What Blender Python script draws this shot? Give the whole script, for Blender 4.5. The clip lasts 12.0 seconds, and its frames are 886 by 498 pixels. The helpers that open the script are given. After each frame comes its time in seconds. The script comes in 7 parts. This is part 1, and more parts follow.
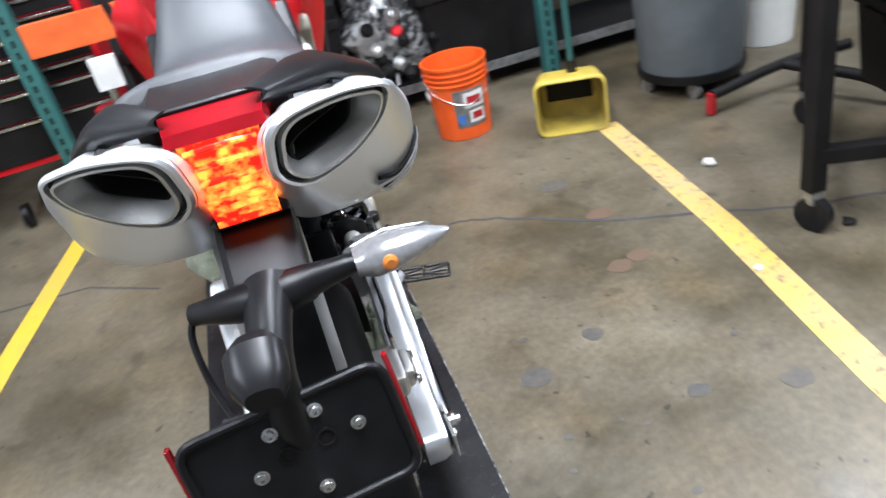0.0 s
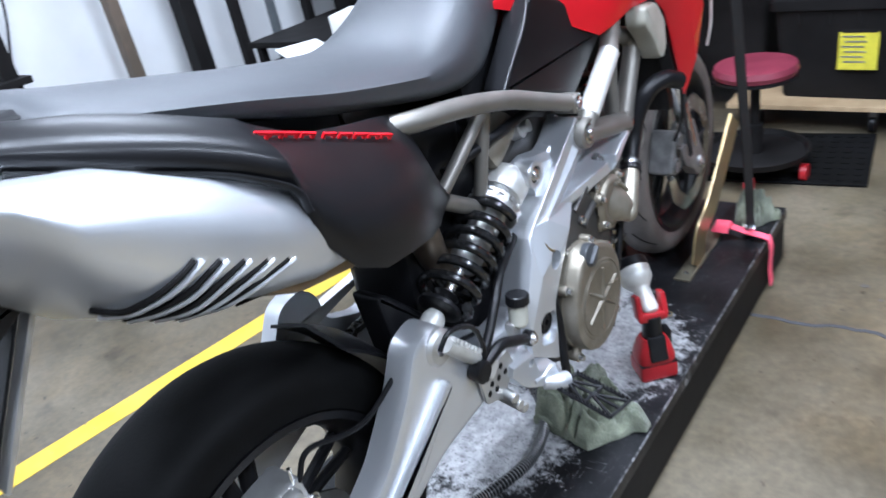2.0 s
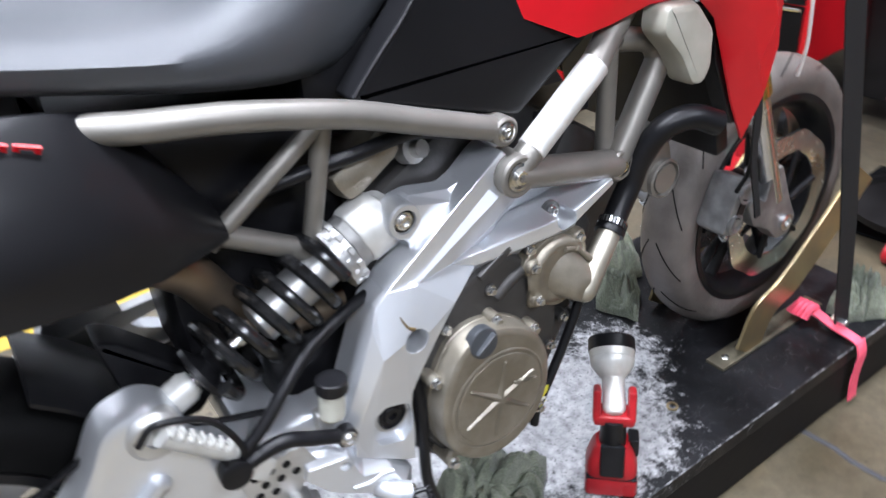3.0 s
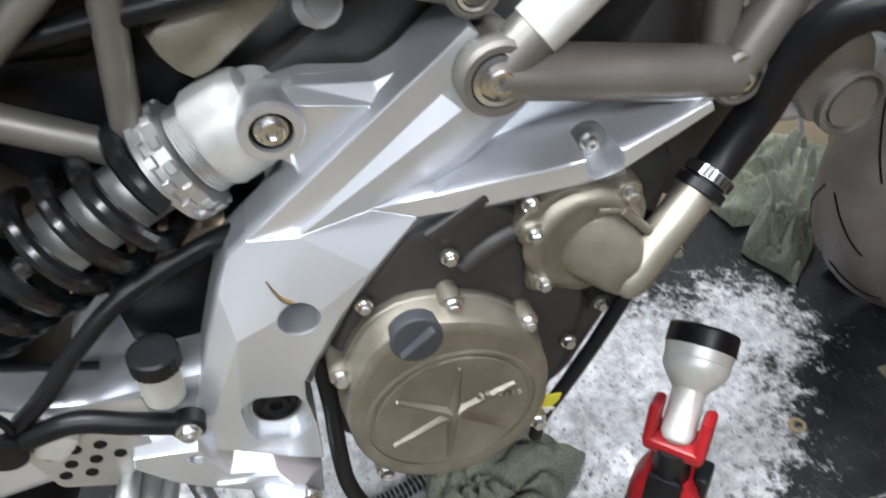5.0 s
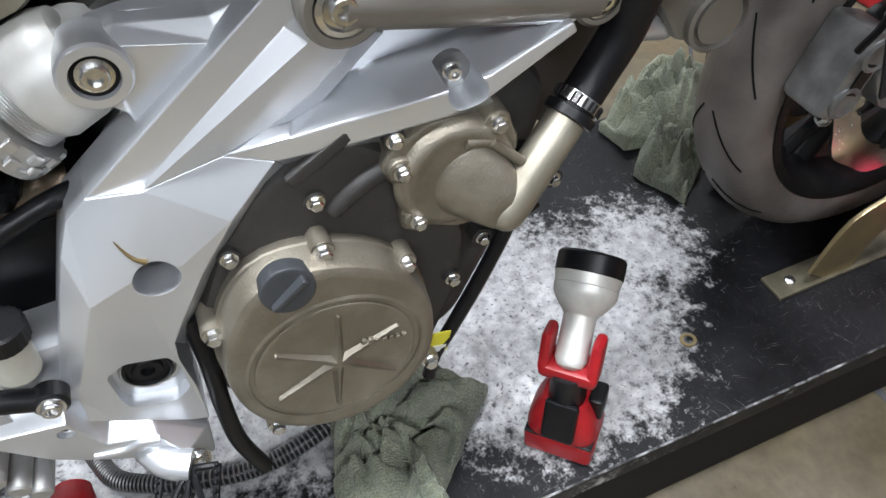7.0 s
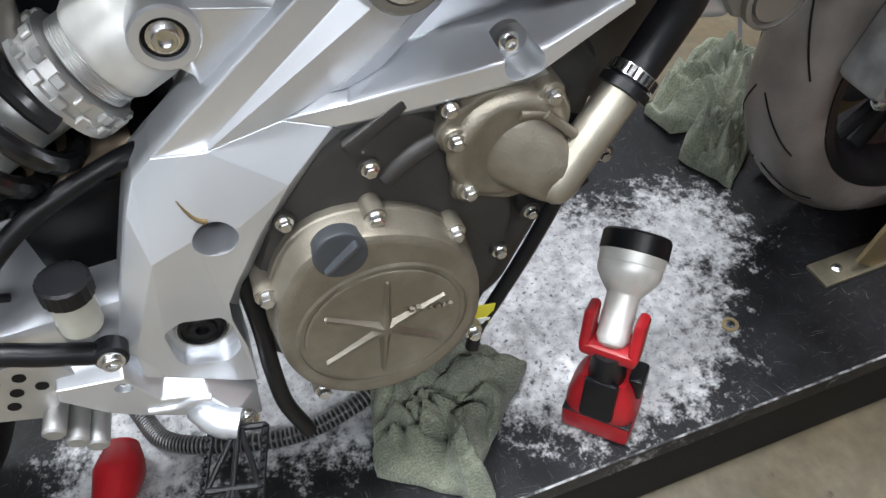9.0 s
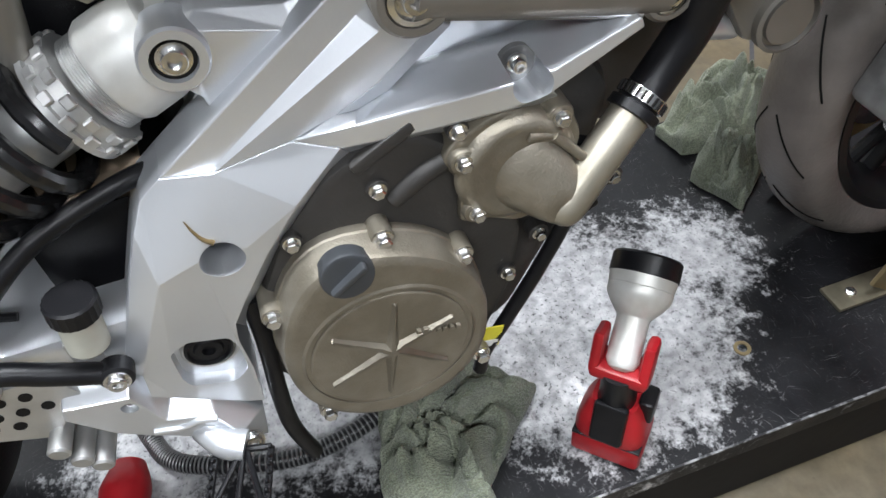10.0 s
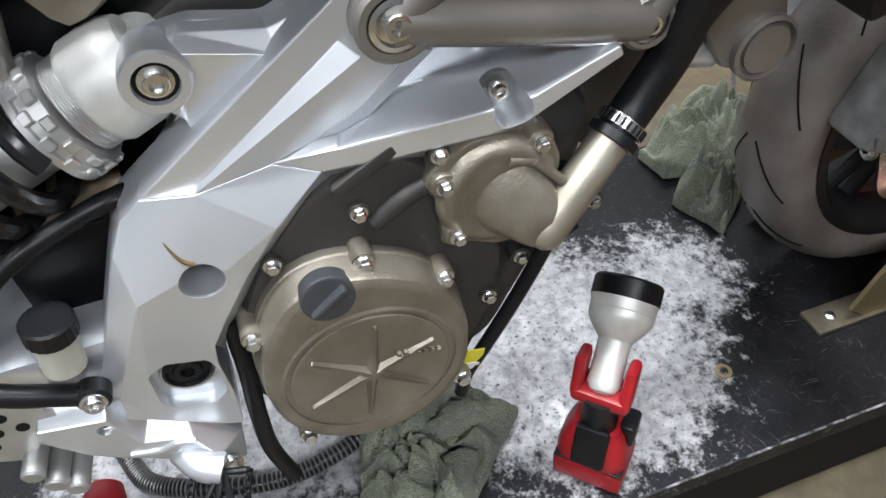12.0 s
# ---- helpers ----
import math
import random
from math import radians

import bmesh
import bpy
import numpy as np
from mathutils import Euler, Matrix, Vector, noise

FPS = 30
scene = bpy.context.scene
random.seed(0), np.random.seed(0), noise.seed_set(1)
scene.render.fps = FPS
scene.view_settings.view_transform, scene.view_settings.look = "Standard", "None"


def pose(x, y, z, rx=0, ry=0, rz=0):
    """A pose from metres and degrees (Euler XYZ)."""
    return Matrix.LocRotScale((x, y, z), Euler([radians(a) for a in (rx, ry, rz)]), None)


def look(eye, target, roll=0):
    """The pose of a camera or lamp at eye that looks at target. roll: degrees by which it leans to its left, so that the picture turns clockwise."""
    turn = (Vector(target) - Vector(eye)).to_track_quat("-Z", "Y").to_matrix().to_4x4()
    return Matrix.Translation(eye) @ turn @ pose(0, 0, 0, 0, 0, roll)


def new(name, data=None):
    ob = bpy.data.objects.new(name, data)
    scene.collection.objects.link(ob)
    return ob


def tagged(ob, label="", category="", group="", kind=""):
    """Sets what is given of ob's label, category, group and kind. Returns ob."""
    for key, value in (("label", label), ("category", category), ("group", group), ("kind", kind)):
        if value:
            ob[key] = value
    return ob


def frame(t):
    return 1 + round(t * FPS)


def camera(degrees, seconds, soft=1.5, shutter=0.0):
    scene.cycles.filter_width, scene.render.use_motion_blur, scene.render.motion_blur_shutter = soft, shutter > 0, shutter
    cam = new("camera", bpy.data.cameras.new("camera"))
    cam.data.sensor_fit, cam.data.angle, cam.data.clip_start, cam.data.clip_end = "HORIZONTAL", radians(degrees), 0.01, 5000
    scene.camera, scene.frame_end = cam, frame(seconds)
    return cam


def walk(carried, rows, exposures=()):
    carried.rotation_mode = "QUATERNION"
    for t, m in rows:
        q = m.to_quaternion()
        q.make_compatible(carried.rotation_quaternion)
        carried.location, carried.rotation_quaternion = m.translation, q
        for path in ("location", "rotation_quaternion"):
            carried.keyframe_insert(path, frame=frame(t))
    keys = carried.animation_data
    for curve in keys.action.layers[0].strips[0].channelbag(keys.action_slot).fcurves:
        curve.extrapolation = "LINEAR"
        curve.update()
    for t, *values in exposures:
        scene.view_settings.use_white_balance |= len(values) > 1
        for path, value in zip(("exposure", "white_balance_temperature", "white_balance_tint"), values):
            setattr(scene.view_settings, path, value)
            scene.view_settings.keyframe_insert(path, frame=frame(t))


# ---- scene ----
cam = camera(61.6, 12.0, 1.5, 0.35)
PATH = [
    (0, (0.068, -0.965, 1.41), (0.359, 0.727, 0.384), -13.3),
    (0.5, (0.267, -0.855, 1.372), (0.163, 0.874, 0.373), -10.4),
    (1, (0.451, -0.7, 1.361), (0.11, 0.98, 0.331), -11.3),
    (1.5, (0.685, -0.554, 1.356), (-0.079, 1.012, 0.372), -7.9),
    (2, (0.786, -0.369, 1.325), (-0.387, 0.965, 0.406), -12.0),
    (2.5, (0.781, -0.039, 1.309), (-0.557, 1.089, 0.34), -9.5),
    (3, (0.827, 0.24, 1.255), (-0.614, 1.157, 0.214), -5.1),
    (3.2, (0.857, 0.351, 1.262), (-0.617, 1.15, 0.171), -0.3),
    (4.8, (0.612, 0.62, 1.101), (-0.908, 0.923, -0.163), -7.9),
    (5, (0.605, 0.642, 1.099), (-0.85, 0.905, -0.247), -7.7),
    (5.5, (0.607, 0.657, 1.088), (-0.733, 0.982, -0.361), -6.7),
    (6, (0.603, 0.674, 1.083), (-0.681, 1.038, -0.407), -6.8),
    (6.5, (0.598, 0.68, 1.082), (-0.673, 1.073, -0.412), -6.7),
    (7, (0.6, 0.683, 1.081), (-0.677, 1.101, -0.4), -6.1),
    (7.5, (0.601, 0.677, 1.082), (-0.656, 1.055, -0.427), -5.9),
    (9.3, (0.609, 0.663, 1.077), (-0.682, 0.973, -0.418), -7.4),
    (9.5, (0.608, 0.662, 1.074), (-0.699, 0.977, -0.408), -6.8),
    (10, (0.606, 0.669, 1.078), (-0.721, 0.978, -0.385), -7.8),
    (10.5, (0.605, 0.67, 1.082), (-0.723, 0.987, -0.379), -7.3),
    (11, (0.606, 0.671, 1.082), (-0.727, 1.01, -0.37), -6.0),
    (11.5, (0.606, 0.669, 1.081), (-0.732, 1.023, -0.364), -5.4),
    (12, (0.607, 0.674, 1.081), (-0.744, 1.032, -0.349), -6.1),
]
walk(cam, [(t, look(eye, target, roll)) for t, eye, target, roll in PATH],
     [(0.0, 0.14, 6050, 13), (0.5, 0.12, 6100, 12), (1.2, 0.05, 5650, 11), (1.7, 0.12, 5450, 12), (2.5, 0.26, 5800, 15), (3.2, 0.30, 6000, 16),
      (5.0, 0.08, 6250, 12), (6.0, -0.1, 6300, 12), (12.0, -0.1, 6300, 12)])

# ---- light ----
world = bpy.data.worlds.new("World")
scene.world = world
world.use_nodes = True
wb = world.node_tree.nodes["Background"]
wb.inputs[0].default_value = (0.75, 0.85, 1.0, 1)
wb.inputs[1].default_value = 0.012


def ceiling_lamp(x, y, z, sx, sy, power, colour=(0.93, 0.975, 1.0)):
    d = bpy.data.lights.new("tube_light", "AREA")
    d.shape, d.size, d.size_y, d.energy, d.color = "RECTANGLE", sx, sy, power, colour
    o = new("tube_light", d)
    o.matrix_world = look((x, y, z), (x, y, 0))
    return o


LAMPS = [(-1.7, -0.9, 55), (0.3, -0.55, 112), (2.8, -0.9, 100), (-1.7, 2.0, 60), (0.3, 1.15, 112), (2.8, 1.2, 100)]
for lx, ly, watts in LAMPS:
    ceiling_lamp(lx, ly, 3.38, 0.3, 1.3, watts)

# ---- materials ----


def mat(name, c1, c2=None, rough=0.5, metal=0.0, scale=30.0, bump=0.1, bscale=None, rvar=0.15, coat=0.0, emit=0.0, trans=0.0, spec=0.5, detail=6.0, mix=(0.4, 0.65)):
    m = bpy.data.materials.new(name)
    m.use_nodes = True
    nt = m.node_tree
    b = nt.nodes["Principled BSDF"]
    c2 = c2 or tuple(v * 0.75 for v in c1)
    tc = nt.nodes.new("ShaderNodeTexCoord")
    n1 = nt.nodes.new("ShaderNodeTexNoise")
    n1.inputs["Scale"].default_value, n1.inputs["Detail"].default_value = scale, detail
    n2 = nt.nodes.new("ShaderNodeTexNoise")
    n2.inputs["Scale"].default_value, n2.inputs["Detail"].default_value = scale * 0.17, 4
    nt.links.new(tc.outputs["Object"], n1.inputs["Vector"])
    nt.links.new(tc.outputs["Object"], n2.inputs["Vector"])
    mx = nt.nodes.new("ShaderNodeMath")
    mx.operation = "MULTIPLY_ADD"
    mx.inputs[1].default_value, mx.inputs[2].default_value = 0.5, 0.0
    ad = nt.nodes.new("ShaderNodeMath")
    ad.operation = "MULTIPLY_ADD"
    ad.inputs[1].default_value = 0.5
    nt.links.new(n1.outputs["Fac"], mx.inputs[0])
    nt.links.new(n2.outputs["Fac"], ad.inputs[0])
    nt.links.new(mx.outputs[0], ad.inputs[2])
    rp = nt.nodes.new("ShaderNodeValToRGB")
    rp.color_ramp.elements[0].position, rp.color_ramp.elements[1].position = mix
    rp.color_ramp.elements[0].color = (*c2, 1)
    rp.color_ramp.elements[1].color = (*c1, 1)
    nt.links.new(ad.outputs[0], rp.inputs[0])
    nt.links.new(rp.outputs[0], b.inputs["Base Color"])
    mr = nt.nodes.new("ShaderNodeMapRange")
    mr.inputs["To Min"].default_value, mr.inputs["To Max"].default_value = max(0.03, rough - rvar), min(1, rough + rvar)
    nt.links.new(ad.outputs[0], mr.inputs[0])
    nt.links.new(mr.outputs[0], b.inputs["Roughness"])
    b.inputs["Metallic"].default_value = metal
    b.inputs["Coat Weight"].default_value = coat
    b.inputs["Specular IOR Level"].default_value = spec
    if trans:
        b.inputs["Transmission Weight"].default_value = trans
    if emit:
        nt.links.new(rp.outputs[0], b.inputs["Emission Color"])
        b.inputs["Emission Strength"].default_value = emit
    if bump:
        n3 = nt.nodes.new("ShaderNodeTexNoise")
        n3.inputs["Scale"].default_value, n3.inputs["Detail"].default_value = bscale or scale * 4, 5
        nt.links.new(tc.outputs["Object"], n3.inputs["Vector"])
        bp = nt.nodes.new("ShaderNodeBump")
        bp.inputs["Strength"].default_value, bp.inputs["Distance"].default_value = bump, 0.002
        nt.links.new(n3.outputs["Fac"], bp.inputs["Height"])
        nt.links.new(bp.outputs[0], b.inputs["Normal"])
    return m


SILVER = mat("silver_paint", (0.78, 0.80, 0.83), (0.70, 0.72, 0.75), 0.35, 0.74, 9, 0.05, 400, 0.06)
CAST = mat("cast_aluminium", (0.68, 0.68, 0.67), (0.5, 0.5, 0.49), 0.42, 0.8, 25, 0.15, 300)
BRONZE = mat("champagne_cast_cover", (0.36, 0.33, 0.275), (0.23, 0.205, 0.16), 0.42, 0.7, 26, 0.3, 420, 0.1)
TITAN = mat("titanium_tube_paint", (0.27, 0.25, 0.225), (0.2, 0.19, 0.17), 0.45, 0.6, 14, 0.06, 400, 0.08)
ENGINE = mat("dark_engine_case", (0.070, 0.066, 0.063), (0.042, 0.040, 0.038), 0.5, 0.4, 20, 0.2, 250)
STEEL = mat("bright_steel", (0.8, 0.8, 0.8), (0.62, 0.62, 0.61), 0.24, 1.0, 60, 0.08)
WHITEALU = mat("white_alloy", (0.74, 0.74, 0.72), (0.55, 0.54, 0.5), 0.45, 0.35, 30, 0.1)
BLACKPL = mat("black_plastic", (0.010, 0.010, 0.0112), (0.005, 0.005, 0.006), 0.36, 0.0, 30, 0.12, 700, 0.1, spec=0.28)
SATINBL = mat("satin_black_panel", (0.012, 0.012, 0.0135), (0.008, 0.008, 0.009), 0.33, 0.0, 8, 0.03, 500, 0.06, spec=0.25)
SEATM = mat("grey_black_vinyl", (0.055, 0.058, 0.064), (0.042, 0.045, 0.050), 0.42, 0.0, 10, 0.25, 900, 0.06)
RUBBER = mat("tyre_rubber", (0.007, 0.007, 0.0074), (0.004, 0.004, 0.004), 0.62, 0.0, 12, 0.25, 260, 0.1, spec=0.08)
NECK = mat("pale_cast_neck", (0.45, 0.42, 0.35), (0.28, 0.255, 0.2), 0.4, 0.7, 20, 0.1, 400)
FTYRE = mat("dusty_tyre_rubber", (0.155, 0.136, 0.124), (0.085, 0.075, 0.068), 0.42, 0.0, 18, 0.4, 160, 0.1)
GLOSSBL = mat("gloss_black_spring", (0.012, 0.012, 0.013), (0.008, 0.008, 0.008), 0.2, 0.0, 20, 0.03, None, 0.06)
RED = mat("red_paint", (0.72, 0.012, 0.02), (0.62, 0.009, 0.016), 0.30, 0.0, 6, 0.01, None, 0.05, 0.12, spec=0.35)
REDPL = mat("red_plastic", (0.42, 0.012, 0.018), (0.26, 0.008, 0.012), 0.38, 0.0, 25, 0.08)
REDLENS = mat("dark_red_lens", (0.3, 0.006, 0.012), (0.2, 0.004, 0.008), 0.15, 0.0, 20, 0.02, None, 0.04, 0.5)
TAILGLOW = mat("lit_tail_lamp", (1.0, 0.5, 0.06), (0.8, 0.012, 0.004), 0.3, 0.0, 60, 0.1, 90, 0.05, 0, 1.35, mix=(0.49, 0.62))
CLEAR = mat("clear_lens", (0.5, 0.5, 0.51), (0.36, 0.36, 0.37), 0.1, 0.6, 120, 0.3, 160)
AMBER = mat("amber_bulb", (0.8, 0.25, 0.05), None, 0.25)
GOLD = mat("gold_fork", (0.62, 0.42, 0.1), (0.5, 0.34, 0.08), 0.25, 0.9, 20, 0.03)
EDGEWEAR = mat("worn_edge_metal", (0.4, 0.4, 0.41), (0.02, 0.02, 0.022), 0.4, 0.3, 70, 0.1, mix=(0.46, 0.62))
CAPGREY = mat("grey_black_cap", (0.05, 0.054, 0.06), (0.035, 0.038, 0.042), 0.4, 0, 30, 0.05)
BRACKETM = mat("dull_zinc_bracket", (0.3, 0.27, 0.19), (0.13, 0.12, 0.09), 0.35, 0.7, 22, 0.1)
BROWNDRIP = mat("dried_brown_drip", (0.16, 0.11, 0.045), None, 0.4)
ZINC = mat("yellow_zinc_plate", (0.5, 0.38, 0.17), (0.36, 0.29, 0.17), 0.35, 0.8, 15, 0.1)
PIPE = mat("heat_tinted_pipe", (0.27, 0.2, 0.13), (0.16, 0.13, 0.1), 0.35, 0.8, 12, 0.05)
CHAIN = mat("oily_chain", (0.05, 0.048, 0.045), None, 0.35, 0.7, 80, 0.3)
CLOTH = mat("green_grey_towel", (0.42, 0.455, 0.325), (0.150, 0.170, 0.118), 0.95, 0.0, 14, 0.0, 330, 0.04)


def terry(m):
    """Looped towelling: fine rows of raised thread and fuzz, shade between them painted in."""
    nt, b = m.node_tree, m.node_tree.nodes["Principled BSDF"]
    v = nt.nodes.new("ShaderNodeTexCoord").outputs["Object"]
    wv = nt.nodes.new("ShaderNodeTexWave")
    wv.inputs["Scale"].default_value, wv.inputs["Distortion"].default_value = 95.0, 9.0
    wv.inputs["Detail"].default_value, wv.inputs["Detail Scale"].default_value = 3.0, 2.0
    nt.links.new(v, wv.inputs["Vector"])
    fz = nt.nodes.new("ShaderNodeTexNoise")
    fz.inputs["Scale"].default_value, fz.inputs["Detail"].default_value = 330.0, 4.0
    nt.links.new(v, fz.inputs["Vector"])
    ad = nt.nodes.new("ShaderNodeMath")
    ad.operation = "MULTIPLY_ADD"
    ad.inputs[1].default_value = 0.25
    nt.links.new(wv.outputs["Fac"], ad.inputs[0])
    nt.links.new(fz.outputs["Fac"], ad.inputs[2])
    bp = nt.nodes.new("ShaderNodeBump")
    bp.inputs["Strength"].default_value, bp.inputs["Distance"].default_value = 1.0, 0.004
    nt.links.new(ad.outputs[0], bp.inputs["Height"])
    nt.links.new(bp.outputs[0], b.inputs["Normal"])
    b.inputs["Sheen Weight"].default_value = 0.2
    # Shade between raised threads goes into the base colour, from bump height.
    gap_shade = nt.nodes.new("ShaderNodeValToRGB")
    gap_shade.color_ramp.elements[0].position, gap_shade.color_ramp.elements[1].position = 0.50, 0.88
    gap_shade.color_ramp.elements[0].color, gap_shade.color_ramp.elements[1].color = (0.52, 0.52, 0.50, 1), (1, 1, 1, 1)
    nt.links.new(ad.outputs[0], gap_shade.inputs[0])
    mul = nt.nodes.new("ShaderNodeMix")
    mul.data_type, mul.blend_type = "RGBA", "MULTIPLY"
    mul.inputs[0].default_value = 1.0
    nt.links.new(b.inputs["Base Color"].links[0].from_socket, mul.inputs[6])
    nt.links.new(gap_shade.outputs[0], mul.inputs[7])
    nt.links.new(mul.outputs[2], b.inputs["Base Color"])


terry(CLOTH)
WEB = mat("black_webbing", (0.014, 0.014, 0.015), None, 0.8, 0.0, 90, 0.6, 600)
PINK = mat("pink_ribbon", (0.95, 0.13, 0.2), (0.8, 0.08, 0.14), 0.6, 0.0, 30, 0.3)
TANKWH = mat("milky_plastic", (0.5, 0.5, 0.44), (0.36, 0.35, 0.29), 0.4, 0.0, 20, 0.06)
ORANGE = mat("orange_plastic", (0.85, 0.12, 0.015), (0.7, 0.085, 0.01), 0.4, 0.0, 12, 0.05)
ORANGEST = mat("orange_steel", (0.8, 0.16, 0.03), (0.6, 0.1, 0.02), 0.45, 0.0, 10, 0.06)
GREENST = mat("green_steel", (0.03, 0.13, 0.12), (0.02, 0.08, 0.075), 0.5, 0.0, 12, 0.1)
YELLOWPL = mat("yellow_plastic", (0.6, 0.45, 0.06), (0.3, 0.23, 0.06), 0.45, 0.0, 9, 0.1)
YLABEL = mat("yellow_label", (0.8, 0.72, 0.05), None, 0.6, 0.0, 20, 0)
WLABEL = mat("white_label", (0.75, 0.75, 0.72), (0.6, 0.6, 0.58), 0.6, 0.0, 20, 0)
BLABEL = mat("blue_label", (0.05, 0.17, 0.5), None, 0.6, 0.0, 20, 0)
DIRTBL = mat("dirty_black", (0.013, 0.012, 0.0118), (0.007, 0.0065, 0.0065), 0.6, 0.0, 9, 0.2, spec=0.16)
GREYPL = mat("grey_plastic_can", (0.1, 0.115, 0.125), (0.07, 0.08, 0.085), 0.5, 0.0, 9, 0.12)
WHITEPL = mat("white_plastic", (0.72, 0.72, 0.7), (0.6, 0.6, 0.57), 0.45, 0.0, 9, 0.06)
PLY = mat("plywood", (0.5, 0.37, 0.22), (0.38, 0.27, 0.15), 0.6, 0.0, 15, 0.15)
MAROON = mat("maroon_vinyl", (0.2, 0.03, 0.05), (0.14, 0.02, 0.035), 0.4, 0.0, 14, 0.1)
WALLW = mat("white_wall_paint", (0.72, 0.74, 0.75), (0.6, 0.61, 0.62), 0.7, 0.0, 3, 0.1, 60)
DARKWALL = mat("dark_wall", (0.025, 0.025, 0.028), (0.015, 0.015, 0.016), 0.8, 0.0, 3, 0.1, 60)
CEIL = mat("ceiling_panel", (0.3, 0.3, 0.3), None, 0.8, 0.0, 3, 0.1, 60)
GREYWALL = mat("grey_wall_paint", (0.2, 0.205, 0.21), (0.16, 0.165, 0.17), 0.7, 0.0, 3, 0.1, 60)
LAMPM = mat("lit_tube_diffuser", (1.0, 0.98, 0.94), (1.0, 0.97, 0.92), 0.5, 0, 5, 0, None, 0.0, 0, 4.0)
WRAP = mat("smoky_plastic_wrap", (0.5, 0.5, 0.5), (0.04, 0.04, 0.042), 0.22, 0.3, 26, 0.8, 40, mix=(0.46, 0.58))
PAPER = mat("paper", (0.75, 0.75, 0.72), (0.62, 0.62, 0.6), 0.8, 0, 10, 0.1)
NEON = mat("neon_yellow", (0.75, 0.8, 0.05), None, 0.6)
TIN = mat("dull_machined", (0.4, 0.4, 0.4), (0.2, 0.2, 0.2), 0.4, 0.7, 30, 0.3)
BROWNST = mat("brown_steel_post", (0.16, 0.12, 0.09), (0.1, 0.08, 0.06), 0.6, 0.2, 10, 0.1)
CRACKM = mat("crack_filler", (0.055, 0.055, 0.06), None, 0.7, 0, 40, 0.3)
RUST = mat("rust_stain", (0.13, 0.08, 0.052), (0.11, 0.075, 0.05), 0.5, 0, 30, 0.05)
OIL = mat("oil_stain", (0.06, 0.06, 0.058), (0.1, 0.09, 0.075), 0.4, 0, 40, 0.05)


def nodes_of(m):
    return m.node_tree, m.node_tree.nodes["Principled BSDF"]


def noise_node(nt, vec, scale, detail=6.0, rough=0.6):
    n = nt.nodes.new("ShaderNodeTexNoise")
    n.inputs["Scale"].default_value, n.inputs["Detail"].default_value, n.inputs["Roughness"].default_value = scale, detail, rough
    nt.links.new(vec, n.inputs["Vector"])
    return n.outputs["Fac"]


def ramp(nt, fac, p0, p1, c0, c1):
    r = nt.nodes.new("ShaderNodeValToRGB")
    r.color_ramp.elements[0].position, r.color_ramp.elements[1].position = p0, p1
    r.color_ramp.elements[0].color, r.color_ramp.elements[1].color = (*c0, 1), (*c1, 1)
    nt.links.new(fac, r.inputs[0])
    return r.outputs[0]


def mixc(nt, fac, a, b, mode="MIX"):
    m = nt.nodes.new("ShaderNodeMix")
    m.data_type, m.blend_type = "RGBA", mode
    if isinstance(fac, float):
        m.inputs[0].default_value = fac
    else:
        nt.links.new(fac, m.inputs[0])
    for s, v in ((m.inputs[6], a), (m.inputs[7], b)):
        if isinstance(v, tuple):
            s.default_value = (*v, 1)
        else:
            nt.links.new(v, s)
    return m.outputs[2]


def math2(nt, op, a, b):
    m = nt.nodes.new("ShaderNodeMath")
    m.operation = op
    for s, v in ((m.inputs[0], a), (m.inputs[1], b)):
        if isinstance(v, float):
            s.default_value = v
        else:
            nt.links.new(v, s)
    return m.outputs[0]


def concrete():
    m = bpy.data.materials.new("stained_sealed_concrete")
    m.use_nodes = True
    nt, b = nodes_of(m)
    v = nt.nodes.new("ShaderNodeTexCoord").outputs["Object"]
    c = ramp(nt, noise_node(nt, v, 1.3, 8), 0.38, 0.63, (0.068, 0.056, 0.034), (0.172, 0.147, 0.104))
    old = ramp(nt, noise_node(nt, v, 2.1, 7, 0.65), 0.5, 0.68, (0, 0, 0), (0.55, 0.55, 0.55))
    c = mixc(nt, old, c, (0.17, 0.128, 0.072))
    g = ramp(nt, noise_node(nt, v, 40, 6), 0.35, 0.7, (0.75, 0.75, 0.75), (1.1, 1.08, 1.05))
    c = mixc(nt, 1.0, c, g, "MULTIPLY")
    s = ramp(nt, noise_node(nt, v, 6.5, 4, 0.5), 0.62, 0.72, (1, 1, 1), (0.62, 0.62, 0.64))
    c = mixc(nt, 1.0, c, s, "MULTIPLY")
    d = ramp(nt, noise_node(nt, v, 22, 3, 0.5), 0.68, 0.73, (1, 1, 1), (0.45, 0.45, 0.45))
    c = mixc(nt, 1.0, c, d, "MULTIPLY")
    nt.links.new(c, b.inputs["Base Color"])
    nt.links.new(ramp(nt, noise_node(nt, v, 5, 6), 0.3, 0.7, (0.28, 0.28, 0.28), (0.55, 0.55, 0.55)), b.inputs["Roughness"])
    bp = nt.nodes.new("ShaderNodeBump")
    bp.inputs["Strength"].default_value, bp.inputs["Distance"].default_value = 0.15, 0.002
    nt.links.new(noise_node(nt, v, 120, 5), bp.inputs["Height"])
    nt.links.new(bp.outputs[0], b.inputs["Normal"])
    return m


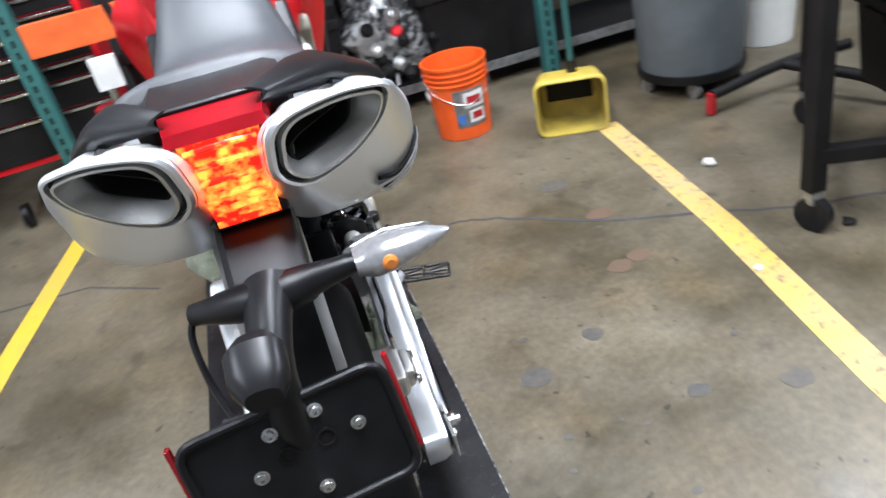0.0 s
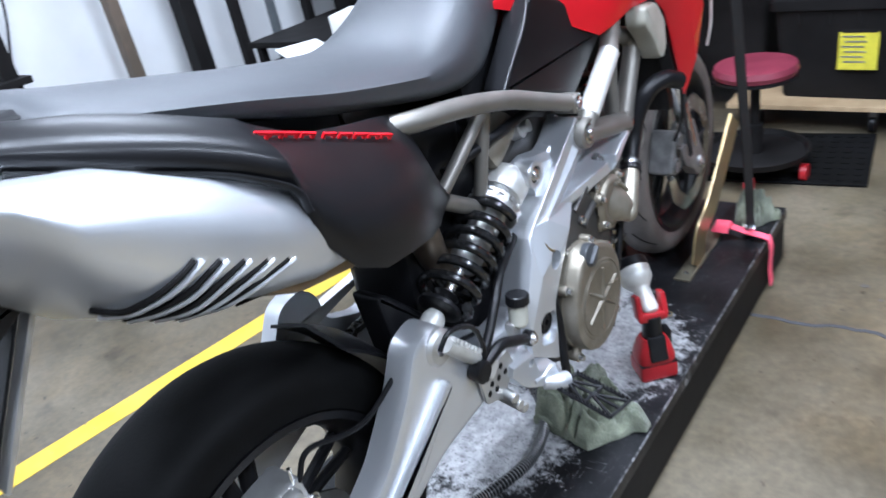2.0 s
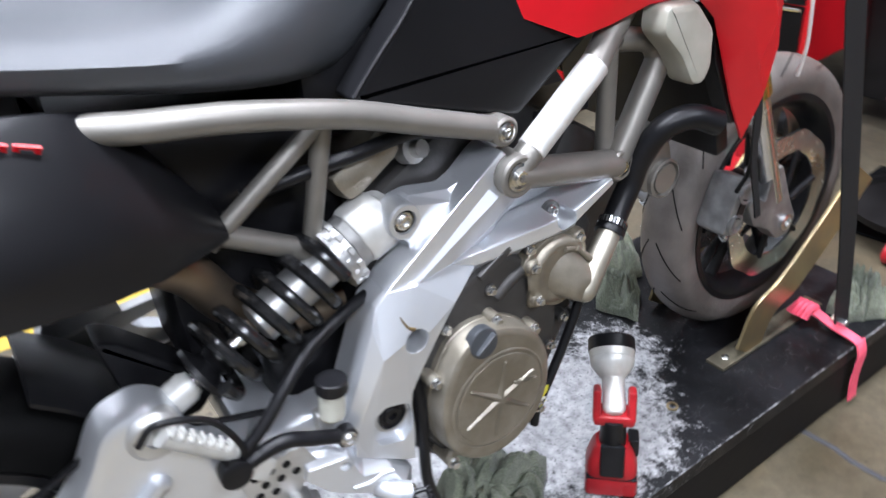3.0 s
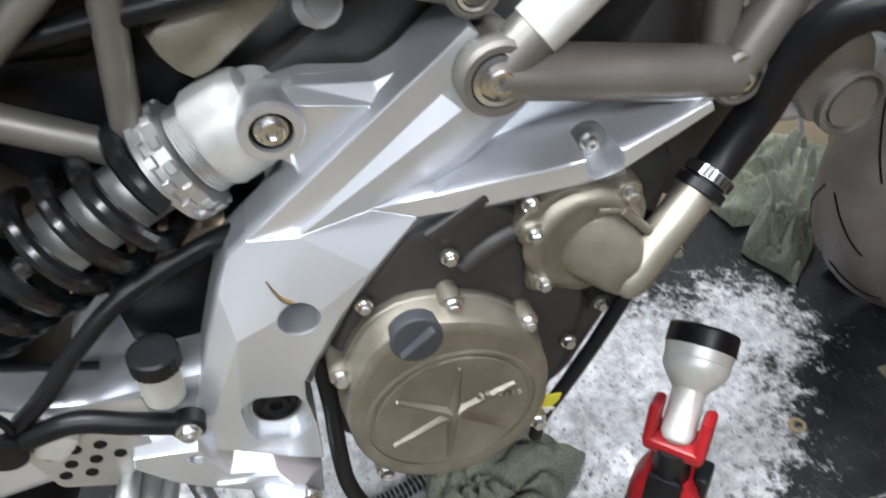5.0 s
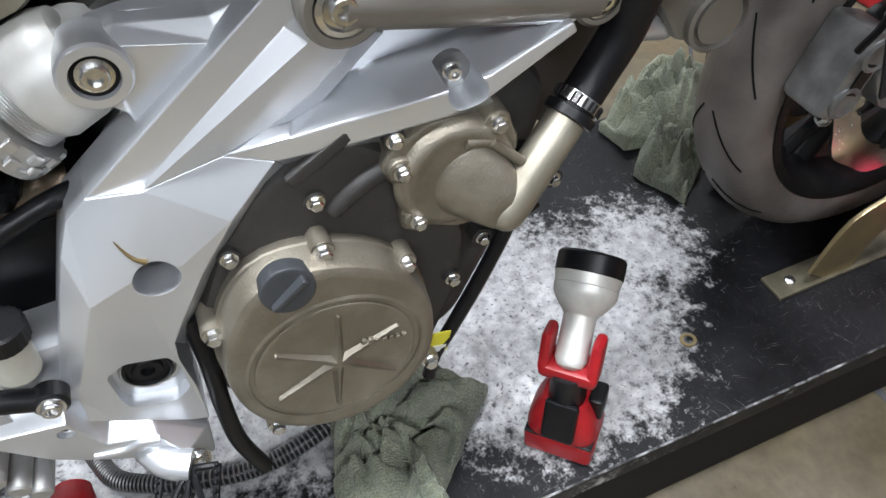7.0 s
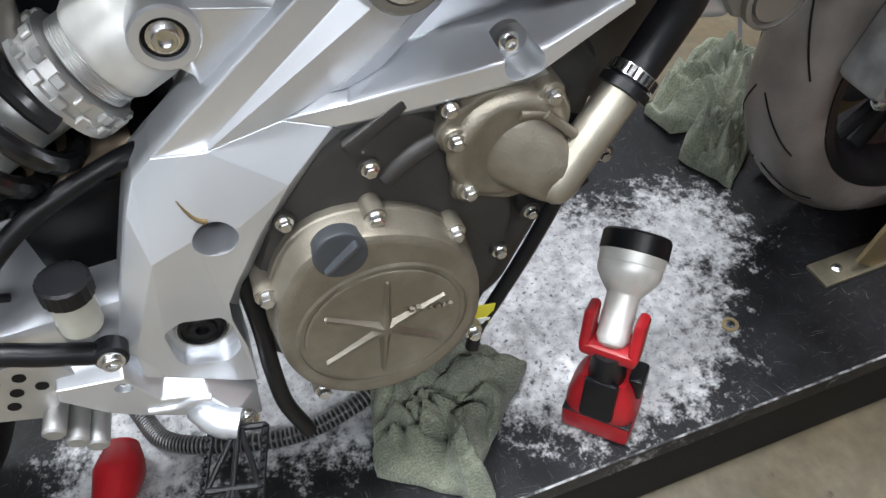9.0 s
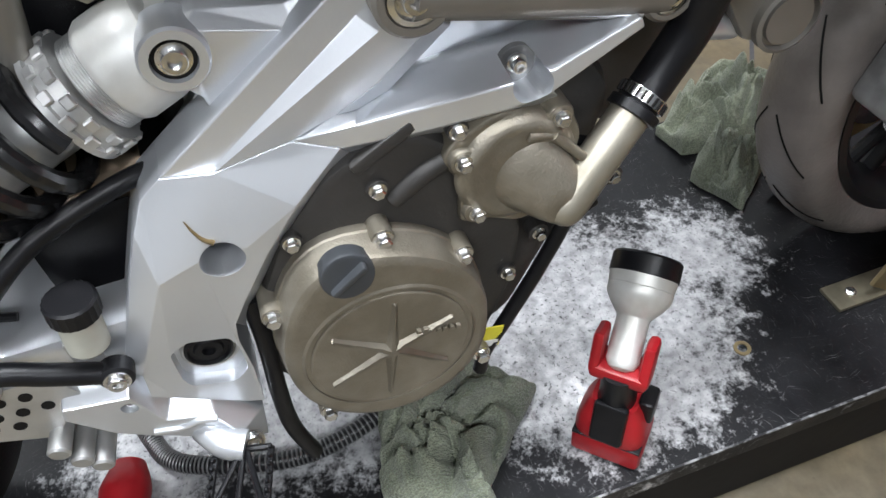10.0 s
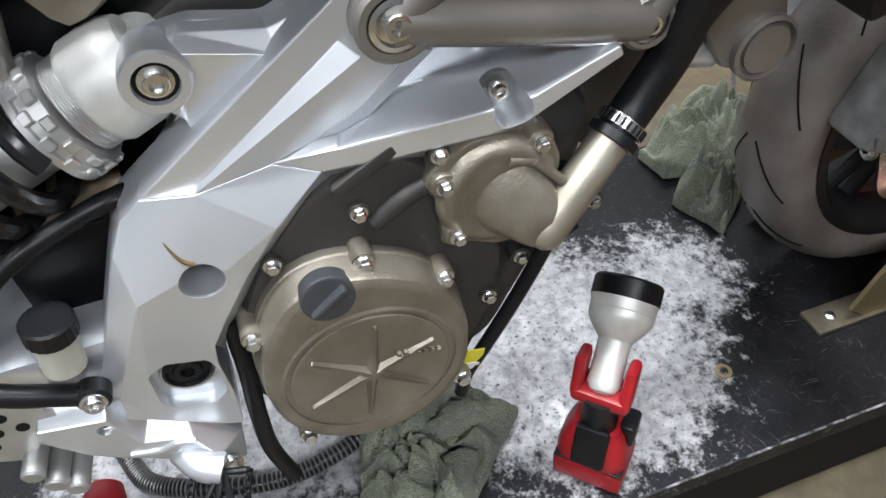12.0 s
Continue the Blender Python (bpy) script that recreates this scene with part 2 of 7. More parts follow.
def worn_deck():
    """Black paint, scratched, worn to bare aluminium where work is done."""
    m = bpy.data.materials.new("worn_black_deck")
    m.use_nodes = True
    nt, b = nodes_of(m)
    v = nt.nodes.new("ShaderNodeTexCoord").outputs["Object"]
    worn = []
    for place, far in (((0.025, 1.01, 0.172), 0.0), ((-0.06, 0.62, 0.172), 0.03), ((0.02, 0.36, 0.172), 0.10), ((-0.05, 1.22, 0.172), 0.115)):
        dist = nt.nodes.new("ShaderNodeVectorMath")
        dist.operation = "DISTANCE"
        nt.links.new(v, dist.inputs[0])
        dist.inputs[1].default_value = place
        worn.append(math2(nt, "ADD", dist.outputs["Value"], far))
    away = math2(nt, "MINIMUM", math2(nt, "MINIMUM", worn[0], worn[1]), math2(nt, "MINIMUM", worn[2], worn[3]))
    near = nt.nodes.new("ShaderNodeMapRange")
    near.inputs["From Min"].default_value, near.inputs["From Max"].default_value = 0.06, 0.32
    near.inputs["To Min"].default_value, near.inputs["To Max"].default_value = 0.44, -0.18
    nt.links.new(away, near.inputs[0])
    grain = math2(nt, "ADD", math2(nt, "MULTIPLY", noise_node(nt, v, 30, 7, 0.72), 0.62), math2(nt, "MULTIPLY", noise_node(nt, v, 130, 5, 0.65), 0.38))
    wear = math2(nt, "ADD", grain, near.outputs[0])
    bend = nt.nodes.new("ShaderNodeTexNoise")
    bend.inputs["Scale"].default_value, bend.inputs["Detail"].default_value = 7.0, 3.0
    nt.links.new(v, bend.inputs["Vector"])
    swirl = mixc(nt, 0.09, v, bend.outputs["Color"])
    mp = nt.nodes.new("ShaderNodeMapping")
    mp.inputs["Rotation"].default_value = (0, 0, 0.7)
    mp.inputs["Scale"].default_value = (760, 24, 20)
    nt.links.new(swirl, mp.inputs[0])
    scr = noise_node(nt, mp.outputs[0], 1.0, 3, 0.6)
    mp2 = nt.nodes.new("ShaderNodeMapping")
    mp2.inputs["Rotation"].default_value = (0, 0, -0.5)
    mp2.inputs["Scale"].default_value = (31, 880, 20)
    nt.links.new(swirl, mp2.inputs[0])
    scr2 = noise_node(nt, mp2.outputs[0], 1.0, 3, 0.6)
    mask = ramp(nt, wear, 0.53, 0.66, (0, 0, 0), (1, 1, 1))
    patch = ramp(nt, noise_node(nt, v, 11, 5, 0.7), 0.40, 0.60, (0.22, 0.22, 0.22), (1, 1, 1))
    dust = ramp(nt, noise_node(nt, v, 300, 5, 0.75), 0.60, 0.78, (0, 0, 0), (0.3, 0.3, 0.3))
    smask = math2(nt, "MULTIPLY", math2(nt, "MAXIMUM", ramp(nt, math2(nt, "MAXIMUM", scr, scr2), 0.65, 0.74, (0, 0, 0), (0.6, 0.6, 0.6)), dust), patch)
    pits = ramp(nt, noise_node(nt, v, 170, 5, 0.7), 0.56, 0.66, (1, 1, 1), (0.25, 0.25, 0.25))
    tot = math2(nt, "MAXIMUM", math2(nt, "MULTIPLY", mask, pits), smask)
    paint = ramp(nt, noise_node(nt, v, 9, 6), 0.35, 0.7, (0.004, 0.004, 0.0045), (0.013, 0.013, 0.015))
    bare = ramp(nt, noise_node(nt, v, 60, 5), 0.3, 0.7, (0.24, 0.24, 0.245), (0.52, 0.52, 0.525))
    nt.links.new(mixc(nt, tot, paint, bare), b.inputs["Base Color"])
    nt.links.new(ramp(nt, noise_node(nt, v, 14, 6), 0.3, 0.7, (0.3, 0.3, 0.3), (0.55, 0.55, 0.55)), b.inputs["Roughness"])
    b.inputs["Specular IOR Level"].default_value = 0.24
    nt.links.new(math2(nt, "MULTIPLY", tot, 0.35), b.inputs["Metallic"])
    bp = nt.nodes.new("ShaderNodeBump")
    bp.inputs["Strength"].default_value, bp.inputs["Distance"].default_value = 0.25, 0.001
    nt.links.new(math2(nt, "SUBTRACT", noise_node(nt, v, 300, 3), tot), bp.inputs["Height"])
    nt.links.new(bp.outputs[0], b.inputs["Normal"])
    return m


def worn_line(name, wear, c1, c2):
    m = bpy.data.materials.new(name)
    m.use_nodes = True
    nt, b = nodes_of(m)
    v = nt.nodes.new("ShaderNodeTexCoord").outputs["Object"]
    k = ramp(nt, noise_node(nt, v, 24, 10, 0.75), wear, wear + 0.09, (0, 0, 0), (1, 1, 1))
    y = ramp(nt, noise_node(nt, v, 4, 4), 0.35, 0.65, c1, c2)
    nt.links.new(mixc(nt, k, y, (0.2, 0.165, 0.115)), b.inputs["Base Color"])
    b.inputs["Roughness"].default_value = 0.5
    return m


FLOORM, DECK = concrete(), worn_deck()
LINEM = worn_line("yellow_line_paint", 0.60, (0.66, 0.44, 0.03), (0.58, 0.4, 0.06))
LINEW = worn_line("worn_yellow_line_paint", 0.53, (0.58, 0.4, 0.09), (0.5, 0.36, 0.16))

# ---- builders ----


def thing(name, loc, label, category, group=""):
    o = new(name)
    o.location = loc
    o.empty_display_size = 0.05
    return tagged(o, label, category, group)


def part(name, bm, material, parent=None, label="", sharp=0.55):
    bmesh.ops.recalc_face_normals(bm, faces=bm.faces)
    for f in bm.faces:
        f.smooth = True
    for e in bm.edges:
        if len(e.link_faces) == 2 and e.calc_face_angle(0) > sharp:
            e.smooth = False
    me = bpy.data.meshes.new(name)
    bm.to_mesh(me)
    bm.free()
    me.materials.append(material)
    o = new(name, me)
    if parent is not None:
        o.parent = parent
        if parent.type == "EMPTY":
            o.matrix_parent_inverse = Matrix.Translation(-parent.location)
    if label:
        o["label"] = label
    if sharp < 2:
        even_normals(o)
    return o


def even_normals(o):
    """Large faces keep their own direction, so that bevels alone turn the light."""
    w = o.modifiers.new("even_normals", "WEIGHTED_NORMAL")
    w.keep_sharp = True


def nb():
    return bmesh.new()


def box(bm, c, s, rot=None, bev=0.0, seg=2):
    m = Matrix.Translation(c) @ (rot or Matrix.Identity(4)) @ Matrix.Diagonal((*s, 1))
    vs = bmesh.ops.create_cube(bm, size=1, matrix=m)["verts"]
    if bev:
        es = list({e for v in vs for e in v.link_edges})
        bmesh.ops.bevel(bm, geom=es, offset=bev, segments=seg, affect="EDGES", profile=0.5)
    return bm


def frame_along(d):
    d = Vector(d).normalized()
    return d.to_track_quat("Z", "Y").to_matrix()


def lathe(bm, p, d, prof, seg=32, cap=True):
    """Turned shape: prof is (radius, height) along d from p."""
    m = frame_along(d)
    rings = []
    for r, h in prof:
        rings.append([bm.verts.new(Vector(p) + m @ Vector((max(r, 1e-4) * math.cos(a), max(r, 1e-4) * math.sin(a), h))) for a in [2 * math.pi * i / seg for i in range(seg)]])
    skin(bm, rings, cap)
    return bm


def skin(bm, rings, cap=True, close=False):
    n = len(rings[0])
    pairs = list(zip(rings, rings[1:]))
    if close:
        pairs.append((rings[-1], rings[0]))
    for a, b in pairs:
        for i in range(n):
            bm.faces.new((a[i], a[(i + 1) % n], b[(i + 1) % n], b[i]))
    if cap and not close:
        bm.faces.new(rings[0][::-1])
        bm.faces.new(rings[-1])


def cyl(bm, p0, p1, r, r1=None, seg=20, bev=0.0):
    p0, p1 = Vector(p0), Vector(p1)
    L = (p1 - p0).length
    r1 = r if r1 is None else r1
    b = min(bev, r * 0.5, L * 0.4)
    prof = [(r, 0), (r1, L)] if not b else [(r - b, 0), (r, b), (r1, L - b), (r1 - b, L)]
    return lathe(bm, p0, p1 - p0, prof, seg)


def curve(pts, steps=6):
    P = [Vector(p) for p in pts]
    if len(P) < 3:
        return P
    Q = [2 * P[0] - P[1]] + P + [2 * P[-1] - P[-2]]
    out = []
    for i in range(1, len(Q) - 2):
        a, b, c, d = Q[i - 1:i + 3]
        for k in range(steps):
            t = k / steps
            out.append(0.5 * (2 * b + (c - a) * t + (2 * a - 5 * b + 4 * c - d) * t * t + (3 * b - a - 3 * c + d) * t ** 3))
    return out + [P[-1]]


def tube(bm, pts, r, seg=12, steps=6, radii=None, flat=1.0):
    C = curve(pts, steps)
    rings = []
    up = None
    for i, p in enumerate(C):
        d = (C[min(i + 1, len(C) - 1)] - C[max(i - 1, 0)]).normalized()
        if up is None:
            up = d.orthogonal().normalized()
        up = (up - d * up.dot(d)).normalized()
        sd = d.cross(up)
        rr = r if radii is None else radii(i / (len(C) - 1))
        rings.append([bm.verts.new(p + rr * (math.cos(a) * up + flat * math.sin(a) * sd)) for a in [2 * math.pi * k / seg for k in range(seg)]])
    skin(bm, rings)
    return bm


def inset(poly, d):
    out = []
    n = len(poly)
    area = sum(poly[i][0] * poly[(i + 1) % n][1] - poly[(i + 1) % n][0] * poly[i][1] for i in range(n))
    s = 1 if area > 0 else -1
    for i in range(n):
        a, b, c = Vector(poly[i - 1]), Vector(poly[i]), Vector(poly[(i + 1) % n])
        e1, e2 = (b - a).normalized(), (c - b).normalized()
        n1, n2 = Vector((-e1.y, e1.x)) * s, Vector((-e2.y, e2.x)) * s
        k = (n1 + n2) / max(0.35, 1 + n1.dot(n2))
        out.append(tuple(b + k * d))
    return out


def rounded(poly, r, n=4):
    out = []
    m = len(poly)
    for i in range(m):
        a, b, c = Vector(poly[i - 1]), Vector(poly[i]), Vector(poly[(i + 1) % m])
        k = min(r, (a - b).length * 0.45, (c - b).length * 0.45)
        p, q = b + (a - b).normalized() * k, b + (c - b).normalized() * k
        for j in range(n + 1):
            t = j / n
            out.append(tuple((1 - t) ** 2 * p + 2 * t * (1 - t) * b + t * t * q))
    return out


def prism(bm, poly, x0, x1, cham=0.0, rad=0.0, m=None, both=False):
    """Plate: outline in (y, z), from x0 to x1, its x1 face chamfered."""
    if rad:
        poly = rounded(poly, rad)
    s = 1 if x1 > x0 else -1
    lev = [(x0, poly), (x1, poly)]
    if cham:
        lev = [(x0, poly), (x1 - s * cham, poly), (x1 - s * cham * 0.3, inset(poly, cham * 0.3)), (x1, inset(poly, cham))]
        if both:
            lev = [(x0, inset(poly, cham)), (x0 + s * cham, poly)] + lev[1:]
    rings = [[bm.verts.new((m or Matrix.Identity(4)) @ Vector((x, y, z))) for y, z in p] for x, p in lev]
    skin(bm, rings)
    return bm


def sect(c, w, h, n=2.6, seg=28, yaw=0.0, pitch=0.0, axis="y"):
    """Superellipse ring across the y direction."""
    m = Matrix.Rotation(radians(yaw), 4, "Z") @ Matrix.Rotation(radians(pitch), 4, "X")
    out = []
    for i in range(seg):
        a = 2 * math.pi * i / seg
        ca, sa = math.cos(a), math.sin(a)
        out.append(Vector(c) + m @ Vector((w * math.copysign(abs(ca) ** (2 / n), ca), 0, h * math.copysign(abs(sa) ** (2 / n), sa))))
    return out


def loft(bm, rings, cap=True):
    skin(bm, [[bm.verts.new(p) for p in r] for r in rings], cap)
    return bm


def cut(ob, bm):
    """Takes the closed shape bm out of the mesh ob."""
    bmesh.ops.recalc_face_normals(bm, faces=bm.faces)
    me = bpy.data.meshes.new("cutter")
    bm.to_mesh(me)
    bm.free()
    tool = new("cutter", me)
    ob.modifiers.clear()
    mod = ob.modifiers.new("cut", "BOOLEAN")
    mod.operation, mod.object, mod.solver = "DIFFERENCE", tool, "EXACT"
    dg = bpy.context.evaluated_depsgraph_get()
    res = bpy.data.meshes.new_from_object(ob.evaluated_get(dg))
    ob.modifiers.clear()
    ob.data = res
    bpy.data.objects.remove(tool)
    even_normals(ob)
    return ob


def bolt_head(bm, p, d, r, h, hexa=False):
    """A flanged or socket bolt head."""
    p, d = Vector(p), Vector(d).normalized()
    lathe(bm, p, d, [(r * 1.35, 0), (r * 1.35, h * 0.25), (r, h * 0.3)], 20)
    if hexa:
        lathe(bm, p, d, [(r, h * 0.3), (r, h * 0.9), (r * 0.8, h)], 6)
    else:
        lathe(bm, p, d, [(r, h * 0.3), (r, h * 0.85), (r * 0.9, h), (r * 0.55, h), (r * 0.5, h * 0.45), (0.0, h * 0.45)], 20)
    return bm

# ---- room ----
H = 0.172


def slab(name, c, s, material, bev=0.0):
    return tagged(part(name, box(nb(), c, s, None, bev), material), kind="structure")


floor = tagged(slab("floor", (0.8, 0.4, -0.05), (8.0, 8.4, 0.1), FLOORM), "stained tan sealed concrete workshop floor", "floor")
ceiling = tagged(slab("ceiling", (0.8, 0.4, 3.55), (8.0, 8.4, 0.1), CEIL), "plain pale workshop ceiling", "ceiling")
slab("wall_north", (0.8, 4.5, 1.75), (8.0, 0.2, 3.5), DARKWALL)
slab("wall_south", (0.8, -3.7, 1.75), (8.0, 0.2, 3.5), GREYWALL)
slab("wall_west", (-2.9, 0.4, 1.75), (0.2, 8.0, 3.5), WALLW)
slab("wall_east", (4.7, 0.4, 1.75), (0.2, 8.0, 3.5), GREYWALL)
for lx, ly, watts in LAMPS:
    o = thing("ceiling_light", (lx, ly, 3.5), "long white fluorescent ceiling light, lit", "ceiling light", "ceiling lights")
    part("housing", box(nb(), (lx, ly, 3.46), (0.34, 1.4, 0.06), None, 0.01), WHITEPL, o)
    part("diffuser", box(nb(), (lx, ly, 3.41), (0.3, 1.34, 0.03), None, 0.008), LAMPM, o)


def strip(pts, w, z, m, name, label):
    bm = nb()
    P = [Vector((*p, 0)) for p in pts]
    rows = []
    for i, p in enumerate(P):
        d = (P[min(i + 1, len(P) - 1)] - P[max(i - 1, 0)]).normalized()
        s = Vector((-d.y, d.x, 0)) * w / 2
        rows.append([bm.verts.new(p + s + Vector((0, 0, -0.002))), bm.verts.new(p + s + Vector((0, 0, z))), bm.verts.new(p - s + Vector((0, 0, z))), bm.verts.new(p - s + Vector((0, 0, -0.002)))])
    skin(bm, rows)
    o = part(name, bm, m)
    return tagged(o, label, name.replace("_", " "), kind="structure")


strip([(1.19, -0.6), (1.245, 0.12), (1.355, 0.93), (1.435, 1.95)], 0.10, 0.0015, LINEW, "floor_line", "worn yellow painted bay line on the concrete")
strip([(-1.42, -0.4), (-1.16, 1.5), (-0.97, 2.6), (-0.93, 3.0)], 0.09, 0.0015, LINEM, "floor_line", "yellow painted bay line on the concrete")
rc = random.Random(4)
cp = [(0.2, 1.5), (0.40, 1.50), (0.552, 1.517), (0.68, 1.47), (0.88, 1.32), (1.1, 1.16), (1.35, 1.04), (1.6, 0.9), (1.9, 0.8)]
cpf = [tuple(v[:2]) for v in curve([(*p, 0) for p in cp], 5)]
strip([(x + rc.uniform(-0.006, 0.006), y + rc.uniform(-0.006, 0.006)) for x, y in cpf], 0.013, 0.0012, CRACKM, "floor_crack", "dark filled crack across the concrete")
strip([(-0.6, 1.75), (-0.9, 1.95), (-1.5, 2.0)], 0.01, 0.0012, CRACKM, "floor_crack", "thin dark crack across the concrete")


def stain(x, y, r, m, seed, label):
    rr = random.Random(seed)
    bm = nb()
    n = 22
    rad = [r * (0.75 + 0.5 * rr.random()) for _ in range(n)]
    rad = [(rad[i - 1] + rad[i] + rad[(i + 1) % n]) / 3 for i in range(n)]
    prismr = [(x + rad[i] * math.cos(6.2832 * i / n), y + 0.8 * rad[i] * math.sin(6.2832 * i / n)) for i in range(n)]
    skin(bm, [[bm.verts.new((a, b, z)) for a, b in prismr] for z in (-0.002, 0.001)])
    return tagged(part("floor_stain", bm, m), label, "stain", kind="structure")


stain(0.95, 0.907, 0.045, RUST, 1, "round rusty stain on the concrete")
stain(1.03, 0.93, 0.04, RUST, 2, "round rusty stain on the concrete")
stain(1.05, 1.25, 0.05, RUST, 3, "faint rusty stain on the concrete")
stain(0.72, 0.64, 0.035, OIL, 4, "dark oil spot on the concrete")
stain(1.08, 0.22, 0.04, OIL, 5, "dark oil spot on the concrete")
stain(0.85, 0.3, 0.03, OIL, 6, "dark oil spot on the concrete")
stain(0.5, 0.55, 0.05, OIL, 7, "dark oil spot on the concrete")
stain(1.0, 1.55, 0.06, OIL, 8, "dark oil spot on the concrete")
for i in range(34):
    stain(rc.uniform(0.4, 1.35), rc.uniform(-0.2, 2.2), rc.uniform(0.004, 0.014), OIL, 20 + i, "small dark drip on the concrete")

# ---- lift ----
lift = thing("motorcycle_lift", (-0.05, 0.65, 0), "low black scratched motorcycle lift table with worn deck", "lift table")
PX0, PX1, PY0, PY1 = -0.36, 0.262, -0.75, 1.86
part("deck", box(nb(), ((PX0 + PX1) / 2, (PY0 + PY1) / 2, H - 0.02), (PX1 - PX0, PY1 - PY0, 0.04), None, 0.004), DECK, lift, "black paint worn to bare metal")
part("edge_strip", box(nb(), (PX1 - 0.0005, (PY0 + PY1) / 2, H - 0.0015), (0.0034, PY1 - PY0 - 0.01, 0.0034), None, 0.001), EDGEWEAR, lift, "edge worn to bare metal")
for x in (PX0 + 0.015, PX1 - 0.018):
    part("side_rail", box(nb(), (x, (PY0 + PY1) / 2, (H - 0.04) / 2), (0.03, PY1 - PY0 - 0.02, H - 0.042), None, 0.004), DIRTBL, lift)
for y in (PY0 + 0.03, PY1 - 0.03):
    part("cross_rail", box(nb(), ((PX0 + PX1) / 2, y, (H - 0.04) / 2), (PX1 - PX0 - 0.07, 0.03, H - 0.042), None, 0.004), DIRTBL, lift)

# ---- wheel chock on the deck ----
chock = thing("wheel_chock", (0.05, 1.55, H), "yellow zinc plated wheel chock bolted to the deck", "wheel chock")
for sx in (-1, 1):
    bm = nb()
    arc = [(1.40 + 0.0, H + 0.03), (1.44, H + 0.12), (1.52, 0.33), (1.63, 0.42), (1.74, 0.52)]
    outer = [tuple(v)[1:] for v in curve([(0, *p) for p in arc], 6)]
    innerc = [(y + 0.075, z - 0.055) for y, z in outer]
    prism(bm, outer + innerc[::-1], sx * 0.12 + 0.004, sx * 0.12 + 0.012, 0.002, both=True)
    part("side_plate", bm, ZINC, chock)
for sx, ln in ((0.115, 0.36),):
    bm = nb()
    box(bm, (sx, 1.53, H + 0.004), (0.045, ln, 0.007), None, 0.0015)
    part("foot_bracket", bm, BRACKETM, chock)
    for yy in (1.385, 1.45, 1.66):
        part("bolt", bolt_head(nb(), (sx, yy, H + 0.0072), (0, 0, 1), 0.006, 0.006, True), STEEL, chock)

# ---- motorcycle ----
bike = thing("motorcycle", (0, 0, H), "red and black motorcycle with silver frame strapped on the lift", "motorcycle")


def wheel(name, cx, cy, cz, R, W, rimr, tyre_m, discs):
    """Cast wheel with a tyre; W is the tyre's width."""
    prof = []
    for i in range(17):
        a = math.pi * i / 16
        prof.append((rimr + (R - rimr) * (0.12 + 0.88 * math.sin(a) ** 0.62), -W / 2 * math.cos(a) * (0.82 + 0.18 * math.sin(a) ** 0.5)))
    prof = [(rimr - 0.004, -W * 0.33), (rimr + 0.012, -W * 0.42)] + prof[1:-1] + [(rimr + 0.012, W * 0.42), (rimr - 0.004, W * 0.33)]
    bm = nb()
    seg = 72
    m = frame_along((1, 0, 0))
    rings = [[bm.verts.new(Vector((cx, cy, cz)) + m @ Vector((r * math.cos(2 * math.pi * k / seg), r * math.sin(2 * math.pi * k / seg), h))) for k in range(seg)] for r, h in prof]
    skin(bm, rings, cap=False, close=True)
    rim = nb()
    rp = [(rimr + 0.010, -W * 0.43), (rimr - 0.002, -W * 0.43), (rimr - 0.012, -W * 0.36), (rimr - 0.022, -W * 0.2), (rimr - 0.03, 0), (rimr - 0.022, W * 0.2), (rimr - 0.012, W * 0.36), (rimr - 0.002, W * 0.43), (rimr + 0.010, W * 0.43), (rimr + 0.004, W * 0.36), (rimr - 0.01, 0), (rimr + 0.004, -W * 0.36)]
    rings = [[rim.verts.new(Vector((cx, cy, cz)) + m @ Vector((r * math.cos(2 * math.pi * k / seg), r * math.sin(2 * math.pi * k / seg), h))) for k in range(seg)] for r, h in rp]
    skin(rim, rings, cap=False, close=True)
    lathe(rim, (cx - 0.05, cy, cz), (1, 0, 0), [(0.03, 0), (0.045, 0.01), (0.04, 0.05), (0.045, 0.09), (0.03, 0.1)], 28)
    spokes = []
    for k in range(5):
        for da in (-0.13, 0.13):
            a = 2 * math.pi * k / 5 + 0.3
            p = Vector((cx, cy + 0.035 * math.cos(a), cz + 0.035 * math.sin(a)))
            q = Vector((cx, cy + (rimr - 0.02) * math.cos(a + da), cz + (rimr - 0.02) * math.sin(a + da)))
            spokes.append(tube(nb(), [p, p.lerp(q, 0.5), q], 0.014, 10, 3, flat=0.7))
    w = part(name, rim, BLACKPL, bike, "gloss black cast wheel")
    part("tyre", bm, tyre_m, w)
    for sb_ in spokes:
        part("spoke", sb_, BLACKPL, w)
    for dx, dr in discs:
        d = nb()
        n = 64
        lathe_r = [(dr * 0.72, -0.0025), (dr, -0.0025), (dr, 0.0025), (dr * 0.72, 0.0025)]
        rings = [[d.verts.new((cx + dx + h, cy + r * math.cos(2 * math.pi * k / n) * (1 + (0.018 * math.cos(10 * 2 * math.pi * k / n) if r == dr else 0)), cz + r * math.sin(2 * math.pi * k / n) * (1 + (0.018 * math.cos(10 * 2 * math.pi * k / n) if r == dr else 0)))) for k in range(n)] for r, h in lathe_r]
        skin(d, rings, False, True)
        part("brake_disc", d, STEEL, w, "drilled steel brake disc")
        for k in range(6):
            a = 2 * math.pi * k / 6
            c = tube(nb(), [(cx + dx, cy + 0.04 * math.cos(a), cz + 0.04 * math.sin(a)), (cx + dx, cy + dr * 0.75 * math.cos(a + 0.2), cz + dr * 0.75 * math.sin(a + 0.2))], 0.007, 8)
            part("carrier_arm", c, BLACKPL, w)
    return w


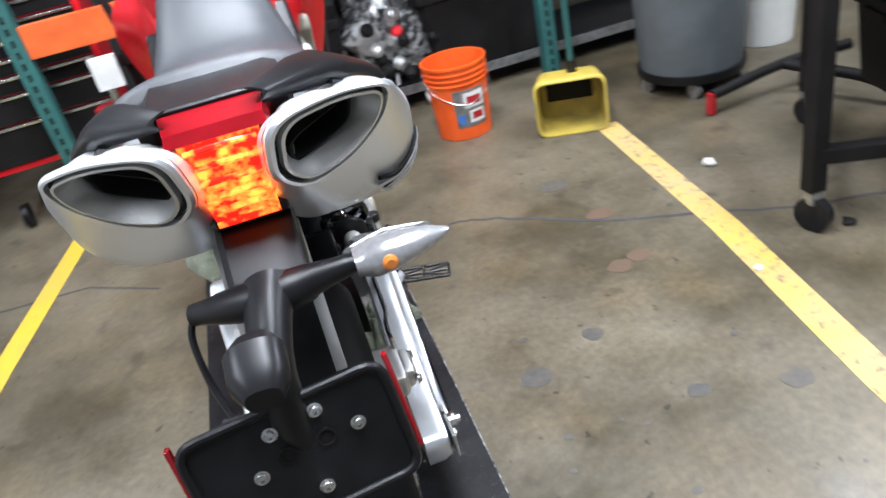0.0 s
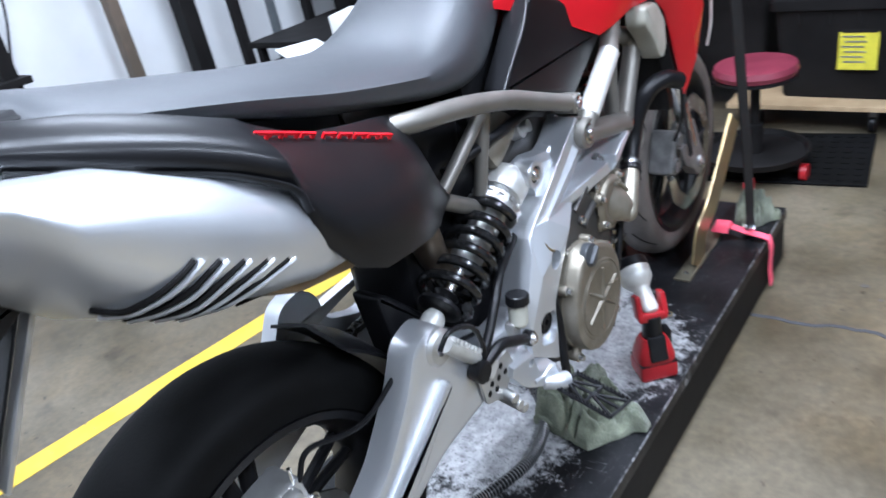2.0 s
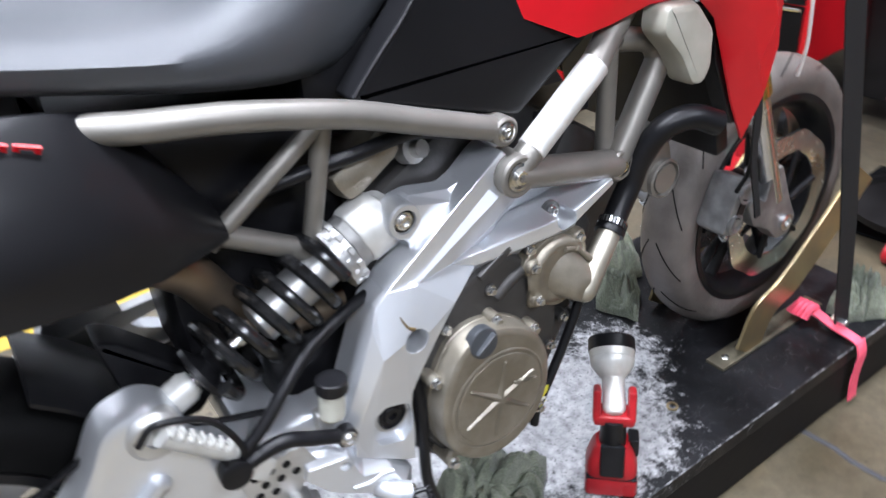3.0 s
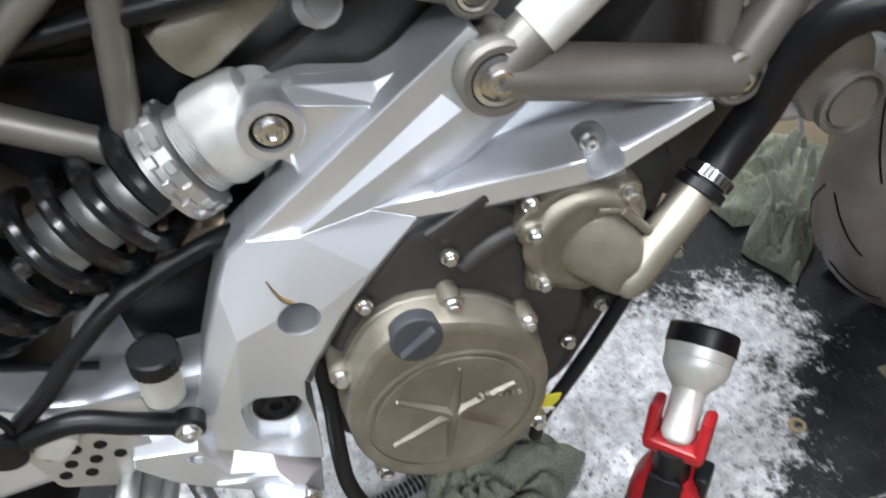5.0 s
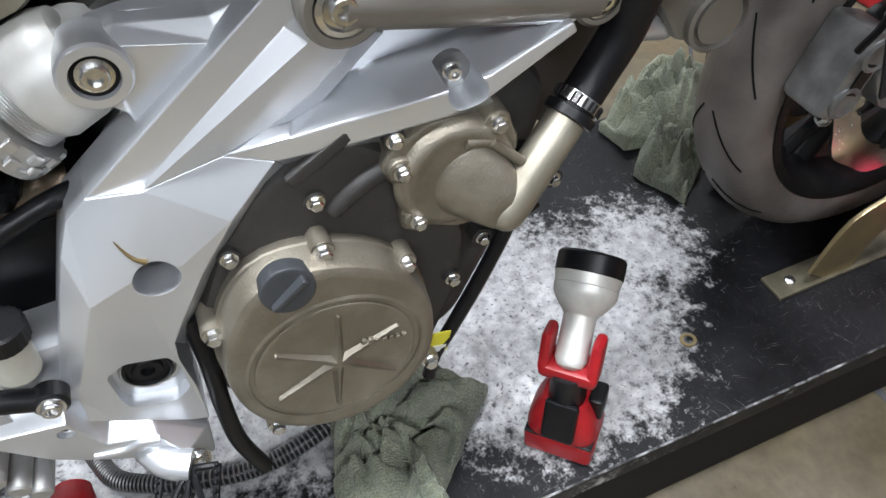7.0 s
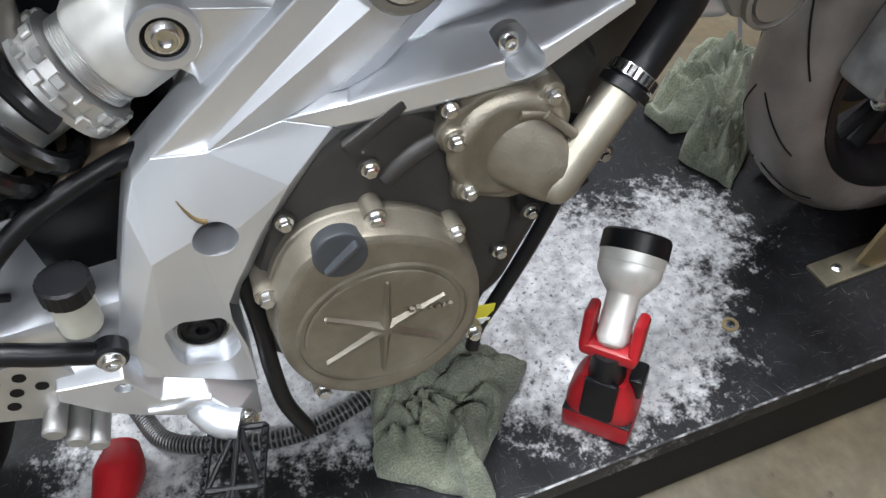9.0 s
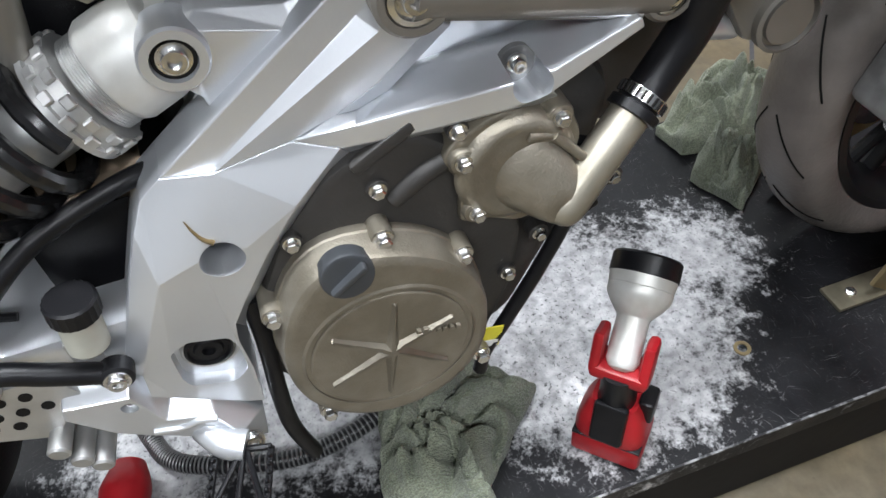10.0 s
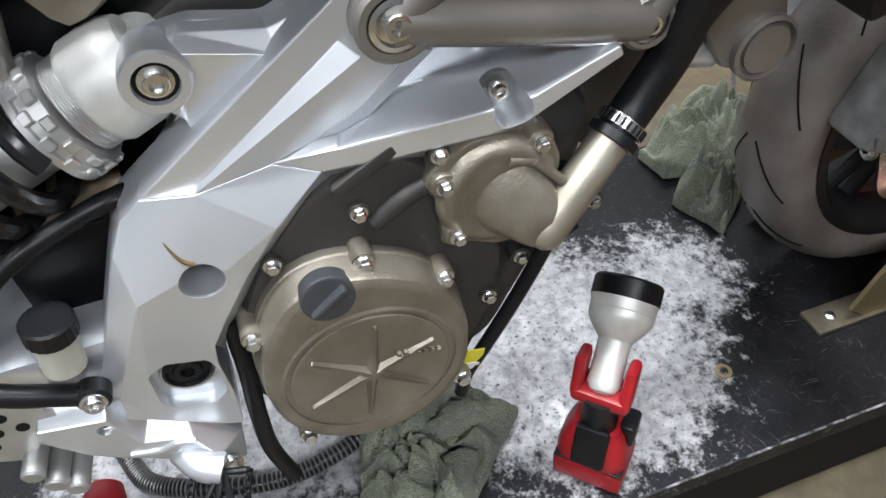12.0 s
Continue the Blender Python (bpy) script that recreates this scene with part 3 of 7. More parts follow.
rear = wheel("rear_wheel", 0.0, 0.0, 0.484, 0.312, 0.185, 0.222, RUBBER, [(0.085, 0.12)])
front = wheel("front_wheel", 0.0, 1.556, 0.472, 0.300, 0.122, 0.220, FTYRE, [(-0.072, 0.16), (0.072, 0.16)])

# tread grooves of the front tyre
for sgn in (1, -1):
    for k in range(14):
        a0 = 2 * math.pi * k / 14
        pts = []
        for j in range(6):
            t = j / 5
            ang = a0 + 0.32 * t
            pa = 1.42 - 0.85 * t
            off = sgn * 0.061 * math.cos(pa) * (0.82 + 0.18 * math.sin(pa) ** 0.5)
            rr = 0.220 + 0.080 * (0.12 + 0.88 * math.sin(pa) ** 0.62) + 0.0003
            pts.append((off, 1.556 + rr * math.cos(ang), 0.472 + rr * math.sin(ang)))
        part("tread_groove", tube(nb(), pts, 0.0013, 6, 2), RUBBER, front)

# swingarm
sw = nb()
arm = [(-0.055, 0.447), (-0.06, 0.505), (0.03, 0.53), (0.13, 0.595), (0.20, 0.675), (0.235, 0.735), (0.285, 0.745), (0.315, 0.715), (0.32, 0.66), (0.40, 0.625), (0.53, 0.625), (0.56, 0.59), (0.54, 0.545), (0.42, 0.535), (0.25, 0.52), (0.10, 0.465), (0.02, 0.445)]
prism(sw, arm, 0.118, 0.166, 0.020, 0.02)
swing = part("swingarm", sw, SILVER, bike, "silver cast aluminium swingarm")
part("stiffening_rib", prism(nb(), [(-0.03, 0.478), (0.05, 0.505), (0.16, 0.58), (0.27, 0.655), (0.285, 0.64), (0.18, 0.55), (0.07, 0.485), (-0.02, 0.462)], 0.160, 0.182, 0.010, 0.01), SILVER, swing)
part("swingarm_beam", prism(nb(), arm, -0.118, -0.160, 0.012, 0.02), SILVER, swing)
part("cross_beam", box(nb(), (0, 0.42, 0.575), (0.25, 0.09, 0.07), None, 0.015), SILVER, swing)
part("axle_nut", lathe(nb(), (0.166, 0.0, 0.484), (1, 0, 0), [(0.026, 0), (0.026, 0.004), (0.017, 0.005), (0.017, 0.018), (0.009, 0.02), (0.009, 0.028)], 12), STEEL, swing)
part("axle_plate", box(nb(), (0.169, -0.02, 0.484), (0.006, 0.085, 0.05), None, 0.002), CAST, swing)
part("shock_boss", lathe(nb(), (0.112, 0.282, 0.703), (1, 0, 0), [(0.03, 0), (0.03, 0.055), (0.024, 0.06), (0.012, 0.06), (0.012, 0.052), (0, 0.052)], 28), CAST, swing)

# shock absorber
S0, S1 = Vector((0.110, 0.607, 0.822)), Vector((0.122, 0.298, 0.696))
sd = (S1 - S0).normalized()
shock = part("shock_absorber", lathe(nb(), S0 - sd * 0.007, sd, [(0.022, -0.004), (0.034, 0.003), (0.0385, 0.012), (0.0395, 0.018), (0.0395, 0.043), (0.037, 0.048), (0.033, 0.049)], 48), WHITEALU, bike, "whitish alloy shock absorber head")
part("threaded_body", lathe(nb(), S0 + sd * 0.041, sd, [(0.035, 0)] + [(0.035 + 0.001 * (i % 2), 0.001 * i) for i in range(14)] + [(0.027, 0.016), (0.027, 0.15), (0.018, 0.155)], 32), CAST, shock)
col = nb()
lathe(col, S0 + sd * 0.056, sd, [(0.035, 0), (0.043, 0.001), (0.043, 0.016), (0.046, 0.017), (0.046, 0.022), (0.035, 0.023)], 48)
m3 = frame_along(sd)
notches = []
for row in range(2):
    for k in range(14):
        a = 2 * math.pi * (k + 0.5 * row) / 14
        c = S0 + sd * (0.061 + row * 0.010) + m3 @ Vector((0.0445 * math.cos(a), 0.0445 * math.sin(a), 0))
        notches.append(box(nb(), c, (0.004, 0.0095, 0.008), (m3 @ Matrix.Rotation(a, 3, "Z")).to_4x4(), 0.001, 1))
collar = part("preload_collar", col, CAST, shock, "notched silver preload collar")
for b_ in notches:
    part("collar_notch", b_, CAST, shock)
sp = nb()
coil = []
for i in range(6 * 18 + 1):
    a = 2 * math.pi * i / 18
    coil.append(S0 + sd * (0.084 + 0.181 * i / 108) + m3 @ Vector((0.0445 * math.cos(a), 0.0445 * math.sin(a), 0)))
tube(sp, coil, 0.0082, 10, 1)
part("coil_spring", sp, GLOSSBL, shock, "glossy black coil spring")
part("damper_rod", cyl(nb(), S0 + sd * 0.20, S0 + sd * 0.315, 0.0085, bev=0.001), STEEL, shock)
part("bump_stop", lathe(nb(), S0 + sd * 0.246, sd, [(0.012, 0), (0.022, 0.006), (0.016, 0.014), (0.022, 0.02), (0.036, 0.026), (0.036, 0.032), (0.02, 0.036)], 28), BLACKPL, shock)
part("lower_fork", lathe(nb(), S0 + sd * 0.286, sd, [(0.014, 0), (0.019, 0.01), (0.019, 0.035), (0.012, 0.058)], 20), WHITEALU, shock)
part("top_eye", tube(nb(), [S0 + Vector((-0.02, 0, 0)), S0 + Vector((0.02, 0, 0))], 0.026, 24), WHITEALU, shock)
part("reservoir_knob", lathe(nb(), (0.075, 0.585, 0.872), (0.2, -0.3, 1), [(0.024, 0), (0.026, 0.004), (0.026, 0.03), (0.02, 0.036)], 24), BRONZE, shock)

# frame plates
outline = [(0.604, 0.835), (0.619, 0.846), (0.645, 0.849), (0.694, 0.838), (0.714, 0.846), (0.745, 0.870), (0.768, 0.880), (0.80, 0.850), (0.815, 0.815), (0.935, 0.781), (0.938, 0.765), (0.887, 0.728), (0.79, 0.715), (0.715, 0.712), (0.668, 0.682), (0.625, 0.640), (0.59, 0.594), (0.583, 0.55), (0.568, 0.492), (0.505, 0.520), (0.490, 0.575), (0.520, 0.64), (0.545, 0.70), (0.572, 0.735), (0.606, 0.768), (0.624, 0.790), (0.610, 0.809)]
frame_r = part("frame_plate", prism(nb(), outline, 0.108, 0.122, 0.003, 0.006), SILVER, bike, "faceted silver cast frame side plate")


def shell(pts, faces, xback, bev, name):
    """Faceted casting: named points (x, y, z) joined by shared faces, closed at the back."""
    bm = nb()
    used = {k for f in faces for k in f}
    top = {k: bm.verts.new(pts[k]) for k in pts if k in used}
    bot = {k: bm.verts.new((xback, pts[k][1], pts[k][2])) for k in pts if k in used}
    for f in faces:
        bm.faces.new([top[k] for k in f])
        bm.faces.new([bot[k] for k in reversed(f)])
    edge = {}
    for f in faces:
        for a, b in zip(f, f[1:] + f[:1]):
            edge[frozenset((a, b))] = edge.get(frozenset((a, b)), 0) + 1
    for f in faces:
        for a, b in zip(f, f[1:] + f[:1]):
            if edge[frozenset((a, b))] == 1:
                bm.faces.new((top[b], top[a], bot[a], bot[b]))
    bmesh.ops.triangulate(bm, faces=[f for f in bm.faces if len(f.verts) > 4])
    bmesh.ops.recalc_face_normals(bm, faces=bm.faces)
    soft = [e for e in bm.edges if len(e.link_faces) == 2 and e.calc_face_angle(0) > 0.14 and max(v.co.x for v in e.verts) > xback + 0.004]
    bmesh.ops.bevel(bm, geom=soft, offset=bev, segments=2, affect="EDGES", profile=0.5, clamp_overlap=True)
    return part(name, bm, SILVER, frame_r, sharp=0.35)


CAST_PTS = {
    "A0": (0.1647, 0.5764, 0.7496), "A1": (0.1659, 0.7377, 0.8630), "A2": (0.1659, 0.7585, 0.8785), "B0": (0.1658, 0.6091, 0.7429), "B1": (0.1667, 0.7356, 0.8340),
    "B2": (0.1667, 0.7742, 0.8604), "C0": (0.1729, 0.6135, 0.7476), "C1": (0.1710, 0.7480, 0.8209), "C2": (0.1710, 0.7886, 0.8493), "S1": (0.1651, 0.5578, 0.7359), "S2": (0.1744, 0.5449, 0.7148), "S3": (0.1752, 0.5162, 0.6515), "S4": (0.1691, 0.4788, 0.5674), "T4": (0.1894, 0.5466, 0.6740),
    "T3": (0.1889, 0.5811, 0.6853), "T2": (0.1887, 0.6170, 0.6845), "T1": (0.1842, 0.6610, 0.7064), "M0": (0.1706, 0.7044, 0.7360), "N0": (0.1480, 0.7189, 0.7052),
    "N1": (0.1540, 0.6739, 0.6797), "N2": (0.1600, 0.6332, 0.6425), "N3": (0.1640, 0.6014, 0.6011), "N4": (0.1660, 0.5868, 0.5752), "U1": (0.1864, 0.6288, 0.6695),
    "U2": (0.1851, 0.5988, 0.6254), "U3": (0.1844, 0.5843, 0.6017), "U4": (0.1837, 0.5802, 0.5792), "U5": (0.1823, 0.5812, 0.5341), "U6": (0.1806, 0.5764, 0.4810),
    "V1": (0.1810, 0.5615, 0.4888), "V2": (0.1821, 0.5099, 0.5274), "V3": (0.1825, 0.4918, 0.5409), "V4": (0.1801, 0.4950, 0.5691), "D0": (0.1656, 0.6706, 0.7503),
    "D1": (0.1592, 0.7066, 0.7564), "D2": (0.1570, 0.7451, 0.7741), "D3": (0.1585, 0.7897, 0.8098), "R1": (0.1500, 0.7257, 0.7501), "R2": (0.1440, 0.7517, 0.7546),
    "R3": (0.1400, 0.8070, 0.7934), "P1": (0.1340, 0.7657, 0.7574), "P2": (0.1240, 0.8153, 0.7627), "P3": (0.1220, 0.8536, 0.7640), "L1": (0.1711, 0.7201, 0.7527),
    "L2": (0.1769, 0.7789, 0.7558), "L3": (0.1824, 0.8351, 0.7587), "M1": (0.1760, 0.7593, 0.7348), "M2": (0.1831, 0.8318, 0.7380), "N5": (0.1520, 0.7618, 0.7073),
    "N6": (0.1560, 0.8401, 0.7116), "W0": (0.1859, 0.8698, 0.7639), "W1": (0.1814, 0.9385, 0.7844), "W2": (0.1817, 0.9420, 0.7753), "W3": (0.1870, 0.8670, 0.7453),
    "W4": (0.1600, 0.8864, 0.7137), "Q1": (0.1260, 0.8704, 0.7680), "Q2": (0.1400, 0.9350, 0.7790)}
F_MID = shell(CAST_PTS, [["A0", "B0", "C0", "T4", "S2", "S1"], ["S2", "T4", "V4", "S4", "S3"], ["C0", "D0", "M0", "T1", "T2", "T3", "T4"],
                         ["T4", "T3", "T2", "T1", "U1", "U2", "U3", "U4", "U5", "U6", "V1", "V2", "V3", "V4"],
                         ["M0", "N0", "N1", "T1"], ["T1", "N1", "N2", "U1"], ["U1", "N2", "N3", "U2"], ["U2", "N3", "N4", "U3"]], 0.118, 0.0014, "main_casting")
shell(CAST_PTS, [["A0", "A1", "B1", "B0"], ["A1", "A2", "B2", "B1"], ["B0", "B1", "C1", "C0"], ["B1", "B2", "C2", "C1"],
                 ["C0", "C1", "D2", "D1", "D0"], ["C1", "C2", "D3", "D2"]], 0.118, 0.0014, "upper_arm")
shell(CAST_PTS, [["D2", "D3", "R3", "R2"], ["D1", "D2", "R2", "R1"]], 0.118, 0.0016, "inner_rim")
F_ARM = shell(CAST_PTS, [["D0", "D1", "R1", "L1"], ["R1", "R2", "P1", "L2", "L1"], ["P1", "P2", "L3", "L2"], ["P2", "P3", "Q1", "W0", "L3"],
                         ["D0", "L1", "M0"], ["L1", "L2", "M1", "M0"], ["L2", "L3", "M2", "M1"], ["M0", "M1", "N5", "N0"], ["M1", "M2", "N6", "N5"],
                         ["L3", "W0", "W3", "M2"], ["M2", "W3", "W4", "N6"], ["W0", "W1", "W2", "W3"], ["Q1", "Q2", "W1", "W0"]], 0.112, 0.0016, "lower_arm")


def bar(a, b, w, h, name, mtl=None, mx_=0.0012):
    """A straight bar between two points."""
    a, b = Vector(a), Vector(b)
    rot = (b - a).to_track_quat("Y", "Z").to_matrix().to_4x4()
    return part(name, box(nb(), (a + b) / 2, (w, (b - a).length, h), rot, mx_), mtl or SILVER, frame_r)


bar((0.160, 0.786, 0.8215), (0.160, 0.9455, 0.7800), 0.026, 0.0042, "top_flange")
bar((0.163, 0.793, 0.8155), (0.163, 0.935, 0.7785), 0.012, 0.0026, "top_flange", TIN, 0.0005)
shell({"b0": (0.138, 0.6041, 0.8349), "b1": (0.136, 0.6189, 0.8462), "b2": (0.136, 0.6372, 0.8491), "b3": (0.136, 0.6936, 0.8384), "b4": (0.138, 0.7104, 0.8435), "b5": (0.138, 0.7491, 0.8689),
       "r0": (0.150, 0.6276, 0.8430), "r1": (0.150, 0.6971, 0.8243), "r6": (0.150, 0.7420, 0.8560), "r2": (0.150, 0.6715, 0.7900), "r3": (0.146, 0.6258, 0.7771), "r4": (0.148, 0.6240, 0.7921), "r5": (0.150, 0.6098, 0.8093)},
      [["b0", "b1", "r0", "r5"], ["b1", "b2", "b3", "r1", "r0"], ["b3", "b4", "b5", "r6", "r1"], ["r0", "r1", "r2", "r3", "r4", "r5"], ["r1", "r6", "r2"]], 0.118, 0.0014, "shock_bracket")
cut(F_ARM, cyl(nb(), (0.150, 0.8515, 0.7535), (0.25, 0.8515, 0.7535), 0.0155, seg=40))
part("bore_floor", lathe(nb(), (0.146, 0.8515, 0.7535), (1, 0, 0), [(0.0154, 0), (0.0154, 0.006), (0, 0.006)], 32), TIN, frame_r)
part("arm_bolt", bolt_head(nb(), (0.156, 0.8495, 0.758), (1, 0, 0), 0.006, 0.009), STEEL, frame_r)
part("eye_boss", lathe(nb(), (0.125, 0.6165, 0.829), (1, 0, 0), [(0.0240, 0), (0.0232, 0.031), (0.0215, 0.0335), (0.0155, 0.0335), (0.0148, 0.028), (0, 0.028)], 40), SILVER, frame_r)
part("bolt_recess", lathe(nb(), (0.152, 0.6165, 0.829), (1, 0, 0), [(0.0148, 0), (0.0148, 0.0025), (0.0, 0.0025)], 28), DIRTBL, frame_r)
part("shock_bolt", bolt_head(nb(), (0.1535, 0.6165, 0.829), (1, 0, 0), 0.0088, 0.007), STEEL, frame_r)
HOLE = (0.5968, 0.6785)
cut(F_MID, cyl(nb(), (0.130, *HOLE), (0.25, *HOLE), 0.0172, seg=48))
# The dark engine finish on this disc puts the hole's inner shade into colour.
part("hole_floor", lathe(nb(), (0.127, *HOLE), (1, 0, 0), [(0.0171, 0), (0.0171, 0.0060), (0.0, 0.0060)], 36), ENGINE, frame_r)
part("inspection_screw", bolt_head(nb(), (0.158, HOLE[0] - 0.002, HOLE[1] + 0.0085), (1, 0, 0), 0.0058, 0.007), STEEL, frame_r)
POCKET = [(0.5247, 0.5897), (0.5423, 0.5994), (0.5737, 0.5884), (0.5789, 0.5702), (0.5768, 0.5386), (0.5625, 0.5260), (0.5262, 0.5391), (0.5228, 0.5519)]
cut(F_MID, prism(nb(), rounded(POCKET, 0.005), 0.168, 0.25))
part("pivot_recess", prism(nb(), rounded(inset(POCKET, -0.001), 0.005), 0.155, 0.1695, 0.001), SILVER, frame_r)
part("pivot_plug", lathe(nb(), (0.168, 0.5529, 0.5730), (1, 0, 0), [(0.0205, 0), (0.0205, 0.010), (0.0180, 0.0115), (0.0165, 0.0085), (0.0130, 0.0085), (0.0115, 0.0110), (0.0060, 0.0110), (0.0060, 0.005), (0, 0.005)], 40), BLACKPL, frame_r)
part("collar_ring", lathe(nb(), (0.168, 0.5539, 0.5700), (1, 0, 0), [(0.0255, 0), (0.0250, 0.0060), (0.0235, 0.0075), (0.0212, 0.0075), (0.0208, 0.002)], 44), CAST, frame_r)
part("oil_streak", tube(nb(), [(0.1800, 0.5818, 0.7190), (0.1822, 0.5850, 0.7090), (0.1845, 0.5895, 0.7010), (0.1862, 0.5960, 0.6965)], 0.003, 8, 4, radii=lambda t: 0.0006 + 0.0032 * t, flat=0.6), BROWNDRIP, frame_r, "dried brown drip")
part("frame_plate", prism(nb(), outline, -0.115, -0.165, 0.012, 0.008), SILVER, bike, "faceted silver cast frame side plate")

# trellis tubes
FB, TB, BR = Vector((0.170, 0.7715, 0.844)), Vector((0.158, 0.762, 0.903)), Vector((0.158, 0.967, 0.790))
for s in (1, -1):
    def mx(p):
        return (s * p[0], p[1], p[2])
    tr = nb()
    tube(tr, [mx(p) for p in [(0.08, 0.24, 1.02), (0.122, 0.30, 1.027), (0.149, 0.36, 1.022), (0.156, 0.45, 1.008), (0.158, 0.56, 0.98), (0.158, 0.65, 0.946), (0.158, 0.755, 0.906)]], 0.0155, 16)
    rail = part("trellis_frame", tr, TITAN, bike, "grey titanium painted tubular subframe")
    part("frame_tube", cyl(nb(), mx(FB), mx((0.166, 0.91, 0.945)), 0.0185), TITAN, rail)
    part("frame_tube", cyl(nb(), mx((0.166, 0.905, 0.94)), mx((0.12, 1.05, 1.045)), 0.0185), TITAN, rail)
    part("bare_sleeve", cyl(nb(), mx(FB.lerp(Vector((0.166, 0.91, 0.945)), 0.22)), mx((0.1655, 0.915, 0.949)), 0.0198, bev=0.001), WHITEALU, rail, "scuffed bare metal sleeve")
    part("frame_tube", cyl(nb(), mx(FB), mx(BR), 0.0205), TITAN, rail)
    part("frame_tube", cyl(nb(), mx(BR), mx((0.148, 1.06, 0.925)), 0.0185), TITAN, rail)
    part("frame_tube", tube(nb(), [mx((0.148, 1.055, 0.92)), mx((0.14, 1.04, 0.945)), mx((0.14, 0.975, 0.962))], 0.0165, 14), TITAN, rail)
    part("frame_tube", cyl(nb(), mx((0.140, 0.962, 0.80)), mx((0.140, 0.965, 0.96)), 0.0135), TITAN, rail)
    part("frame_tube", cyl(nb(), mx((0.12, 0.545, 0.965)), mx((0.108, 0.40, 0.862)), 0.011), TITAN, rail)
    part("frame_tube", cyl(nb(), mx((0.12, 0.55, 0.965)), mx((0.108, 0.515, 0.815)), 0.0115), TITAN, rail)
    part("frame_tube", cyl(nb(), mx((0.108, 0.36, 0.905)), mx((0.108, 0.53, 0.80)), 0.0135), TITAN, rail)
    for p, r in ((FB, 0.0285), (TB, 0.019), (BR, 0.0235)):
        b = nb()
        q = Vector(mx(p)) - Vector((s * 0.028, 0, 0))
        lathe(b, q, (s, 0, 0), [(r, 0), (r, 0.040), (r - 0.003, 0.043), (r * 0.72, 0.043), (r * 0.70, 0.039), (0, 0.039)], 32)
        part("tube_lug", b, TITAN, rail)
        part("washer_ring", lathe(nb(), q + Vector((s * 0.038, 0, 0)), (s, 0, 0), [(r * 0.68, 0), (r * 0.66, 0.005), (r * 0.52, 0.006), (r * 0.5, 0.002)], 28), STEEL, rail)
        part("frame_bolt", bolt_head(nb(), q + Vector((s * 0.0395, 0, 0)), (s, 0, 0), r * 0.34, 0.008), STEEL, rail)

# engine
en = nb()
prism(en, [(0.585, 0.47), (0.60, 0.62), (0.64, 0.68), (0.70, 0.735), (0.80, 0.755), (0.90, 0.77), (0.945, 0.70), (0.90, 0.56), (0.84, 0.45), (0.74, 0.40), (0.63, 0.41)], -0.16, 0.150, 0.02, 0.02, both=True)
eng = part("engine", en, ENGINE, bike, "dark grey engine crankcase")
part("clutch_housing", prism(nb(), [(0.600, 0.50), (0.606, 0.60), (0.64, 0.665), (0.69, 0.718), (0.76, 0.735), (0.80, 0.70), (0.83, 0.64), (0.848, 0.60), (0.838, 0.53), (0.80, 0.45), (0.72, 0.41), (0.64, 0.43)], 0.14, 0.172, 0.010, 0.02), ENGINE, eng)
# clutch cover
cv = nb()
shape = []
for i in range(48):
    a = 2 * math.pi * i / 48
    r = 0.094 + 0.010 * max(0, math.sin(a)) + 0.012 * math.exp(-((a - 1.95) / 0.45) ** 2)
    shape.append((0.703 + r * 1.03 * math.cos(a), 0.535 + r * 1.13 * math.sin(a)))
lev = [(0.165, 0.0), (0.180, 0.0), (0.1815, 0.0015), (0.203, 0.0035), (0.2075, 0.0055), (0.2100, 0.0095), (0.211, 0.015)]
rings = [[cv.verts.new((x, y, z)) for y, z in (inset(shape, d) if d else shape)] for x, d in lev]
skin(cv, rings)
cover = part("clutch_cover", cv, BRONZE, eng, "champagne coloured cast clutch cover")
SC = Vector((0.210, 0.7022, 0.5385))
part("cover_disc", lathe(nb(), SC - Vector((0.01, 0, 0)), (1, 0, 0), [(0.0800, 0), (0.0800, 0.0112), (0.0775, 0.0125), (0.0757, 0.0035), (0.0735, 0.0035), (0.0722, 0.0128), (0.07, 0.0140), (0.0, 0.0130)], 72), BRONZE, cover, "round cover face with a star relief")
for k in range(6):
    a = radians(30 + 60 * k - 10)
    b = nb()
    L = 0.062
    pr = [(0.004, -0.0085), (0.013, -0.0055), (L, -0.0026), (L + 0.001, 0), (L, 0.0026), (0.013, 0.0055), (0.004, 0.0085), (0.0, 0)]
    M = Matrix.Translation((SC.x + 0.0032, SC.y, SC.z)) @ Matrix.Rotation(a, 4, "X")
    base = [b.verts.new(M @ Vector((0, u, w))) for u, w in pr]
    top = [b.verts.new(M @ Vector((0.0056 if abs(w) < 1e-6 or u < 0.006 else 0.0036, u, w * 0.25))) for u, w in pr]
    skin(b, [base, top])
    part("star_rib", b, BRONZE, cover)
bb = nb()
Mt = Matrix.Translation((SC.x + 0.0055, SC.y, SC.z)) @ Matrix.Rotation(radians(-12), 4, "X")
for k in range(7):
    box(bb, Mt @ Vector((0.0, 0.022 + 0.0062 * k, 0.0215 - 0.0005 * k)), (0.0045, 0.0044, 0.0062 if k in (1, 4) else 0.0045), Matrix.Rotation(radians(-12), 4, "X"), 0.0006, 1)
part("raised_mark", bb, BRONZE, cover)
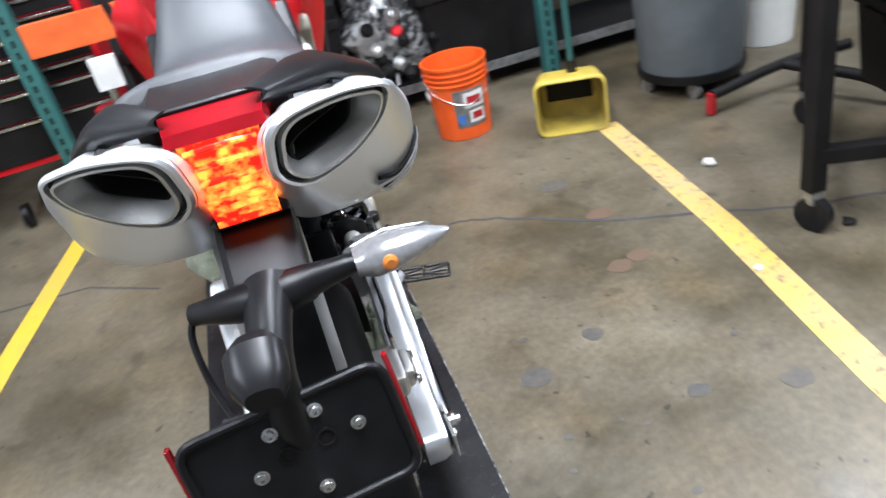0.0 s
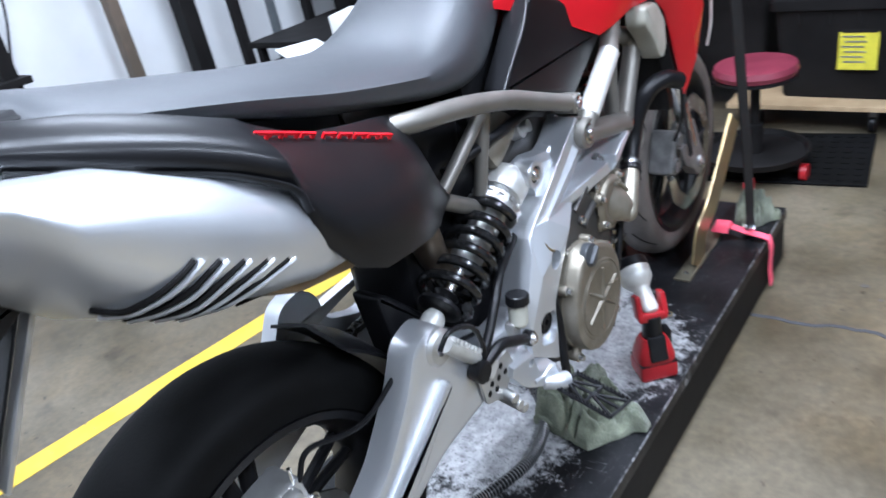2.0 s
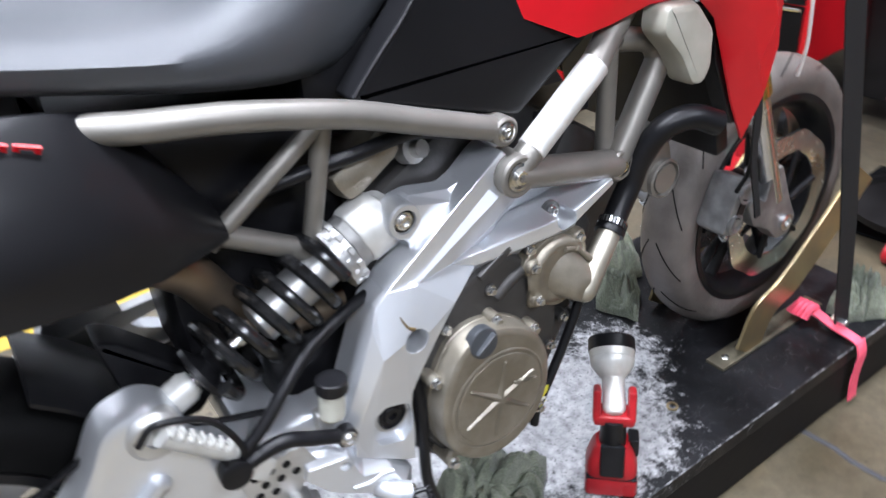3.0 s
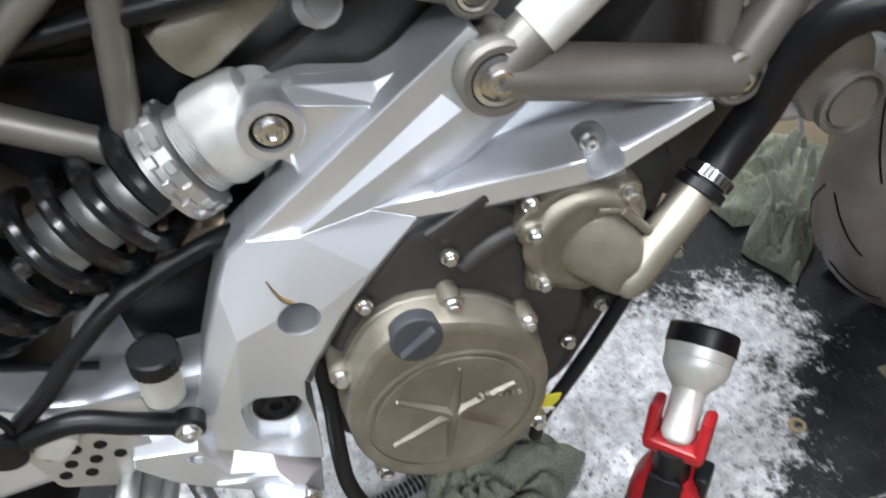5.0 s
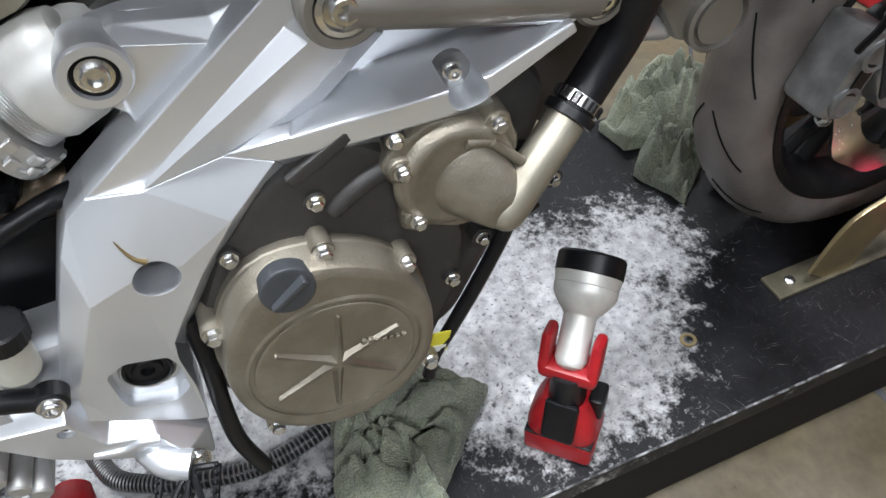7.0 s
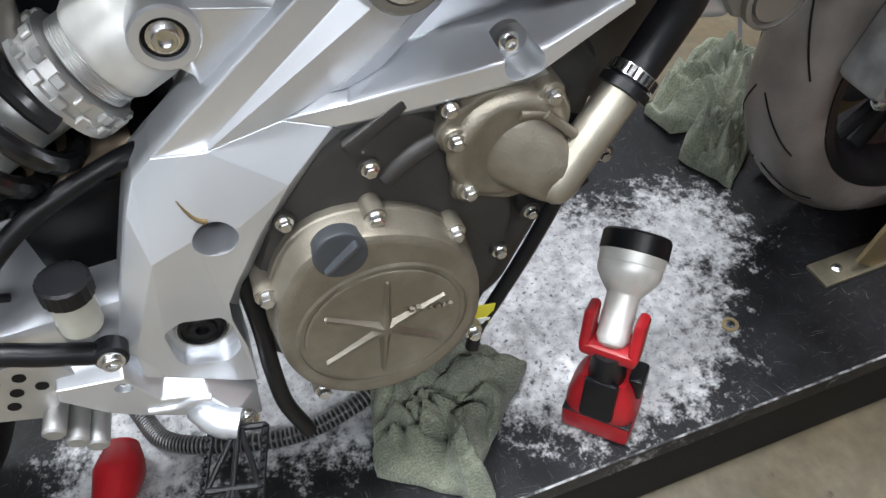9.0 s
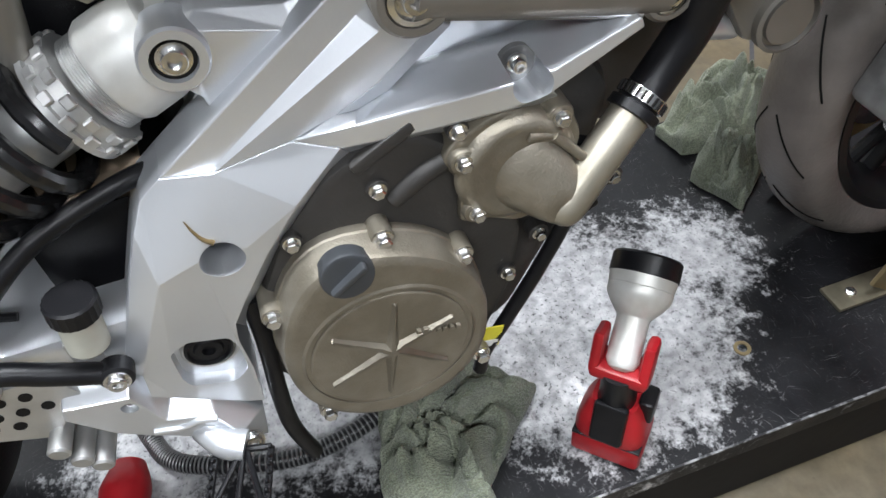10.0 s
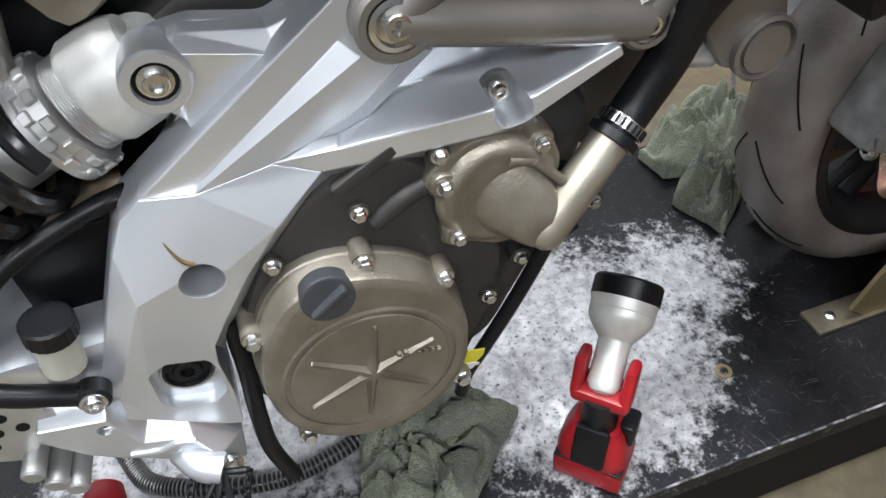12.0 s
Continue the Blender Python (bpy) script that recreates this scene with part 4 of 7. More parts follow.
for p in ((0.7176, 0.6543), (0.7823, 0.6077), (0.6146, 0.6033), (0.63, 0.445), (0.79, 0.455)):
    b = nb()
    v = Vector((0, p[0] - 0.707, p[1] - 0.54)).normalized()
    q = Vector((0.152, p[0], p[1]))
    tube(b, [q, q + Vector((0.040, 0, 0))], 0.0098, 18)
    tube(b, [q + Vector((0.029, 0, 0)), q + Vector((0.029, 0, 0)) - v * 0.026], 0.0098, 14)
    part("bolt_lug", b, BRONZE, cover)
    part("cover_bolt", bolt_head(nb(), q + Vector((0.039, 0, 0)), (1, 0, 0), 0.0066, 0.010, True), STEEL, cover)
for p in ((0.7239, 0.6912), (0.6482, 0.6629), (0.7931, 0.7252), (0.828, 0.545)):
    b = nb()
    tube(b, [(0.14, *p), (0.176, *p)], 0.009, 16)
    part("bolt_lug", b, ENGINE, eng)
    part("case_bolt", bolt_head(nb(), (0.175, *p), (1, 0, 0), 0.0055, 0.008, True), STEEL, eng)
part("case_rib", box(nb(), (0.17, 0.735, 0.728), (0.012, 0.06, 0.012), Matrix.Rotation(radians(28), 4, "X"), 0.003), ENGINE, eng)
part("case_rib", tube(nb(), [(0.168, 0.735, 0.672), (0.170, 0.76, 0.69), (0.168, 0.79, 0.70)], 0.010, 12), ENGINE, eng)
cap = nb()
CPc = Vector((0.1985, 0.6823, 0.6435))
lathe(cap, CPc, (1, 0.0, 0.12), [(0.0225, 0), (0.0225, 0.011), (0.0215, 0.0135), (0.0195, 0.0145), (0, 0.0145)], 40)
box(cap, CPc + Vector((0.0160, 0, 0.0018)), (0.010, 0.037, 0.0060), Matrix.Rotation(radians(35), 4, "X"), 0.002)
part("oil_filler_cap", cap, CAPGREY, cover, "black slotted oil filler cap")

# water pump
wsh = rounded([(0.775, 0.702), (0.790, 0.720), (0.822, 0.734), (0.848, 0.730), (0.862, 0.722), (0.885, 0.722), (0.897, 0.690), (0.884, 0.640), (0.866, 0.616), (0.838, 0.612), (0.808, 0.628), (0.786, 0.630), (0.788, 0.656), (0.795, 0.668)], 0.009, 5)
wp = nb()
rings = [[wp.verts.new((x, y, z)) for y, z in (inset(wsh, d) if d else wsh)] for x, d in ((0.15, 0), (0.175, 0), (0.178, 0.0015), (0.180, 0.005))]
skin(wp, rings)
pump = part("water_pump_cover", wp, BRONZE, eng, "champagne cast water pump cover")
PC = Vector((0.178, 0.838, 0.677))
part("volute", lathe(nb(), PC, (1, 0, 0), [(0.053, 0), (0.0515, 0.0035), (0.048, 0.0075), (0.044, 0.0095), (0.040, 0.0098), (0.035, 0.0080), (0.030, 0.0068), (0.024, 0.0068), (0.0, 0.0070)], 64), BRONZE, pump)
bl = nb()
loft(bl, [[Vector((x, y + r * math.cos(2 * math.pi * i / 28), z + r * math.sin(2 * math.pi * i / 28))) for i in range(28)] for x, y, z, r in ((0.182, 0.850, 0.666, 0.0365), (0.187, 0.853, 0.663, 0.0340), (0.193, 0.860, 0.656, 0.0300), (0.199, 0.866, 0.648, 0.0255), (0.205, 0.870, 0.642, 0.0200), (0.209, 0.873, 0.638, 0.013))])
part("volute_boss", bl, BRONZE, pump)
for a_, b_ in (((0.186, 0.868, 0.703), (0.190, 0.892, 0.676)), ((0.186, 0.846, 0.709), (0.184, 0.868, 0.703))):
    part("case_rib", tube(nb(), [a_, b_], 0.0045, 12), BRONZE, pump)
NK0, NK1 = Vector((0.197, 0.874, 0.634)), Vector((0.178, 0.941, 0.697))
nkd = (NK1 - NK0).normalized()
part("outlet_neck", lathe(nb(), NK0 - nkd * 0.012, nkd, [(0.002, -0.0060), (0.008, -0.0045), (0.0130, -0.001), (0.0165, 0.004), (0.0183, 0.010), (0.0187, 0.018), (0.0180, 0.06), (0.0176, (NK1 - NK0).length + 0.012)], 36), NECK, pump, "pale alloy coolant outlet neck")
for p in ((0.7926, 0.7008), (0.8745, 0.7176), (0.8002, 0.6436)):
    part("bolt_lug", lathe(nb(), (0.15, *p), (1, 0, 0), [(0.0125, 0), (0.0118, 0.032), (0.0105, 0.0345), (0, 0.0345)], 20), BRONZE, pump)
    part("pump_bolt", bolt_head(nb(), (0.1842, *p), (1, 0, 0), 0.0056, 0.009, True), STEEL, pump)
for p in ((0.9373, 0.6163), (0.8651, 0.5724), (0.8825, 0.5635)):
    part("bolt_lug", lathe(nb(), (0.13, *p), (1, 0, 0), [(0.0105, 0), (0.010, 0.034), (0, 0.034)], 18), ENGINE, pump)
    part("pump_bolt", bolt_head(nb(), (0.1635, *p), (1, 0, 0), 0.0052, 0.008, True), STEEL, pump)
hose_pts = [(0.177, 0.943, 0.697), (0.168, 0.968, 0.718), (0.166, 0.992, 0.752), (0.172, 1.004, 0.792), (0.190, 1.026, 0.835), (0.210, 1.06, 0.848), (0.228, 1.097, 0.833)]
part("coolant_hose", tube(nb(), hose_pts, 0.0178, 20, 8), BLACKPL, bike, "black ribbed rubber coolant hose")
hd = (Vector(hose_pts[1]) - Vector(hose_pts[0])).normalized()
cl = nb()
lathe(cl, Vector(hose_pts[0]) + hd * 0.006, hd, [(0.0195, 0), (0.0212, 0.0005), (0.0212, 0.010), (0.0195, 0.0105)], 36)
band = part("hose_clamp", cl, STEEL, bike, "steel worm drive hose clamp")
for k in range(24):
    a = 2 * math.pi * k / 24
    slot = box(nb(), Vector(hose_pts[0]) + hd * 0.011 + frame_along(hd) @ Vector((0.0214 * math.cos(a), 0.0214 * math.sin(a), 0)), (0.0012, 0.002, 0.008), (frame_along(hd) @ Matrix.Rotation(a, 3, "Z")).to_4x4())
    part("band_slot", slot, DIRTBL, band)
part("rubber_collar", lathe(nb(), Vector(hose_pts[0]) - hd * 0.006, hd, [(0.0195, 0), (0.0225, 0.001), (0.0225, 0.009), (0.02, 0.01)], 32), BLACKPL, bike)

# engine front mount, sensor, drain tubes
mt = nb()
prism(mt, [(1.02, 0.755), (1.06, 0.745), (1.10, 0.672), (1.145, 0.665), (1.165, 0.70), (1.155, 0.745), (1.12, 0.79), (1.05, 0.80)], 0.06, 0.104, 0.006, 0.01)
mount = part("front_mount", mt, TITAN, bike, "dark bronze front engine mount")
part("mount_plug", lathe(nb(), (0.102, 1.138, 0.690), (1, 0, 0), [(0.034, 0), (0.034, 0.010), (0.030, 0.012), (0.028, 0.006), (0.025, 0.006), (0.0245, 0.011), (0, 0.011)], 36), TITAN, mount)
part("mount_bolt", bolt_head(nb(), (0.104, 1.06, 0.755), (1, 0, 0), 0.010, 0.006), STEEL, mount)
part("lower_pipe", tube(nb(), [(0.08, 0.99, 0.66), (0.085, 1.05, 0.69), (0.08, 1.10, 0.68)], 0.014, 14), SILVER, mount)
part("wiring_connector", box(nb(), (0.155, 0.898, 0.605), (0.03, 0.034, 0.05), Matrix.Rotation(0.5, 4, "X"), 0.004), BLACKPL, bike)
part("drain_tube", tube(nb(), [(0.165, 0.905, 0.67), (0.168, 0.895, 0.60), (0.172, 0.865, 0.54), (0.175, 0.825, 0.475), (0.178, 0.80, 0.44), (0.18, 0.79, 0.41)], 0.0075, 12), BLACKPL, bike)
part("drain_tube", tube(nb(), [(0.165, 0.60, 0.605), (0.175, 0.598, 0.55), (0.18, 0.592, 0.49), (0.183, 0.59, 0.43), (0.185, 0.60, 0.37)], 0.0085, 12), BLACKPL, bike)
lb = part("warning_tag", box(nb(), (0.182, 0.806, 0.463), (0.002, 0.02, 0.03), Matrix.Rotation(-0.25, 4, "X"), 0.0006, 1), YLABEL, bike, "small yellow and white warning tag")
part("tag_bar", box(nb(), (0.1835, 0.803, 0.455), (0.001, 0.016, 0.009), Matrix.Rotation(-0.25, 4, "X")), WLABEL, lb)

# upper engine, throttle bodies, tank underside, battery area
part("cylinder_head", box(nb(), (0.0, 0.70, 0.80), (0.2, 0.2, 0.16), Matrix.Rotation(0.5, 4, "X"), 0.02), ENGINE, eng)
part("cylinder_head", box(nb(), (0.0, 0.97, 0.72), (0.2, 0.2, 0.18), Matrix.Rotation(-0.6, 4, "X"), 0.02), ENGINE, eng)
part("valve_cover", box(nb(), (0.05, 0.60, 0.895), (0.14, 0.10, 0.055), Matrix.Rotation(0.55, 4, "X"), 0.02), BRONZE, eng)
part("air_box", box(nb(), (0.0, 0.72, 0.985), (0.19, 0.36, 0.13), None, 0.03), BLACKPL, bike)
part("under_seat_tray", box(nb(), (0.0, 0.38, 0.945), (0.17, 0.32, 0.13), Matrix.Rotation(-0.12, 4, "X"), 0.03), BLACKPL, bike)
# Battery box stretched, and a black block added, to keep the gap behind the shock dark.
part("battery_box", box(nb(), (0.0, 0.47, 0.81), (0.15, 0.24, 0.30), None, 0.03), BLACKPL, bike)
part("dark_fill_block", box(nb(), (0.0, 0.50, 0.62), (0.19, 0.13, 0.14), None, 0.02), BLACKPL, bike)
part("wire_loom", tube(nb(), [(0.10, 0.45, 0.90), (0.12, 0.58, 0.915), (0.125, 0.66, 0.92), (0.12, 0.72, 0.90)], 0.009, 12), BLACKPL, bike)
part("rubber_hose", tube(nb(), [(0.115, 0.86, 0.875), (0.12, 0.89, 0.878), (0.118, 0.925, 0.885), (0.10, 0.97, 0.90)], 0.012, 14), BLACKPL, bike)
part("hose_clip", cyl(nb(), (0.1195, 0.89, 0.879), (0.1195, 0.897, 0.880), 0.0132), STEEL, bike)
part("throttle_sensor", box(nb(), (0.11, 0.93, 0.885), (0.03, 0.035, 0.035), None, 0.005), BLACKPL, bike)
part("sensor_plug", lathe(nb(), (0.09, 0.665, 0.885), (1, 0.2, 0.3), [(0.018, 0), (0.018, 0.02), (0.011, 0.022), (0.011, 0.035)], 16), CAST, bike)

# ---- bodywork ----
# (y, half width, top z, bottom z) along the seat
SEAT = [(-0.095, 0.095, 1.196, 1.168), (-0.07, 0.120, 1.208, 1.158), (0.0, 0.135, 1.190, 1.142), (0.12, 0.138, 1.163, 1.108), (0.24, 0.140, 1.136, 1.068), (0.34, 0.142, 1.118, 1.042), (0.42, 0.143, 1.110, 1.022), (0.48, 0.140, 1.124, 1.008), (0.54, 0.132, 1.158, 0.998), (0.60, 0.118, 1.210, 1.000), (0.66, 0.105, 1.246, 1.04), (0.72, 0.09, 1.262, 1.09)]


def seat_ring(y, w, zt, zb, n=28):
    h, c = (zt - zb) / 2, (zt + zb) / 2
    out = []
    for i in range(n):
        a = 2 * math.pi * i / n
        ca, sa = math.cos(a), math.sin(a)
        e = 2 / 3.4
        x = w * math.copysign(abs(ca) ** e, ca) * (1.0 - 0.16 * max(0, sa))
        z = c + h * math.copysign(abs(sa) ** e, sa) - (0.012 * (x / w) ** 2 if sa > 0 else 0)
        out.append(Vector((x, y, z)))
    return out


sb = nb()
cs = curve([(a, b, c) for a, b, c, d in SEAT], 4)
cd = curve([(a, d, 0) for a, b, c, d in SEAT], 4)
loft(sb, [seat_ring(p.x, p.y, p.z, q.y) for p, q in zip(cs, cd)])
seat = part("seat", sb, SEATM, bike, "stepped grey-black vinyl seat", sharp=0.9)
for s in (1, -1):
    part("seat_piping", tube(nb(), [(s * 0.148, 0.577, 0.990), (s * 0.148, 0.615, 1.028), (s * 0.148, 0.656, 1.068), (s * 0.142, 0.69, 1.112)], 0.0032, 10), SATINBL, seat)
    sp_ = nb()
    prism(sp_, [(0.574, 0.986), (0.655, 1.070), (0.69, 1.115), (0.88, 1.04), (0.925, 0.985), (0.80, 0.906)], s * 0.108, s * 0.150, 0.008, 0.008)
    part("side_panel", sp_, SATINBL, bike, "satin black side panel under the tank")
part("grab_bracket", box(nb(), (0.0, -0.085, 1.172), (0.10, 0.03, 0.014), None, 0.004), BLACKPL, bike)

# tank and red shrouds
tk = nb()
loft(tk, [sect((0, 0.64, 1.16), 0.09, 0.07), sect((0, 0.70, 1.185), 0.125, 0.10), sect((0, 0.82, 1.20), 0.15, 0.13), sect((0, 0.95, 1.20), 0.155, 0.15), sect((0, 1.08, 1.19), 0.13, 0.14), sect((0, 1.15, 1.18), 0.09, 0.10)])
tank = part("fuel_tank", tk, RED, bike, "glossy red fuel tank")
for s in (1, -1):
    # shroud as a bowed sheet: columns along its lower edge
    low = [(0.628, 1.105, 0.105), (0.70, 1.078, 0.128), (0.80, 1.030, 0.148), (0.885, 0.988, 0.164), (0.93, 0.995, 0.172), (0.99, 1.010, 0.182), (1.06, 1.012, 0.198), (1.095, 0.975, 0.206), (1.115, 0.925, 0.208), (1.155, 0.84, 0.205), (1.200, 0.768, 0.200), (1.212, 0.790, 0.196), (1.25, 0.88, 0.185), (1.275, 0.96, 0.172)]
    bm = nb()
    rows_o, rows_i = [], []
    for y, z, x in low:
        o_, i_ = [], []
        ztop, ytop = 1.24, y * 0.75 + 0.27
        if y < 0.7:
            ztop = 1.16
        for j in range(7):
            t = j / 6
            zz = z + (ztop - z) * t
            yy = y + (ytop - y) * t
            xx = x + 0.016 * math.sin(math.pi * t) - 0.045 * t * t + 0.055 * math.exp(-((y - 1.12) / 0.12) ** 2) * math.sin(math.pi * min(1, t * 1.25))
            o_.append(bm.verts.new((s * xx, yy, zz)))
            i_.append(bm.verts.new((s * (xx - 0.004), yy, zz + 0.0)))
        rows_o.append(o_)
        rows_i.append(i_)
    rings = [a + b[::-1] for a, b in zip(rows_o, rows_i)]
    skin(bm, rings)
    shroud = part("tank_shroud", bm, RED, bike, "glossy red tank side shroud", sharp=0.45)
    part("front_tail_panel", prism(nb(), [(1.10, 0.99), (1.115, 0.91), (1.17, 0.80), (1.19, 0.80), (1.15, 0.93), (1.13, 1.0)], s * 0.17, s * 0.198, 0.004, 0.004), BLACKPL, shroud)
part("expansion_bottle", prism(nb(), [(1.00, 1.01), (1.06, 1.005), (1.10, 0.96), (1.102, 0.905), (1.085, 0.884), (1.062, 0.89), (1.035, 0.935), (0.995, 0.975)], 0.165, 0.206, 0.012, 0.012), TANKWH, bike, "milky white coolant expansion bottle")
part("radiator", box(nb(), (0.0, 1.17, 0.86), (0.34, 0.03, 0.26), Matrix.Rotation(0.25, 4, "X"), 0.006), BLACKPL, bike)

# tail section, built for both sides
for s in (1, -1):
    def P(x, y, z):
        return (s * x, y, z)
    # silencer
    SR = [((0.111, -0.222, 1.142), 0.083, 0.054, 28, 18), ((0.114, -0.195, 1.126), 0.090, 0.065, 24, 16), ((0.117, -0.15, 1.090), 0.096, 0.084, 15, 12), ((0.125, -0.08, 1.065), 0.099, 0.090, 6, 6), ((0.134, 0.0, 1.035), 0.097, 0.076, 0, 0), ((0.141, 0.08, 1.000), 0.086, 0.064, 0, 0), ((0.143, 0.15, 0.972), 0.066, 0.048, 0, 0), ((0.14, 0.19, 0.958), 0.04, 0.032, 0, 0)]
    def leaf_ring(c, w, h, yw, pt, mixf):
        """Ring between the outlet's pointed leaf shape (mixf 1) and a plain oval (0)."""
        base = rounded(LEAF, 0.55, 7)
        turn = Matrix.Rotation(radians(s * yw), 4, "Z") @ Matrix.Rotation(radians(pt), 4, "X")
        out = []
        for u_, v_ in base:
            a_ = math.atan2(v_, u_)
            e_ = 2 / 2.5
            ov = Vector((w * math.copysign(abs(math.cos(a_)) ** e_, math.cos(a_)), 0, h * math.copysign(abs(math.sin(a_)) ** e_, math.sin(a_))))
            lf = Vector((w * u_, 0, h * v_))
            q_ = ov.lerp(lf, mixf)
            out.append(Vector(c) + turn @ Vector((s * q_.x, 0, q_.z)))
        return out

    LEAF = [(-1.02, 0.88), (0.15, 0.86), (1.02, 0.48), (0.88, -0.25), (0.25, -0.88), (-0.55, -1.02), (-1.02, -0.40)]
    bm = nb()
    loft(bm, [leaf_ring(P(*c), w, h, yw, pt, mf) for (c, w, h, yw, pt), mf in zip(SR, (1, 0.95, 0.6, 0.25, 0, 0, 0, 0))], False)
    sil = part("silencer", bm, SILVER, bike, "silver underseat exhaust silencer")
    ax = Matrix.Rotation(radians(s * 28), 4, "Z") @ Matrix.Rotation(radians(18), 4, "X")
    back = (ax @ Vector((0, -1, 0)))
    c0 = Vector(P(0.111, -0.222, 1.142))

    def rg(k, d, w=0.079, h=0.052):
        return leaf_ring(c0 + back * d, w * k, h * k, 28, 18, 1)
    bm = nb()
    loft(bm, [rg(1.04, 0.0), rg(1.04, 0.004), rg(1.0, 0.008), rg(0.945, 0.0085), rg(0.93, 0.001)], False)
    part("outlet_rim", bm, SILVER, sil)
    bm = nb()
    loft(bm, [rg(0.94, 0.0015), rg(0.84, 0.0015)], False)
    part("outlet_gasket", bm, DIRTBL, sil)
    bm = nb()
    loft(bm, [rg(0.855, 0.001), rg(0.85, 0.009), rg(0.80, 0.0095), rg(0.77, 0.002), rg(0.62, -0.022), rg(0.50, -0.042)], False)
    part("outlet_trim", bm, CAST, sil, "bright outlet funnel")

    def slot_ring(k, d):
        """The flattened tail pipe inside the funnel."""
        turn = Matrix.Rotation(radians(s * 28), 4, "Z") @ Matrix.Rotation(radians(18), 4, "X")
        return [c0 + back * d + turn @ Vector((s * (u_ - 0.004), 0, v_ - 0.006 + 0.25 * u_)) for u_, v_ in [(0.042 * k * a_, 0.017 * k * b_) for a_, b_ in rounded([(-1, -1), (0.9, -1), (1.05, 0.6), (0.8, 1), (-0.8, 1), (-1.05, 0.6)], 0.5, 5)]]
    bm = nb()
    loft(bm, [rg(0.52, -0.040), rg(0.30, -0.043), rg(0.02, -0.044)], False)
    part("funnel_floor", bm, TIN, sil)
    bm = nb()
    loft(bm, [slot_ring(1.0, -0.046), slot_ring(1.0, -0.014), slot_ring(0.97, -0.012), slot_ring(0.88, -0.012), slot_ring(0.84, -0.018), slot_ring(0.80, -0.044), slot_ring(0.02, -0.045)], False)
    # One black finish covers the pipe's rim, walls and closed end.
    part("outlet_pipe", bm, DIRTBL, sil, "flattened black tail pipe")
    # slots along the side
    for k in range(5 if s > 0 else 0):
        def on_body(y, ang, lift_):
            i = 0
            while i < len(SR) - 2 and SR[i + 1][0][1] < y:
                i += 1
            a, b = SR[i], SR[i + 1]
            f = min(1, max(0, (y - a[0][1]) / (b[0][1] - a[0][1])))
            c_ = Vector(a[0]).lerp(Vector(b[0]), f)
            w_, h_ = a[1] + (b[1] - a[1]) * f + lift_, a[2] + (b[2] - a[2]) * f + lift_
            turn = Matrix.Rotation(radians(a[3] + (b[3] - a[3]) * f), 4, "Z") @ Matrix.Rotation(radians(a[4] + (b[4] - a[4]) * f), 4, "X")
            q = c_ + turn @ Vector((w_ * math.cos(ang) ** 0.8, 0, -h_ * math.copysign(abs(math.sin(ang)) ** 0.8, ang)))
            return P(*q)
        y0, f0, ln = -0.068 + 0.0255 * k, 0.08 + 0.04 * k, 0.095
        line = [on_body(y0 - ln * t, math.asin(min(0.99, f0 + (0.93 - f0) * t) ** 1.25), -0.0016) for t in [j / 7 for j in range(8)]]
        lip = [on_body(y0 + 0.0075 - ln * t, math.asin(min(0.99, f0 + 0.02 + (0.93 - f0) * t) ** 1.25), -0.0004) for t in [j / 7 for j in range(8)]]
        part("vent_slot", tube(nb(), line, 0.0031, 8, 3), DIRTBL, sil)
        part("slot_lip", tube(nb(), lip, 0.0033, 8, 3), SILVER, sil)
    # tail side cover
    cover_pts = [(-0.215, 1.186, 1.205, 0.060), (-0.14, 1.163, 1.204, 0.135), (-0.06, 1.130, 1.186, 0.172), (0.0, 1.106, 1.165, 0.195), (0.035, 1.088, 1.150, 0.213), (0.058, 1.072, 1.140, 0.224), (0.072, 1.062, 1.134, 0.228), (0.078, 1.010, 1.128, 0.234), (0.09, 0.985, 1.120, 0.236), (0.125, 0.940, 1.100, 0.238), (0.17, 0.914, 1.082, 0.234), (0.23, 0.902, 1.067, 0.224), (0.29, 0.888, 1.053, 0.206), (0.34, 0.876, 1.038, 0.180), (0.38, 0.870, 0.965, 0.155), (0.42, 0.866, 0.90, 0.13)]
    bm = nb()
    rings = []
    for y, zb, zt, x in cover_pts:
        ro, ri = [], []
        for j in range(9):
            t = j / 8
            zz = zb + (zt - zb) * t
            xx = x * (1 - 0.30 * t ** 2.2) + 0.006 * math.sin(math.pi * t) - 0.012 * (1 - t) ** 3
            ro.append(bm.verts.new((s * xx, y, zz)))
            ri.append(bm.verts.new((s * (xx - 0.006), y, zz)))
        rings.append(ro + ri[::-1])
    skin(bm, rings)
    tcov = part("tail_cover", bm, SATINBL, bike, "satin black tail side cover with red marking", sharp=0.8)
    # raised shoulder over the silencer
    part("shoulder_trim", tube(nb(), [P(0.128, -0.14, 1.163), P(0.165, -0.06, 1.130), P(0.188, 0.0, 1.106), P(0.206, 0.035, 1.088), P(0.224, 0.070, 1.062), P(0.232, 0.074, 1.036)], 0.0055, 14, 6, flat=0.45), SATINBL, tcov)
    # marking as plain red bars
    for k in range(9):
        t = (k + 0.5 + (0.35 if k > 3 else 0)) / 9.6
        y, z = 0.066 + 0.220 * t, 1.118 - 0.090 * t
        i = 0
        while i < len(cover_pts) - 2 and cover_pts[i + 1][0] < y:
            i += 1
        a, b = cover_pts[i], cover_pts[i + 1]
        f = (y - a[0]) / (b[0] - a[0])
        zb, zt, xx = (a[n] + (b[n] - a[n]) * f for n in (1, 2, 3))
        tt = min(1, max(0, (z - zb) / (zt - zb)))
